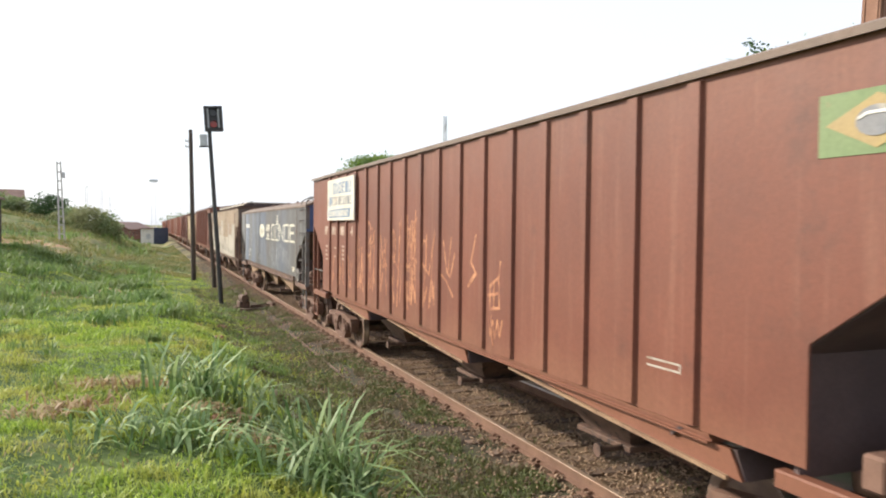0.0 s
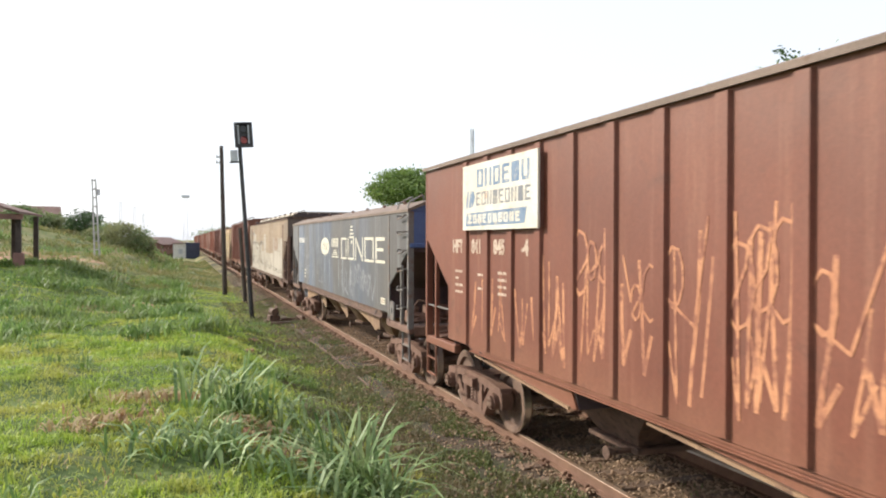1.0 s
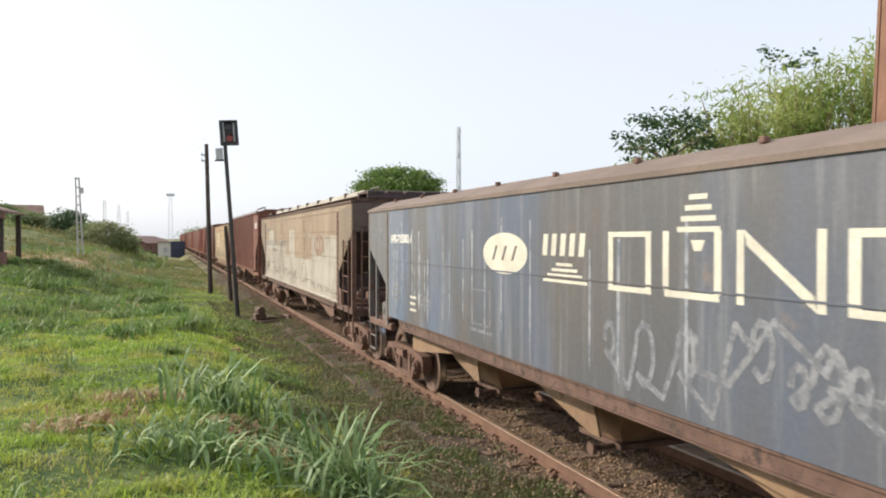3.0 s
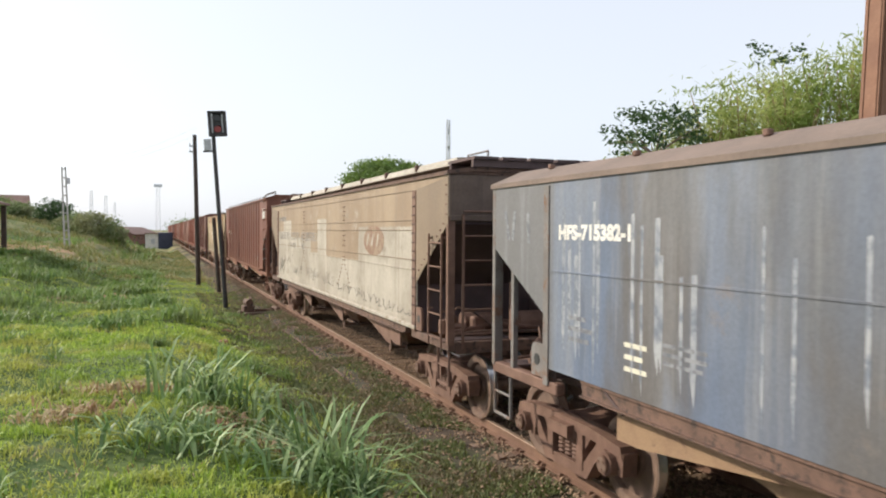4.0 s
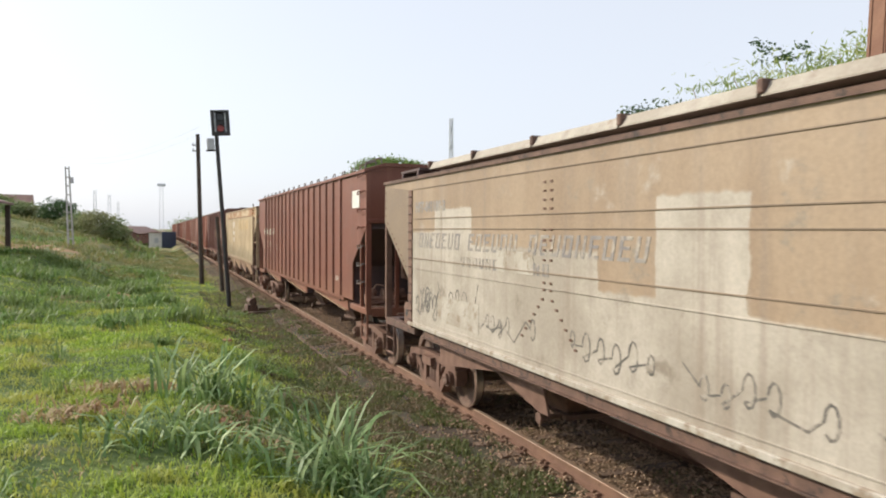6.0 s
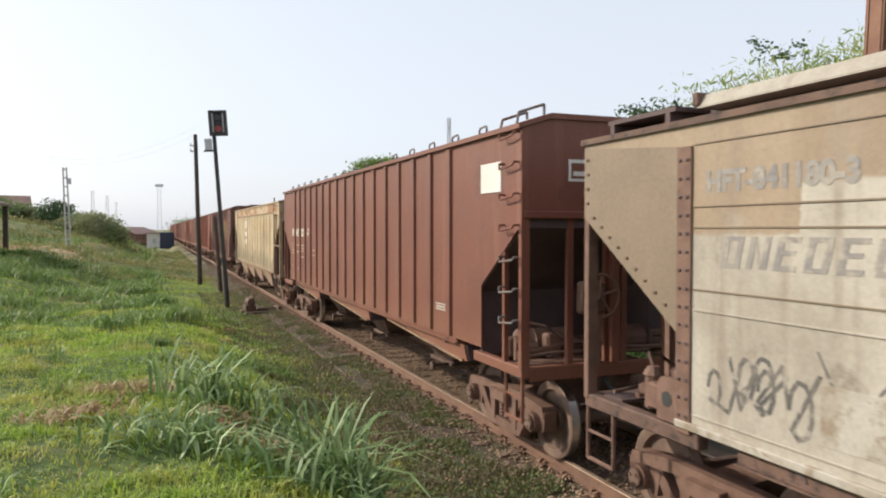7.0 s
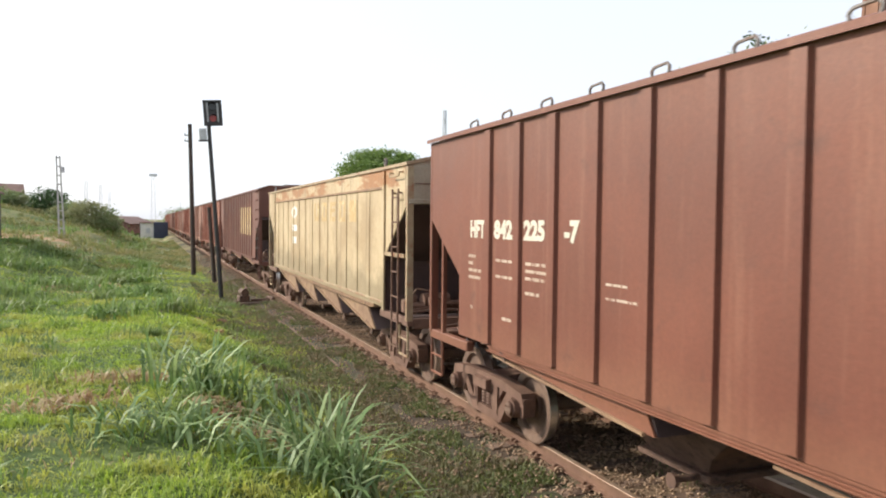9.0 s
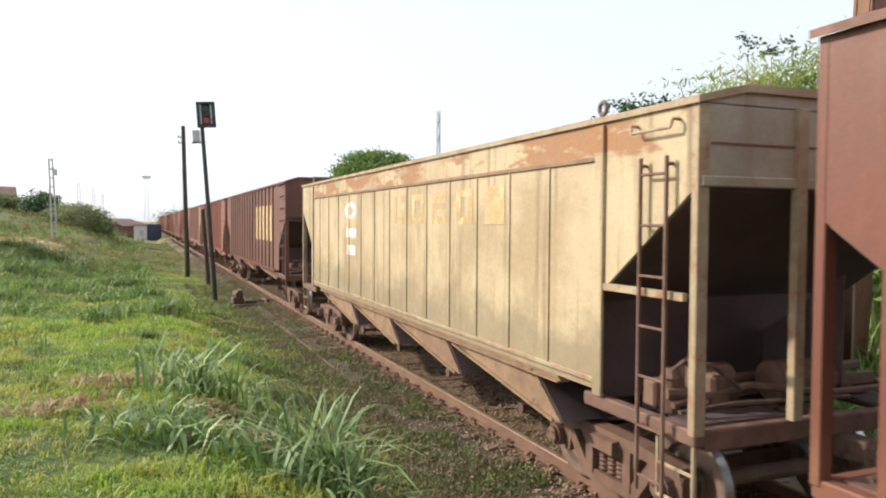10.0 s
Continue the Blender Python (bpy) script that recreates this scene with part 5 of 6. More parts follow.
def mark_riveted_wagon(w, L):
    """Rust-red oval, repainted fields, faded blue-grey shapes and black scrawls."""
    bm = bmesh.new()
    side_plate(bm, ellipse(3.63, 2.46, 0.66, 0.27), 0.001)
    oval = part("oval_logo", bm, LOGO_RED, w, "faded rust-red oval painted logo")
    for yy in (4.12, 3.80, 3.48):
        bm = bmesh.new()
        side_plate(bm, [(yy, 2.37), (yy - 0.10, 2.37), (yy - 0.21, 2.58), (yy - 0.11, 2.58)], 0.003, 0.0012)
        part("white_mark", bm, PALE_PATCH, oval)
    for (a, b, z0, z1, m) in ((L - 4.0, L - 2.6, 1.36, 1.72, PALE_PATCH), (10.6, 11.5, 2.16, 2.4, PALE_PATCH)):
        bm = bmesh.new()
        side_plate(bm, rect(a, b, z0, z1), 0.0025, 0.002)
        part("paint_patch", bm, m, w)
    for i in range(24):
        if i in (7, 14):
            continue
        bm = bmesh.new()
        frame_shape(bm, L - 1.75 - i * 0.235, 2.37, 0.175, 0.215, 0.05, ("frame", "posts", "comb", "frame", "comb", "cup")[i % 6], 0.002, 0.25)
        part("brand_mark", bm, FADED_GREY, w, "faded slanted grey painted shape")
    for i in range(12):
        bm = bmesh.new()
        frame_shape(bm, L - 3.4 - i * 0.2, 2.16, 0.13, 0.13, 0.035, ("cup", "posts", "frame")[i % 3], 0.002)
        part("slogan_mark", bm, FADED_GREY, w)
    side_text("HFT-841180-3", L - 1.6, 2.90, 0.20, FADED_GREY, w, 1.05)
    rng = random.Random(41)
    for (a, b, z0, z1, n) in ((L - 2.6, L - 1.7, 1.35, 1.9, 7), (L - 2.3, L - 1.8, 1.4, 1.8, 5), (L - 4.6, L - 3.9, 1.45, 1.75, 5), (5.2, 6.6, 1.35, 1.6, 7), (4.1, 5.0, 1.32, 1.62, 6), (3.1, 4.0, 1.32, 1.6, 6), (2.3, 3.0, 1.32, 1.55, 5),
                              (1.6, 2.2, 1.32, 1.52, 5), (6.9, 8.2, 1.4, 1.75, 7), (8.6, 9.8, 1.4, 1.8, 6), (10.6, 11.6, 1.4, 1.75, 6), (12.0, 13.4, 1.4, 2.0, 7)):
        bm = bmesh.new()
        stroke(bm, scrawl(rng, a, b, z0, z1 - 0.08, n, 0.6), 0.03 if a > L - 2.7 else 0.018, 0.0004)
        part("scrawl", bm, BLACK_SCRAWL, w, "thin black spray-painted scrawl")


def mark_plain_brown(w, L):
    """Placards, numbers and stencils on a ribbed wagon."""
    bm = bmesh.new()
    prism(bm, rect(0.50, 1.05, 3.06, 3.40), "x", -HW - 0.012, -HW)
    part("placard", bm, WHITE_PAINT, w, "blank white placard")
    bm = bmesh.new()
    for r in (rect(2.22, 2.62, 1.60, 1.62), rect(2.22, 2.62, 1.525, 1.545), rect(2.22, 2.24, 1.545, 1.60), rect(2.6, 2.62, 1.545, 1.60), rect(2.27, 2.57, 1.56, 1.585)):
        side_plate(bm, r)
    part("builder_plate", bm, PALE_PATCH, w)
    for x in (-0.95, 0.1):
        bm = bmesh.new()
        for r in (rect(x, x + 0.42, 3.36, 3.40), rect(x, x + 0.42, 3.16, 3.19), rect(x, x + 0.03, 3.19, 3.36), rect(x + 0.39, x + 0.42, 3.19, 3.36), rect(x + 0.06, x + 0.36, 3.22, 3.27)):
            prism(bm, r, "y", -0.006, 0.001)
        part("end_placard", bm, FADED_BLUE if x > 0 else WHITE_PAINT, w)
    for txt, d in (("HFT", 1.40), ("842", 2.08), ("225", 2.80), ("-7", 3.62)):
        side_text(txt, L - d, 2.46, 0.27, CREAM_LETTER, w, 0.86 if txt == "HFT" else 1.1)
    bars(w, L - 1.36, 2.24, (0.2, 0.12, 0.36, 0.34), 0.035, 0.05, FADED_LETTER)
    bars(w, L - 2.12, 2.22, (0.4, 0.0, 0.42), 0.03, 0.06, FADED_LETTER)
    bars(w, L - 2.84, 2.22, (0.42, 0.44, 0.42, 0.0, 0.3), 0.032, 0.045, FADED_LETTER)
    bars(w, L - 4.32, 2.12, (0.3, 0.0, 0.44), 0.022, 0.04, FADED_LETTER)
    bars(w, L - 2.3, 1.58, (0.3,), 0.035, 0.05, FADED_LETTER)
    bars(w, L - 1.42, 1.62, (0.07,), 0.035, 0.05, FADED_LETTER)


def mark_cream_wagon(w, L):
    for i in range(5):
        y = 6.9 - i * 0.84
        bm = bmesh.new()
        frame_shape(bm, y, 2.62, 0.5, 0.42, 0.14, ("cup", "frame", "comb", "frame", "block")[i], 0.004)
        part("brand_mark", bm, SILL_FADE, w, "faded tan shapes of an old inscription")
    bm = bmesh.new()
    side_plate(bm, ellipse(9.55, 2.86, 0.42, 0.16))
    side_plate(bm, rect(9.15, 9.85, 2.35, 2.52))
    side_plate(bm, rect(9.2, 9.8, 2.02, 2.2))
    part("white_mark", bm, WHITE_PAINT, w)
    bm = bmesh.new()
    side_plate(bm, ellipse(9.55, 2.86, 0.2, 0.08), 0.009)
    part("oval_mark", bm, CREAM, w)


def mark_striped_patch(w, L):
    """Pale sheets fixed between the ribs near the leading end."""
    for i in range(5):
        y = 2.08 + i * (L - 4.02) / 15
        bm = bmesh.new()
        side_plate(bm, rect(y + 0.09, y + (L - 4.02) / 15 - 0.09, 2.05, 3.15), 0.004)
        part("pale_panel", bm, SILL_FADE, w, "plain pale tan sheet fixed between ribs")


PALE_PATCH = surface("uneven_pale_patch_paint", (0.46, 0.42, 0.36), (0.34, 0.29, 0.23), 2.5, 0.6, spots=(0.27, 0.21, 0.15), spot_at=(0.5, 0.62))
SILL_FADE = surface("faded_tan_letter_paint", (0.52, 0.36, 0.17), (0.46, 0.31, 0.15), 2.0, 0.65, spots=(0.6, 0.48, 0.28), spot_at=(0.5, 0.6))

TRAIN = []           # wagon, its leading end's y at the clip's start


def put(w, y, label, group="hopper wagons of the train"):
    w.matrix_basis = pose(TRACK_X, y, 0)
    tagged(w, label, "hopper wagon", group)
    TRAIN.append((w, y))


w, L = ribbed_wagon(BROWN, hoops=False, L=15.52, ribs=17, tail=1.80)
mark_sign_wagon(w, L)
put(w, 17.77 - L, "rust-brown ribbed hopper wagon with a white sign and orange scrawls")
w, L = smooth_wagon()
mark_grey_wagon(w, L)
put(w, 18.74, "weathered grey-blue smooth-sided hopper wagon with cream painted shapes")
w, L = riveted_wagon()
mark_riveted_wagon(w, L)
put(w, 34.18, "riveted off-white and tan hopper wagon with a rust-red oval")
w, L = ribbed_wagon(BROWN, roof=BROWN, L=15.77, ribs=17)
mark_plain_brown(w, L)
put(w, 51.44, "rust-brown ribbed hopper wagon with a blank white placard")
w, L = cream_wagon()
mark_cream_wagon(w, L)
put(w, 68.21, "cream hopper wagon with rust stains along its top band")
w, L = ribbed_wagon(BROWN_DARK, hoops=False, wheel_end=False)
mark_striped_patch(w, L)
put(w, 84.74, "dark brown ribbed hopper wagon with a pale tan side sheet")
dark = w
w, L = ribbed_wagon(BROWN_RED, hoops=False, wheel_end=False)
put(w, 101.14, "red-brown ribbed hopper wagon with faded paint")
red = w
w, L = ribbed_wagon(BROWN_PINK, hoops=False, wheel_end=False)
put(w, 117.54, "faded pinkish brown ribbed hopper wagon")
pink = w
for i, src in enumerate((red, pink, red, dark, pink, red, red, pink)):
    put(copy_thing(src, pose(0, 0, 0)), 133.9 + i * 16.4, src["label"])

# ---- fast builders for grass, leaves and stones ----
def raw_mesh(name, verts, faces, material):
    """A mesh from arrays: verts (n, 3), faces (m, k) with the same number of corners in each face."""
    verts, faces = np.asarray(verts, dtype=np.float32), np.asarray(faces, dtype=np.int32)
    me = bpy.data.meshes.new(name)
    me.vertices.add(len(verts))
    me.vertices.foreach_set("co", verts.ravel())
    k = faces.shape[1]
    me.loops.add(faces.size)
    me.loops.foreach_set("vertex_index", faces.ravel())
    me.polygons.add(len(faces))
    me.polygons.foreach_set("loop_start", np.arange(0, faces.size, k, dtype=np.int32))
    me.update(calc_edges=True)
    me.validate()
    me.materials.append(material)
    return me


def blades(base, length, width, rng, lean=0.5, bend=0.6):
    """Grass blades: bent strips of two quads and a tip, at the base points."""
    n = len(base)
    a = rng.uniform(0, 2 * np.pi, n)
    ln = length * rng.uniform(0.55, 1.15, n)
    out = lean * rng.uniform(0.2, 1.0, n)
    d = np.stack([np.cos(a), np.sin(a), np.zeros(n)], 1)
    side = np.stack([-np.sin(a), np.cos(a), np.zeros(n)], 1) * (width * rng.uniform(0.7, 1.3, n))[:, None] / 2
    up = np.array([0, 0, 1.0])
    pts = []
    for f, wf in ((0, 0.7), (0.45, 1.0), (0.8, 0.7), (1.0, 0.05)):
        h = f * ln * (1 - bend * out * f * f)
        r = ln * out * (f ** 1.7)
        c = base + d * r[:, None] + up * h[:, None]
        pts += [c - side * wf, c + side * wf]
    v = np.stack(pts, 1).reshape(-1, 3)
    o = np.arange(n)[:, None] * 8
    f = np.concatenate([o + np.array([0, 1, 3, 2]), o + np.array([2, 3, 5, 4]), o + np.array([4, 5, 7, 6])])
    return v, f


def leaves(centres, size, rng, droop=0.0, slim=0.5):
    """Leaves: one bent rhombus each, turned at random."""
    n = len(centres)
    d = rng.normal(size=(n, 3))
    d[:, 2] = d[:, 2] * 0.7 - droop
    d /= np.linalg.norm(d, axis=1)[:, None]
    e = np.cross(d, rng.normal(size=(n, 3)))
    e /= np.linalg.norm(e, axis=1)[:, None]
    s = (size * rng.uniform(0.6, 1.3, n))[:, None]
    v = np.stack([centres - d * s / 2, centres + e * s * slim / 2, centres + d * s / 2, centres - e * s * slim / 2], 1).reshape(-1, 3)
    f = np.arange(n * 4).reshape(-1, 4)
    return v, f


def clumps(rng, n_clump, per, centre, radii, spread, top_only=0.0):
    """Leaf places gathered in clumps near the outside of an ellipsoid."""
    out = []
    for _ in range(n_clump):
        while True:
            p = rng.normal(size=3)
            p /= np.linalg.norm(p)
            if p[2] > -1 + top_only:
                break
        p *= rng.uniform(0.55, 1.0)
        c = np.array(centre) + p * np.array(radii)
        out.append(c + rng.normal(size=(per, 3)) * spread * np.array([1, 1, 0.55]))
    return np.concatenate(out)


def tree(name, x, y, height, crown_z, radii, seed, leaf, n_clump, per, size, spread, label, category="tree", trunk_r=0.25, flat=0.6, droop=0.1, limbs=7):
    rng = np.random.default_rng(seed)
    z0 = ground_z(x, y) - 0.1
    t = empty(name, pose(x, y, z0))
    bm = bmesh.new()
    top = crown_z - z0
    prev, r = Vector((0, 0, 0)), trunk_r
    for k in range(1, 5):
        p = Vector((rng.normal() * 0.12 * k, rng.normal() * 0.12 * k, top * k / 4.6))
        cyl(bm, prev, p, r, r * 0.82, 9)
        prev, r = p, r * 0.82
    for k in range(limbs):
        a = 2 * math.pi * k / limbs + rng.uniform(-0.3, 0.3)
        mid = prev + Vector((math.cos(a) * radii[0] * 0.4, math.sin(a) * radii[1] * 0.4, radii[2] * rng.uniform(0.1, 0.5)))
        end = prev + Vector((math.cos(a) * radii[0] * 0.85, math.sin(a) * radii[1] * 0.85, radii[2] * rng.uniform(0.3, 0.9)))
        cyl(bm, prev, mid, r * 0.6, r * 0.35, 6)
        cyl(bm, mid, end, r * 0.35, r * 0.1, 6)
    part("trunk", bm, BARK, t)
    pts = clumps(rng, n_clump, per, (0, 0, top), radii, spread, flat)
    v, f = leaves(pts, size, rng, droop)
    crown = new("crown", raw_mesh("crown", v, f, leaf))
    crown.parent = t
    return tagged(t, label, category)


def stuff(name, v, f, mat, label, category):
    return tagged(new(name, raw_mesh(name, v, f, mat)), label, category, kind="stuff")


# ---- the track ----
track = tagged(empty("railway_track"), "rusty broad-gauge railway track on wooden sleepers", "railway track", kind="structure")
RAIL = [(-0.065, -0.15), (-0.065, -0.135), (-0.012, -0.12), (-0.012, -0.04), (-0.034, -0.03), (-0.034, -0.006), (-0.028, 0.0), (0.028, 0.0), (0.034, -0.006), (0.034, -0.03), (0.012, -0.04), (0.012, -0.12), (0.065, -0.135), (0.065, -0.15)]
for x in (0.0, 2 * TRACK_X):
    for a, b in ((-30, 12), (12.004, 40), (40.004, 110), (110.004, 420)):
        bm = bmesh.new()
        prism(bm, [(x + p, z) for p, z in RAIL], "y", a, b)
        bm.faces.ensure_lookup_table()
        for f in bm.faces:
            if f.calc_center_median().z > -0.004:
                f.material_index = 1
        part("rail", bm, (RAIL_RUST, RAIL_TOP), track, "rust-red rail with a worn head")


def sleeper_mesh(seed):
    rng = random.Random(seed)
    bm = bmesh.new()
    box(bm, -1.29, 1.42, -0.11, 0.11, -0.31, -0.152, 0.018)
    for v in bm.verts:
        v.co += Vector((rng.uniform(-0.03, 0.03), rng.uniform(-0.012, 0.012), rng.uniform(-0.008, 0.0)))
    return as_mesh(bm, "sleeper", WOOD)


def plate_mesh():
    bm = bmesh.new()
    box(bm, -0.16, 0.16, -0.085, 0.085, -0.156, -0.138, 0.004)
    for s in (-1, 1):
        box(bm, s * 0.07 - 0.025, s * 0.07 + 0.025, -0.06, -0.02, -0.14, -0.105, 0.006)
        box(bm, s * 0.075 - 0.03, s * 0.075 + 0.03, 0.02, 0.065, -0.14, -0.10, 0.008)
    return as_mesh(bm, "tie_plate", RAIL_RUST)


SLEEPERS = [sleeper_mesh(i) for i in range(6)]
M_PLATE = plate_mesh()
srng = random.Random(4)
for i in range(245):
    y = -9.0 + i * 0.56 + srng.uniform(-0.05, 0.05)
    s = share("sleeper", SLEEPERS[i % 6], track, pose(TRACK_X + srng.uniform(-0.08, 0.06), y, srng.uniform(-0.012, 0.004), 0, 0, srng.uniform(-1.5, 1.5)))
    if i < 112:
        share("tie_plate", M_PLATE, track, pose(0.0, y, 0))

# ballast stones between and beside the rails
rng = np.random.default_rng(11)
n = 75000
px = np.concatenate([rng.uniform(0.1, 1.58, n * 3 // 5), rng.normal(-0.05, 0.2, n // 5), rng.uniform(-1.7, -0.15, n - n * 3 // 5 - n // 5)])
py = -9.0 + 70 * rng.random(n) ** 1.35
pz = np.array([ground_z(a, b) for a, b in zip(px, py)]) + rng.uniform(-0.02, 0.065, n)
keep = np.abs(px) > 0.07
px, py, pz = px[keep], py[keep], pz[keep]
n = len(px)
oct_v = np.array([(1, 0, 0), (-1, 0, 0), (0, 1, 0), (0, -1, 0), (0, 0, 1), (0, 0, -1)], float)
oct_f = np.array([(0, 2, 4), (2, 1, 4), (1, 3, 4), (3, 0, 4), (2, 0, 5), (1, 2, 5), (3, 1, 5), (0, 3, 5)])
sz = rng.uniform(0.011, 0.028, n)[:, None, None] * rng.uniform(0.6, 1.3, (n, 6, 1)) * np.array([1, 1, 0.7])
an = rng.uniform(0, 6.28, n)
rot = np.zeros((n, 3, 3))
rot[:, 0, 0], rot[:, 0, 1], rot[:, 1, 0], rot[:, 1, 1], rot[:, 2, 2] = np.cos(an), -np.sin(an), np.sin(an), np.cos(an), 1
sv = np.einsum("nij,nkj->nki", rot, oct_v[None] * sz) + np.stack([px, py, pz], 1)[:, None]
stuff("ballast", sv.reshape(-1, 3), (np.arange(n)[:, None, None] * 6 + oct_f[None]).reshape(-1, 3), BALLAST, "brown crushed stone ballast between the rails", "ballast")


# ---- grass and weeds ----
def scatter(rng, n, x0, x1, y0, y1, power, keep):
    x = rng.uniform(x0, x1, n)
    y = y0 + (y1 - y0) * rng.random(n) ** power
    k = np.array([keep(a, b) for a, b in zip(x, y)])
    x, y = x[k], y[k]
    return np.stack([x, y, [ground_z(a, b) - 0.01 for a, b in zip(x, y)]], 1)


krng = random.Random(8)


def grass_here(x, y):
    edge = -1.75 + 0.9 * noise.noise(Vector((x * 0.7, y * 0.7, 3)))
    p = smooth(edge + 0.8, edge - 0.5, x)
    bare = noise.noise(Vector((x * 0.9, y * 0.9, 9)))
    return krng.random() < (p * (1.0 if bare < 0.25 else 0.3) + 0.05)


gr = np.random.default_rng(12)


def clumped(rng, centres, per, spread):
    """Blade feet gathered round clump centres."""
    n = len(centres)
    p = np.repeat(centres, per, 0)
    p[:, :2] += rng.normal(size=(n * per, 2)) * np.repeat(spread * rng.uniform(0.5, 1.6, n), per)[:, None]
    return p


near = scatter(gr, 120000, -9.5, -0.5, 3.0, 17, 1.25, grass_here)
v, f = blades(near, 0.065, 0.011, gr, 1.0)
stuff("lawn_grass", v, f, GRASS, "short bright green grass on the bank", "grass")
behind = scatter(gr, 26000, -9.5, -0.6, -9.0, 3.0, 1.0, grass_here)
v, f = blades(behind, 0.09, 0.014, gr, 0.9)
stuff("lawn_grass", v, f, GRASS, "short bright green grass on the bank", "grass")
tufts = clumped(gr, scatter(gr, 5200, -9.5, -1.2, 3.2, 24, 1.3, lambda x, y: grass_here(x, y) and noise.noise(Vector((x * 1.3, y * 1.3, 14))) > -0.12), 14, 0.06)
v, f = blades(tufts, 0.125, 0.012, gr, 1.1, 0.7)
stuff("grass_tufts", v, f, GRASS, "ragged tufts of green grass on the bank", "grass")
low = clumped(gr, scatter(gr, 900, -9.5, -1.6, 4, 26, 1.2, lambda x, y: noise.noise(Vector((x * 0.8, y * 0.6, 31))) > 0.22), 26, 0.11)
v, f = blades(low, 0.30, 0.018, gr, 1.0, 0.75)
stuff("dark_tufts", v, f, WEED, "darker green coarse tufts among the grass", "grass")
mid = scatter(gr, 50000, -16, -0.6, 14, 48, 1.3, grass_here)
v, f = blades(mid, 0.13, 0.022, gr, 0.8)
stuff("meadow_grass", v, f, GRASS, "short green grass beside the track", "grass")
bushy = clumped(gr, scatter(gr, 3200, -22, -3.6, 17, 60, 1.2, lambda x, y: noise.noise(Vector((x * 0.35, y * 0.22, 44))) > 0.05 and y < 48 and x < -3.6 - 0.03 * (y - 17)), 24, 0.28)
v, f = blades(bushy, 0.55, 0.045, gr, 1.0, 0.75)
stuff("weed_mounds", v, f, WEED, "mounds of tall dark green weeds", "weeds")


def not_soil(x, y):
    return not (49 < y < 68 and -19 < x < -9.0)


def weeds_here(x, y):
    c = noise.noise(Vector((x * 0.28, y * 0.14, 21)))
    return not_soil(x, y) and c > 0.05 and x < -5.0 - 0.02 * y and (y > 13 or x < -7)


def hill_here(x, y):
    c = noise.noise(Vector((x * 0.22, y * 0.12, 51))) + 0.5 * noise.noise(Vector((x * 0.8, y * 0.4, 52)))
    return not_soil(x, y) and c > -0.05


hw = clumped(gr, scatter(gr, 3000, -40, -5.2, 46, 125, 1.0, hill_here), 16, 0.5)
v, f = blades(hw, 0.55, 0.075, gr, 0.9, 0.7)
stuff("hill_grass", v, f, DRY_WEED, "dry yellow-green grass and weeds on the hill", "grass")
hm = clumped(gr, scatter(gr, 700, -40, -5.2, 46, 120, 1.0, lambda x, y: not_soil(x, y) and noise.noise(Vector((x * 0.2, y * 0.12, 57))) > 0.12), 40, 0.75)
v, f = blades(hm, 0.85, 0.10, gr, 0.9, 0.7)
stuff("hill_weeds", v, f, WEED, "dark green mounds of weeds on the hill", "weeds")
sc = clumped(gr, scatter(gr, 60, -19, -9.2, 50, 67, 1.0, lambda x, y: True), 22, 0.3)
v, f = blades(sc, 0.45, 0.06, gr, 0.9, 0.7)
stuff("hill_grass", v, f, DRY_WEED, "dry yellow-green tufts on the red soil", "grass")
wd = scatter(gr, 60000, -34, -4.6, 11, 95, 1.25, weeds_here)
v, f = blades(wd, 0.34, 0.035, gr, 0.8, 0.7)
stuff("tall_weeds", v, f, WEED, "tall blue-green weeds in dense patches", "weeds")


def trackside(x, y):
    return noise.noise(Vector((x * 1.6, y * 1.0, 5))) > (-0.6 if x < -0.95 else -0.08)


verge = scatter(gr, 22000, -7.5, -1.3, 44, 115, 1.2, lambda x, y: noise.noise(Vector((x * 0.5, y * 0.25, 71))) > -0.25)
v, f = blades(verge, 0.22, 0.045, gr, 0.9)
stuff("verge_grass", v, f, DRY_WEED, "dull yellow-green grass along the far track", "grass")
tw = np.concatenate([scatter(gr, 120000, -2.7, -0.22, 3, 36, 1.3, trackside), scatter(gr, 1800, 0.15, 1.5, 3, 14, 1.2, lambda x, y: noise.noise(Vector((x * 1.5, y, 7))) > 0.28)])
v, f = blades(tw, 0.10, 0.014, gr, 1.0)
stuff("trackside_weeds", v, f, SOIL_WEED, "sparse low weeds on the dark soil", "weeds")
dr = scatter(gr, 3500, -8, -1.4, 3, 20, 1.3, lambda x, y: noise.noise(Vector((x * 0.9, y * 0.9, 9))) > 0.30)
v, f = blades(dr, 0.1, 0.010, gr, 1.3, 0.9)
stuff("dry_grass", v, f, STRAW, "flattened dry straw-coloured grass", "grass")


def tussock(x, y, n, length, spread, seed, lean=1.2):
    r = np.random.default_rng(seed)
    p = r.normal(size=(n, 2)) * spread
    base = np.stack([p[:, 0], p[:, 1], np.array([ground_z(x + a, y + b) - ground_z(x, y) for a, b in p]) - 0.02], 1)
    v, f = blades(base, length, 0.030, r, lean, 0.62)
    ob = new("grass_tussock", raw_mesh("grass_tussock", v, f, TUSSOCK))
    ob.matrix_basis = pose(x, y, ground_z(x, y))
    return tagged(ob, "tussock of long arching blue-green grass blades", "grass tussock", "tussocks on the bank", "stuff")


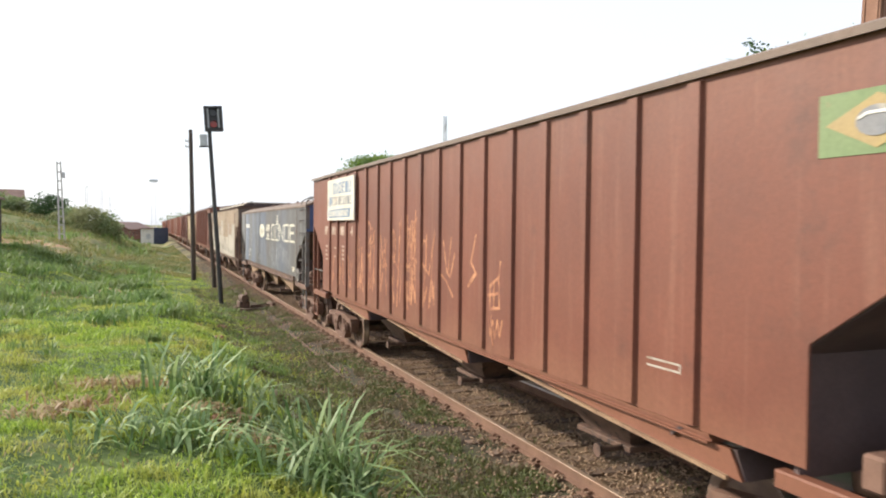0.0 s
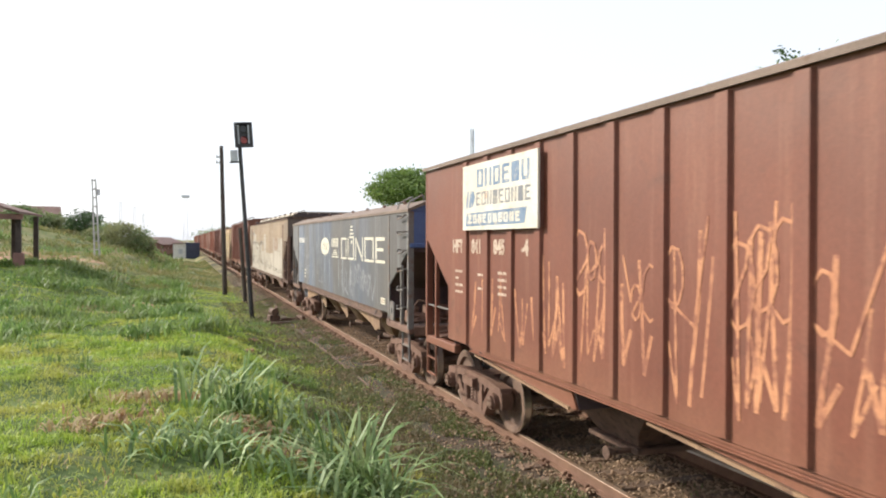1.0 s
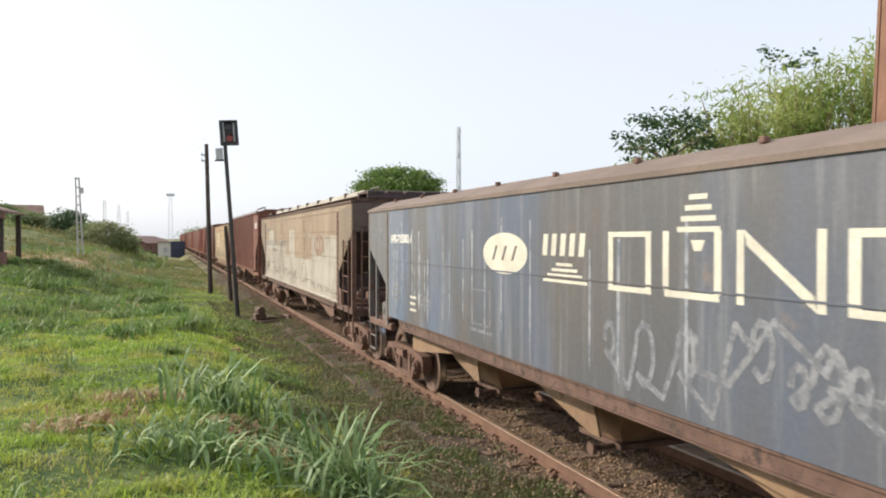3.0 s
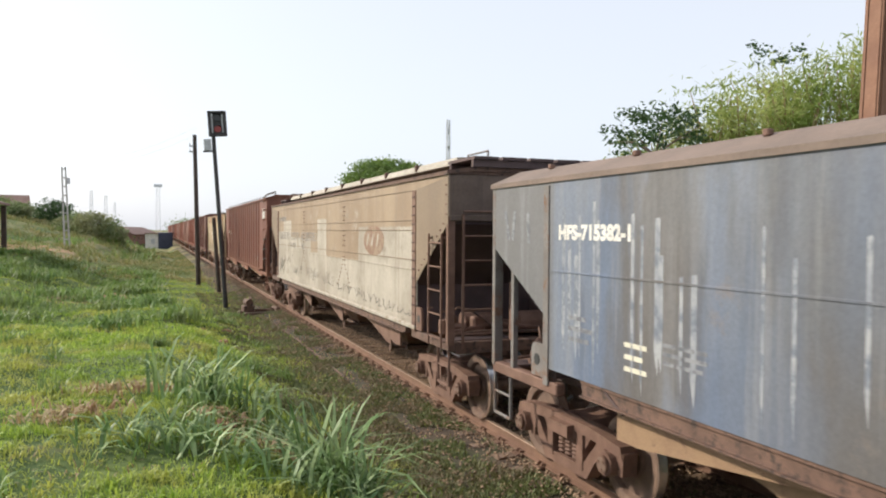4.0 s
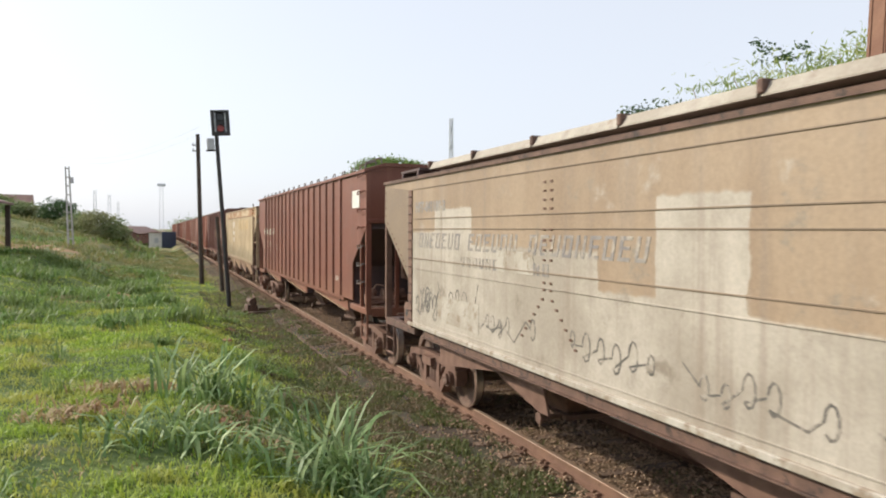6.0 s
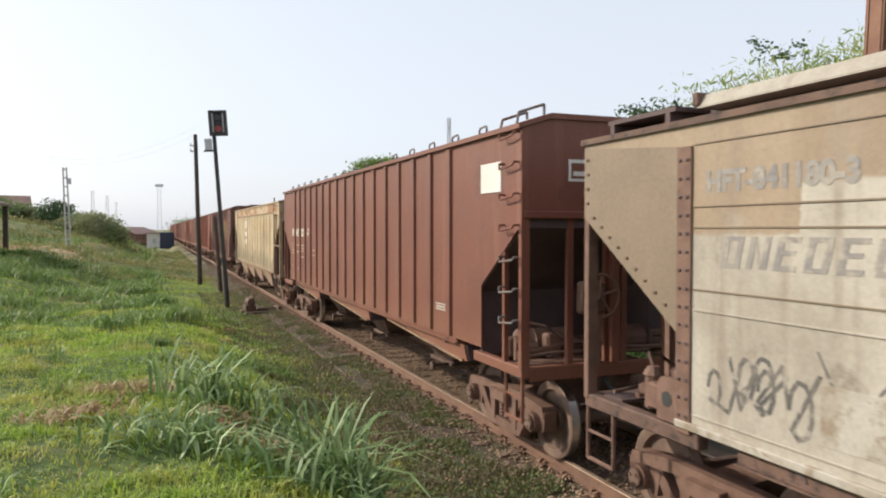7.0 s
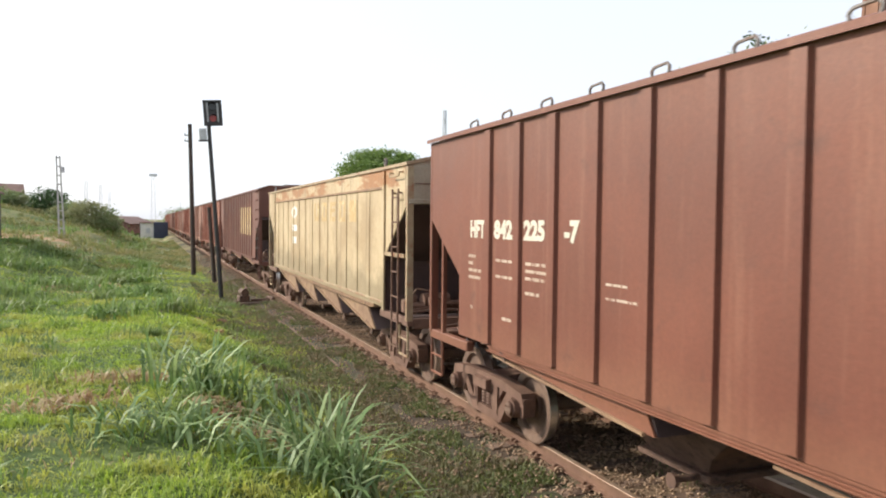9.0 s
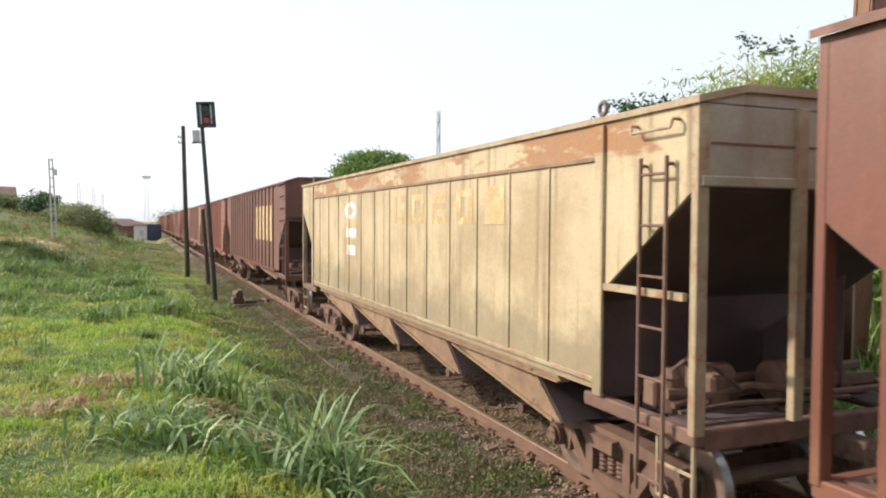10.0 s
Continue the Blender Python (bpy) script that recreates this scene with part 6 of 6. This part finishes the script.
def dry_patch(x, y, n, spread, seed):
    """Flattened dead straw on bare earth."""
    r = np.random.default_rng(seed)
    p = r.normal(size=(n, 2)) * spread * np.array([1.3, 0.8])
    base = np.stack([p[:, 0], p[:, 1], np.array([ground_z(x + a, y + b) - ground_z(x, y) for a, b in p]) + 0.055], 1)
    v, f = blades(base, 0.17, 0.02, r, 1.7, 0.55)
    ob = new("straw_patch", raw_mesh("straw_patch", v, f, STRAW))
    ob.matrix_basis = pose(x, y, ground_z(x, y))
    return tagged(ob, "flattened patch of dead straw in the grass", "straw", "straw on the bank", "stuff")


for i, (x, y, n, ln, sp) in enumerate(((-2.90, 6.25, 135, 1.0, 0.17), (-2.68, 5.85, 40, 0.6, 0.17), (-3.92, 8.35, 80, 0.85, 0.24), (-3.50, 8.25, 60, 0.6, 0.24), (-4.52, 6.6, 55, 0.42, 0.22),
                                       (-4.05, 6.45, 50, 0.45, 0.2), (-3.62, 6.1, 38, 0.4, 0.18), (-3.2, 7.3, 26, 0.45, 0.16), (-3.1, 5.6, 40, 0.5, 0.2))):
    tussock(x, y, n, ln, sp, 70 + i)
for i, (x, y, n, q) in enumerate(((-4.62, 8.8, 150, 0.2), (-3.68, 7.35, 120, 0.16), (-5.1, 7.6, 130, 0.2), (-2.45, 6.95, 80, 0.12), (-3.35, 6.7, 80, 0.14))):
    dry_patch(x, y, n, q, 170 + i)


# clods of earth on the bank
def clod(x, y, r, seed):
    rr = random.Random(seed)
    bm = bmesh.new()
    bmesh.ops.create_icosphere(bm, subdivisions=2, radius=r)
    for v in bm.verts:
        v.co = v.co * (0.8 + 0.45 * noise.noise(v.co * 6 / r * 0.3 + Vector((seed, 0, 0))))
        v.co.z *= 0.5
    ob = finish("earth_clod", bm, SOIL_RED)
    ob.matrix_basis = pose(x, y, ground_z(x, y) + r * 0.1, 0, 0, rr.uniform(0, 360))
    return tagged(ob, "crumbled lump of brown earth in the grass", "earth clod", "clods on the bank")


for i, (x, y, r) in enumerate(((-3.3, 19.4, 0.2), (-2.42, 7.0, 0.17), (-3.75, 7.25, 0.14), (-2.9, 17.5, 0.13), (-2.6, 20.2, 0.16), (-2.2, 6.9, 0.1), (-1.9, 21.0, 0.15))):
    clod(x, y, r, i)


# ---- signal and poles ----
def signal():
    x, y = -1.90, 28.5
    z0 = ground_z(x, y) - 0.05
    s = empty("railway_signal", pose(x, y, z0, 0.6, -4.0, 0))
    H = 6.16 - z0
    bm = bmesh.new()
    cyl(bm, (0, 0, 0), (0, 0, H + 0.25), 0.085, 0.07, 14)
    cyl(bm, (0, 0, 0), (0, 0, 0.1), 0.16, 0.14, 12)
    part("post", bm, SIGNAL_BLACK, s, smooth=False)
    bm = bmesh.new()
    a, b, c, d = -0.17, 0.48, H - 0.12, H + 0.80
    for r in ((a, b, d - 0.07, d), (a, b, c, c + 0.10), (a, a + 0.11, c + 0.10, d - 0.07), (b - 0.11, b, c + 0.10, d - 0.07)):
        box(bm, r[0], r[1], -0.2, -0.1, r[2], r[3], 0.008)
    box(bm, a + 0.02, b - 0.02, -0.1, 0.12, c + 0.02, d - 0.02, 0.01)
    head = part("signal_head", bm, SIGNAL_BLACK, s)
    bm = bmesh.new()
    for q in (a + 0.115, b - 0.175):
        box(bm, q, q + 0.055, -0.16, -0.12, c + 0.14, d - 0.1)
    part("pale_edge", bm, GREY_PAINT, head)
    for z, m, nm in ((H + 0.56, DARK_LENS, "upper_lens"), (H + 0.15, RED_LENS, "red_lens")):
        bm = bmesh.new()
        cyl(bm, (0.155, -0.17, z), (0.155, -0.1, z), 0.125, seg=20)
        part(nm, bm, m, head, "dim red signal lens" if m is RED_LENS else "")
        bm = bmesh.new()
        for k in range(9):
            t = math.pi * (k / 8) 
            p = Vector((0.155 + 0.14 * math.cos(t), -0.1, z + 0.14 * math.sin(t)))
            q = Vector((0.155 + 0.14 * math.cos(t + math.pi / 8), -0.1, z + 0.14 * math.sin(t + math.pi / 8)))
            if k < 8:
                vs = [bm.verts.new(o) for o in (p, q, q + Vector((0, -0.2, -0.01)), p + Vector((0, -0.2, -0.01)))]
                bm.faces.new(vs)
        bmesh.ops.solidify(bm, geom=bm.faces[:], thickness=0.008)
        part("hood", bm, SIGNAL_BLACK, head)
    bm = bmesh.new()
    box(bm, -0.36, -0.1, -0.12, 0.1, H - 0.62, H - 0.2, 0.015)
    bx = part("relay_box", bm, GREY_PAINT, s, "pale grey metal relay box")
    bm = bmesh.new()
    box(bm, -0.4, 0.05, -0.13, 0.11, H - 0.66, H - 0.62)
    part("bracket", bm, SIGNAL_BLACK, bx)
    return tagged(s, "leaning black railway signal with a dim red lens", "railway signal")


signal()


def pole(name, x, y, h, r0, r1, mat, lean_x, label, category, arm=None):
    z0 = ground_z(x, y) - 0.1
    p = empty(name, pose(x, y, z0, 0, lean_x, 0))
    bm = bmesh.new()
    cyl(bm, (0, 0, 0), (0, 0, h), r0, r1, 12)
    part("shaft", bm, mat, p)
    if arm:
        for z, ln in arm:
            bm = bmesh.new()
            box(bm, -ln, 0.12, -0.04, 0.04, z - 0.04, z + 0.04, 0.006)
            cyl(bm, (-ln + 0.05, 0, z + 0.03), (-ln + 0.05, 0, z + 0.16), 0.035, 0.02, 8)
            part("insulator_arm", bm, GREY_PAINT, p)
    return tagged(p, label, category)


pole("timber_pole", -2.17, 42.0, 8.2, 0.13, 0.10, TIMBER, -1.3, "tall dark timber line pole beside the track", "pole", [(7.6, 0.3), (7.3, 0.3)])
pole("timber_post", -1.52, 36.5, 3.65, 0.10, 0.085, TIMBER, -4.0, "short dark timber post behind the signal", "post")


def concrete_pole(x, y, h):
    """An H-shaped concrete pole: two legs with rungs."""
    z0 = ground_z(x, y) - 0.1
    p = empty("concrete_pole", pose(x, y, z0, 0, -2.0, 8))
    for s in (-1, 1):
        bm = bmesh.new()
        prism(bm, [(s * 0.19 - 0.07, 0), (s * 0.19 + 0.07, 0), (s * 0.13 + 0.055, h), (s * 0.13 - 0.055, h)], "y", -0.1, 0.1)
        part("leg", bm, CONCRETE, p)
    for k in range(9):
        z = 0.8 + k * (h - 1.0) / 8
        bm = bmesh.new()
        box(bm, -0.15, 0.15, -0.05, 0.05, z, z + 0.10)
        part("cross_tie", bm, CONCRETE, p)
    bm = bmesh.new()
    cyl(bm, (0.3, 0, h - 1.4), (0.3, 0, h - 0.9), 0.16, seg=10)
    part("transformer", bm, GREY_PAINT, p)
    return tagged(p, "pale two-legged concrete power pole on the hillside", "power pole", "distant poles")


concrete_pole(-11.25, 70.0, 7.95 - ground_z(-11.25, 70.0))


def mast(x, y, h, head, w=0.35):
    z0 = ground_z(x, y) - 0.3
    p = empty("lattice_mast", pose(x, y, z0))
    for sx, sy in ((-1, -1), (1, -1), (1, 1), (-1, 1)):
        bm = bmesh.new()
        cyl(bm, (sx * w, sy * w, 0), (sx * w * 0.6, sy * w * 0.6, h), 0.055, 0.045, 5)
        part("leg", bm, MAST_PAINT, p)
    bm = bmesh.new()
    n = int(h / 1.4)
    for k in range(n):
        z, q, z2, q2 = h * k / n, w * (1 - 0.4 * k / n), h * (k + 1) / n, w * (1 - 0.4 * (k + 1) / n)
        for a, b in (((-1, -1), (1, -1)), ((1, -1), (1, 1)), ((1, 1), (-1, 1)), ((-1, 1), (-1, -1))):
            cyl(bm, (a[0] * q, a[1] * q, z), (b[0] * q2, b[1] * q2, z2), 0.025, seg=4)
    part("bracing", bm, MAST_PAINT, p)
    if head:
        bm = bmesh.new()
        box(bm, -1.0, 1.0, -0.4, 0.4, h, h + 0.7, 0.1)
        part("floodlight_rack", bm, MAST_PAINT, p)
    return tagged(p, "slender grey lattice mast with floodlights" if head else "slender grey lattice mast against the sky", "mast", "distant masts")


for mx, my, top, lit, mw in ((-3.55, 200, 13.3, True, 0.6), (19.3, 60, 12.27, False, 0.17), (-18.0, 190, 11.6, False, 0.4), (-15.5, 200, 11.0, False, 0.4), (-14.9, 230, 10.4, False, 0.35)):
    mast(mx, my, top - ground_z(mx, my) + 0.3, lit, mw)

# power lines over the hill
bm = bmesh.new()
for dz, dx in ((0, 0), (0.35, 0.5)):
    pts = []
    for a, b in (((-70, 52, 11.5), (-10.3, 60, 7.4)), ((-10.3, 60, 7.4), (-2.4, 39.3, 7.4))):
        for k in range(9):
            t = k / 8
            pts.append((a[0] + (b[0] - a[0]) * t, a[1] + (b[1] - a[1]) * t, a[2] + (b[2] - a[2]) * t - 1.2 * t * (1 - t) * 2 + dz))
    rod(bm, pts, 0.004, 4)
tagged(finish("power_line", bm, GREY_PAINT), "thin sagging power lines between the poles", "power line")


# ---- switch stand ----
def switch_stand(x, y):
    z0 = ground_z(x, y)
    s = empty("switch_stand", pose(x, y, z0, 0, 0, 8))
    for k in (-0.35, 0.35):
        bm = bmesh.new()
        box(bm, -0.6, 1.0, k - 0.12, k + 0.12, -0.06, 0.08, 0.015)
        part("timber", bm, WOOD, s)
    bm = bmesh.new()
    box(bm, -0.55, -0.18, -0.2, 0.2, 0.08, 0.30, 0.03)
    cyl(bm, (-0.37, -0.26, 0.40), (-0.37, 0.26, 0.40), 0.13, 0.11, 14)
    box(bm, -0.10, 0.55, -0.05, 0.05, 0.08, 0.16, 0.01)
    box(bm, 0.55, 0.68, -0.3, 0.3, 0.08, 0.22, 0.02)
    part("housing", bm, GRIME, s)
    bm = bmesh.new()
    rod(bm, [(-0.3, 0, 0.4), (-0.35, -0.25, 0.62), (-0.4, -0.55, 0.55)], 0.03, 6)
    part("lever", bm, IRON, s)
    bm = bmesh.new()
    rod(bm, [(0, 0, 0.1), (1.1, 0, 0.02)], 0.025, 6)
    part("switch_rod", bm, IRON, s)
    return tagged(s, "rusty points lever on two timbers beside the rail", "switch stand")


switch_stand(-1.0, 26.4)


def point_rodding():
    """Two old rusty bars that run along the cess from the points lever."""
    t = empty("point_rodding", pose(0, 0, 0))
    for pts in (((-1.02, 25.6), (-0.98, 23.8), (-0.88, 19.3), (-0.9, 14.2)), ((-0.45, 25.9), (-0.50, 24.2), (-0.60, 19.8))):
        bm = bmesh.new()
        rod(bm, [(x, y, ground_z(x, y) + 0.012) for x, y in pts], 0.02, 6)
        part("bar", bm, GRIME, t)
    return tagged(t, "two rusty point-rodding bars lying beside the track", "point rodding")


point_rodding()

# ---- the column beyond the train ----
def column():
    x, y = 6.18, 8.65
    z0 = ground_z(x, y) - 0.1
    c = empty("steel_column", pose(x, y, z0, 0, 3.2, 0))
    bm = bmesh.new()
    prism(bm, [(0.0, 0.0), (0.42, 0.0), (0.42, 0.34), (0.0, 0.34)], "z", 0, 9.5)
    part("shaft", bm, RUST_POST, c)
    bm = bmesh.new()
    for a in (0.03, 0.27):
        box(bm, -0.015, 0.0, a, a + 0.04, 0.2, 9.4, 0.004)
    box(bm, 0.05, 0.12, -0.02, 0.0, 0.2, 9.4, 0.004)
    part("flange", bm, RUST_POST, c)
    return tagged(c, "tall rust-brown steel column behind the train", "column")


column()

# ---- trees and bushes ----
tree("broad_tree", 20.0, 80, 12, 8.15, (4.7, 4.7, 2.3), 3, TREE_LEAF, 330, 60, 0.34, 0.5, "broad umbrella-crowned green tree behind the train", trunk_r=0.4, flat=0.35)
tree("leafy_tree", 12.6, 22.5, 8, 6.1, (2.1, 1.9, 1.15), 5, DARK_LEAF, 58, 26, 0.2, 0.2, "thin-crowned dark green tree with gaps", trunk_r=0.14, flat=0.4)
tree("leafy_tree", 19.6, 24.0, 11, 9.7, (1.3, 1.0, 1.0), 6, DARK_LEAF, 9, 18, 0.24, 0.2, "tall dark sprigs of a tree above the bamboo", trunk_r=0.14, flat=0.8)


def bamboo(x, y, n, h, spread, seed):
    r = np.random.default_rng(seed)
    z0 = ground_z(x, y) - 0.1
    t = empty("bamboo_clump", pose(x, y, z0))
    bm = bmesh.new()
    tops = []
    for _ in range(n):
        a, q = r.uniform(0, 6.28), abs(r.normal()) * spread * 0.6
        b = Vector((q * math.cos(a), q * math.sin(a), 0))
        hh = h * r.uniform(0.7, 1.0)
        lean = Vector((b.x * 0.5 + r.normal() * 0.5, b.y * 0.5 + r.normal() * 0.5, 0))
        m = b + lean * 0.5 + Vector((0, 0, hh * 0.6))
        e = b + lean * 1.3 + Vector((0, 0, hh * 0.93))
        cyl(bm, b, m, 0.06, 0.05, 5)
        cyl(bm, m, e, 0.05, 0.015, 5)
        if r.random() < 0.5:
            br = m + Vector((r.normal() * 0.7, r.normal() * 0.7, hh * 0.18))
            cyl(bm, m - Vector((0, 0, hh * 0.08)), br, 0.025, 0.01, 4)
        tops += [(m, e), (m + (e - m) * 0.4, e)]
    part("cane_stand", bm, CANE, t)
    pts = []
    for m, e in tops:
        for f in r.uniform(0.35, 1.08, 5):
            c = np.array(m + (e - m) * f)
            pts.append(c + r.normal(size=(30, 3)) * np.array([0.40, 0.40, 0.34]))
    v, f = leaves(np.concatenate(pts)[::4 if seed == 1 else 3], 0.34, r, 0.9, 0.2)
    lv = new("foliage", raw_mesh("foliage", v, f, BAMBOO_LEAF))
    lv.parent = t
    return tagged(t, "tall clump of bamboo with bright drooping leaves", "bamboo", "bamboo behind the train")


for x, y, h, sd in ((16.2, 22.5, 7.7, 1), (18.6, 22.0, 9.0, 2), (20.8, 21.0, 9.9, 3), (22.6, 19.8, 10.0, 4), (20.5, 24.5, 9.6, 5), (14.4, 23.2, 6.5, 6)):
    bamboo(x, y, 26, h, 0.9, sd)
tree("green_shrub", 22.5, 17.2, 7, 6.4, (2.6, 2.0, 2.2), 15, TREE_LEAF, 90, 40, 0.24, 0.4, "dense green shrub under the bamboo", "shrub", trunk_r=0.12, flat=0.3)

# undergrowth along the far side of the track
ur = np.random.default_rng(33)
ub = scatter(ur, 26000, 3.6, 16, 2, 34, 1.0, lambda x, y: noise.noise(Vector((x * 0.4, y * 0.4, 2))) > -0.15)
v, f = blades(ub, 0.9, 0.05, ur, 0.7, 0.8)
stuff("undergrowth", v, f, WEED, "tall green undergrowth on the far side of the track", "undergrowth")
for x, y, r, sd in ((7.2, 6.0, 1.6, 51), (8.6, 9.5, 1.9, 52), (7.6, 13.0, 1.7, 53), (9.5, 3.4, 1.8, 54), (8.2, 17.5, 2.0, 55)):
    tree("green_shrub", x, y, 3, ground_z(x, y) + 1.5, (r, r, 1.3), sd, TREE_LEAF, 70, 40, 0.2, 0.3, "dense green shrub beyond the track", "shrub", trunk_r=0.08, flat=0.1)

# ---- the hill with its houses ----
for x, y, r, h, sd, lf in ((-16.6, 108, 2.7, 1.7, 61, DARK_LEAF), (-10.6, 92, 2.6, 1.7, 62, HILL_LEAF), (-9.2, 97, 1.5, 1.2, 63, HILL_LEAF), (-20.5, 104, 2.2, 1.0, 64, HILL_LEAF), (-24.5, 112, 2.4, 1.2, 65, HILL_LEAF), (-13.4, 100, 1.9, 1.2, 66, HILL_LEAF),
                          (-31, 115, 2.6, 1.8, 67, HILL_LEAF)):
    tree("hill_bush", x, y, 3, ground_z(x, y) + h * 0.85, (r, r, h), sd, lf, 90, 36, 0.34, 0.4, "rounded dark green bush on the hill", "bush", trunk_r=0.1, flat=0.25)
hr = np.random.default_rng(34)
for x0, x1, y0, y1, h, nn, sd in ((3, 22, 330, 380, 5.6, 90, 1), (-60, -22, 230, 270, 3.6, 120, 2)):
    pts = []
    for _ in range(nn):
        x, y = hr.uniform(x0, x1), hr.uniform(y0, y1)
        pts.append(np.array([x, y, ground_z(x, y)]) + hr.normal(size=(70, 3)) * np.array([1.8, 1.8, h * 0.28]) + np.array([0, 0, h * hr.uniform(0.25, 0.8)]))
    v, f = leaves(np.concatenate(pts), 0.9, hr)
    stuff("far_trees", v, f, HILL_LEAF, "hazy green belt of far trees", "trees")


def house(x, y, wd, dp, h, rz, wall, label, windows=2):
    z0 = ground_z(x, y) - 0.2
    t = empty("house", pose(x, y, z0, 0, 0, rz))
    bm = bmesh.new()
    box(bm, -wd / 2, wd / 2, -dp / 2, dp / 2, 0, h)
    prism(bm, [(-dp / 2, h), (dp / 2, h), (0, h + dp * 0.2)], "x", -wd / 2, wd / 2)
    part("wall", bm, wall, t)
    bm = bmesh.new()
    for s in (-1, 1):
        prism(bm, [(s * (dp / 2 + 0.4), h - 0.16), (s * (dp / 2 + 0.4), h - 0.06), (0, h + dp * 0.2 + 0.12), (0, h + dp * 0.2 + 0.02)], "x", -wd / 2 - 0.4, wd / 2 + 0.4)
    part("roof", bm, ROOF_TILE, t)
    for k in range(windows):
        bm = bmesh.new()
        a = -wd / 2 + wd * (k + 0.5) / windows
        box(bm, a - 0.5, a + 0.5, -dp / 2 - 0.03, -dp / 2 + 0.02, h * 0.4, h * 0.78, 0.01)
        win = part("window", bm, WALL, t)
        bm = bmesh.new()
        box(bm, a - 0.42, a + 0.42, -dp / 2 - 0.04, -dp / 2 - 0.031, h * 0.43, h * 0.75)
        part("pane", bm, DARK_LENS, win)
    return tagged(t, label, "house", "houses on the hill")


house(-27, 128, 9, 6, 2.0, 10, WALL, "low pale plastered house with a brown roof")
house(-38, 132, 10, 7, 2.0, -5, WALL, "low pale plastered house with a brown roof")
house(-9.6, 180, 34, 7, 2.2, 82, BRICKWALL, "long low red-brick house with a brown roof", 8)


def shed():
    """Open shed with brick-footed posts and a low brown roof."""
    x, y = -15.5, 45.0
    t = empty("open_shed", pose(x, y, 0, 0, 0, 0))
    for k in range(4):
        px, py = (2.9, 0.0) if k == 0 else (2.9 - 1.15 * k, -0.3 * k)
        z = ground_z(x + px, y + py) - 0.1
        bm = bmesh.new()
        box(bm, px - 0.13, px + 0.13, py - 0.13, py + 0.13, z, 4.0, 0.01)
        p = part("post", bm, TIMBER, t)
        bm = bmesh.new()
        box(bm, px - 0.24, px + 0.24, py - 0.24, py + 0.24, z, z + 0.95, 0.02)
        part("footing", bm, BRICKWALL, p)
    for k in range(4):
        px, py = 2.9 - 1.15 * k, 5.0
        z = ground_z(x + px, y + py) - 0.1
        bm = bmesh.new()
        box(bm, px - 0.13, px + 0.13, py - 0.13, py + 0.13, z, 4.0, 0.01)
        part("post", bm, TIMBER, t)
    bm = bmesh.new()
    prism(bm, [(3.1, 4.0), (3.1, 4.12), (-3.0, 6.1), (-9.5, 4.12), (-9.5, 4.0), (-3.0, 5.95)], "y", -0.9, 5.8)
    part("roof", bm, ROOF_TILE, t)
    bm = bmesh.new()
    box(bm, -9.0, 3.2, -0.5, -0.35, 3.7, 3.98)
    part("beam", bm, BRICKWALL, t)
    return tagged(t, "open shed with dark posts on brick footings and a brown roof", "shed")


shed()


def hut(x, y):
    """Small white-fronted blue shelter beside the far track."""
    z0 = ground_z(x, y) - 0.1
    t = empty("trackside_hut", pose(x, y, z0, 0, 0, 0))
    bm = bmesh.new()
    box(bm, -2.25, 0.0, -2, 2, 0, 2.8)
    part("white_wall", bm, WHITE_PAINT, t)
    bm = bmesh.new()
    box(bm, 0.004, 2.5, -2.2, 2.6, 0, 3.0, 0.02)
    part("blue_body", bm, NAVY, t)
    bm = bmesh.new()
    box(bm, -2.5, 0.0, -2.3, 2.3, 2.8, 2.92)
    part("roof", bm, ROOF_TILE, t)
    bm = bmesh.new()
    box(bm, -1.3, -0.6, -2.03, -1.99, 0.9, 1.8)
    part("window", bm, GREY_PAINT, t)
    return tagged(t, "small white hut against a dark blue shelter", "hut")


hut(-3.73, 150)

# bare red soil showing on the hillside
def soil_patch(x0, x1, y0, y1):
    verts, faces, n, m = [], [], 26, 10
    for j in range(m + 1):
        for i in range(n + 1):
            u, v = i / n, j / m
            x = x0 + (x1 - x0) * u
            y = y0 + (y1 - y0) * v + 1.2 * noise.noise(Vector((u * 6, v * 2, 1)))
            e = min(u, 1 - u, v, 1 - v) * 8
            verts.append((x, y, ground_z(x, y) + 0.06 * min(e, 1) - 0.05 * (1 - min(e, 1)) + 0.05 * noise.noise(Vector((x * 2, y * 2, 0)))))
    for j in range(m):
        for i in range(n):
            a = j * (n + 1) + i
            faces.append((a, a + 1, a + n + 2, a + n + 1))
    me = bpy.data.meshes.new("bare_soil")
    me.from_pydata(verts, [], faces)
    me.materials.append(SOIL_RED)
    return tagged(new("bare_soil", me), "bare reddish soil on the hillside", "soil", kind="structure")


soil_patch(-8.2, -4.9, 28.5, 32.0)


# ---- what moves ----
def motions():
    def gone(t):
        return float(np.interp(t, [a for a, _ in GONE], [b for _, b in GONE]))
    roll = [(k * 2 / 30, gone(k * 2 / 30) / 0.424) for k in range(151)]
    for i, (w, y) in enumerate(TRAIN):
        walk(w, [(t, pose(TRACK_X, y - d, 0)) for t, d in GONE])
        turn = 37.0 * i
        for ob in w.children_recursive:
            if ob.name.startswith("wheelset"):
                a = ob.location.y
                walk(ob, [(t, pose(0, a, 0.424, turn + math.degrees(r), 0, 0)) for t, r in roll])


motions()
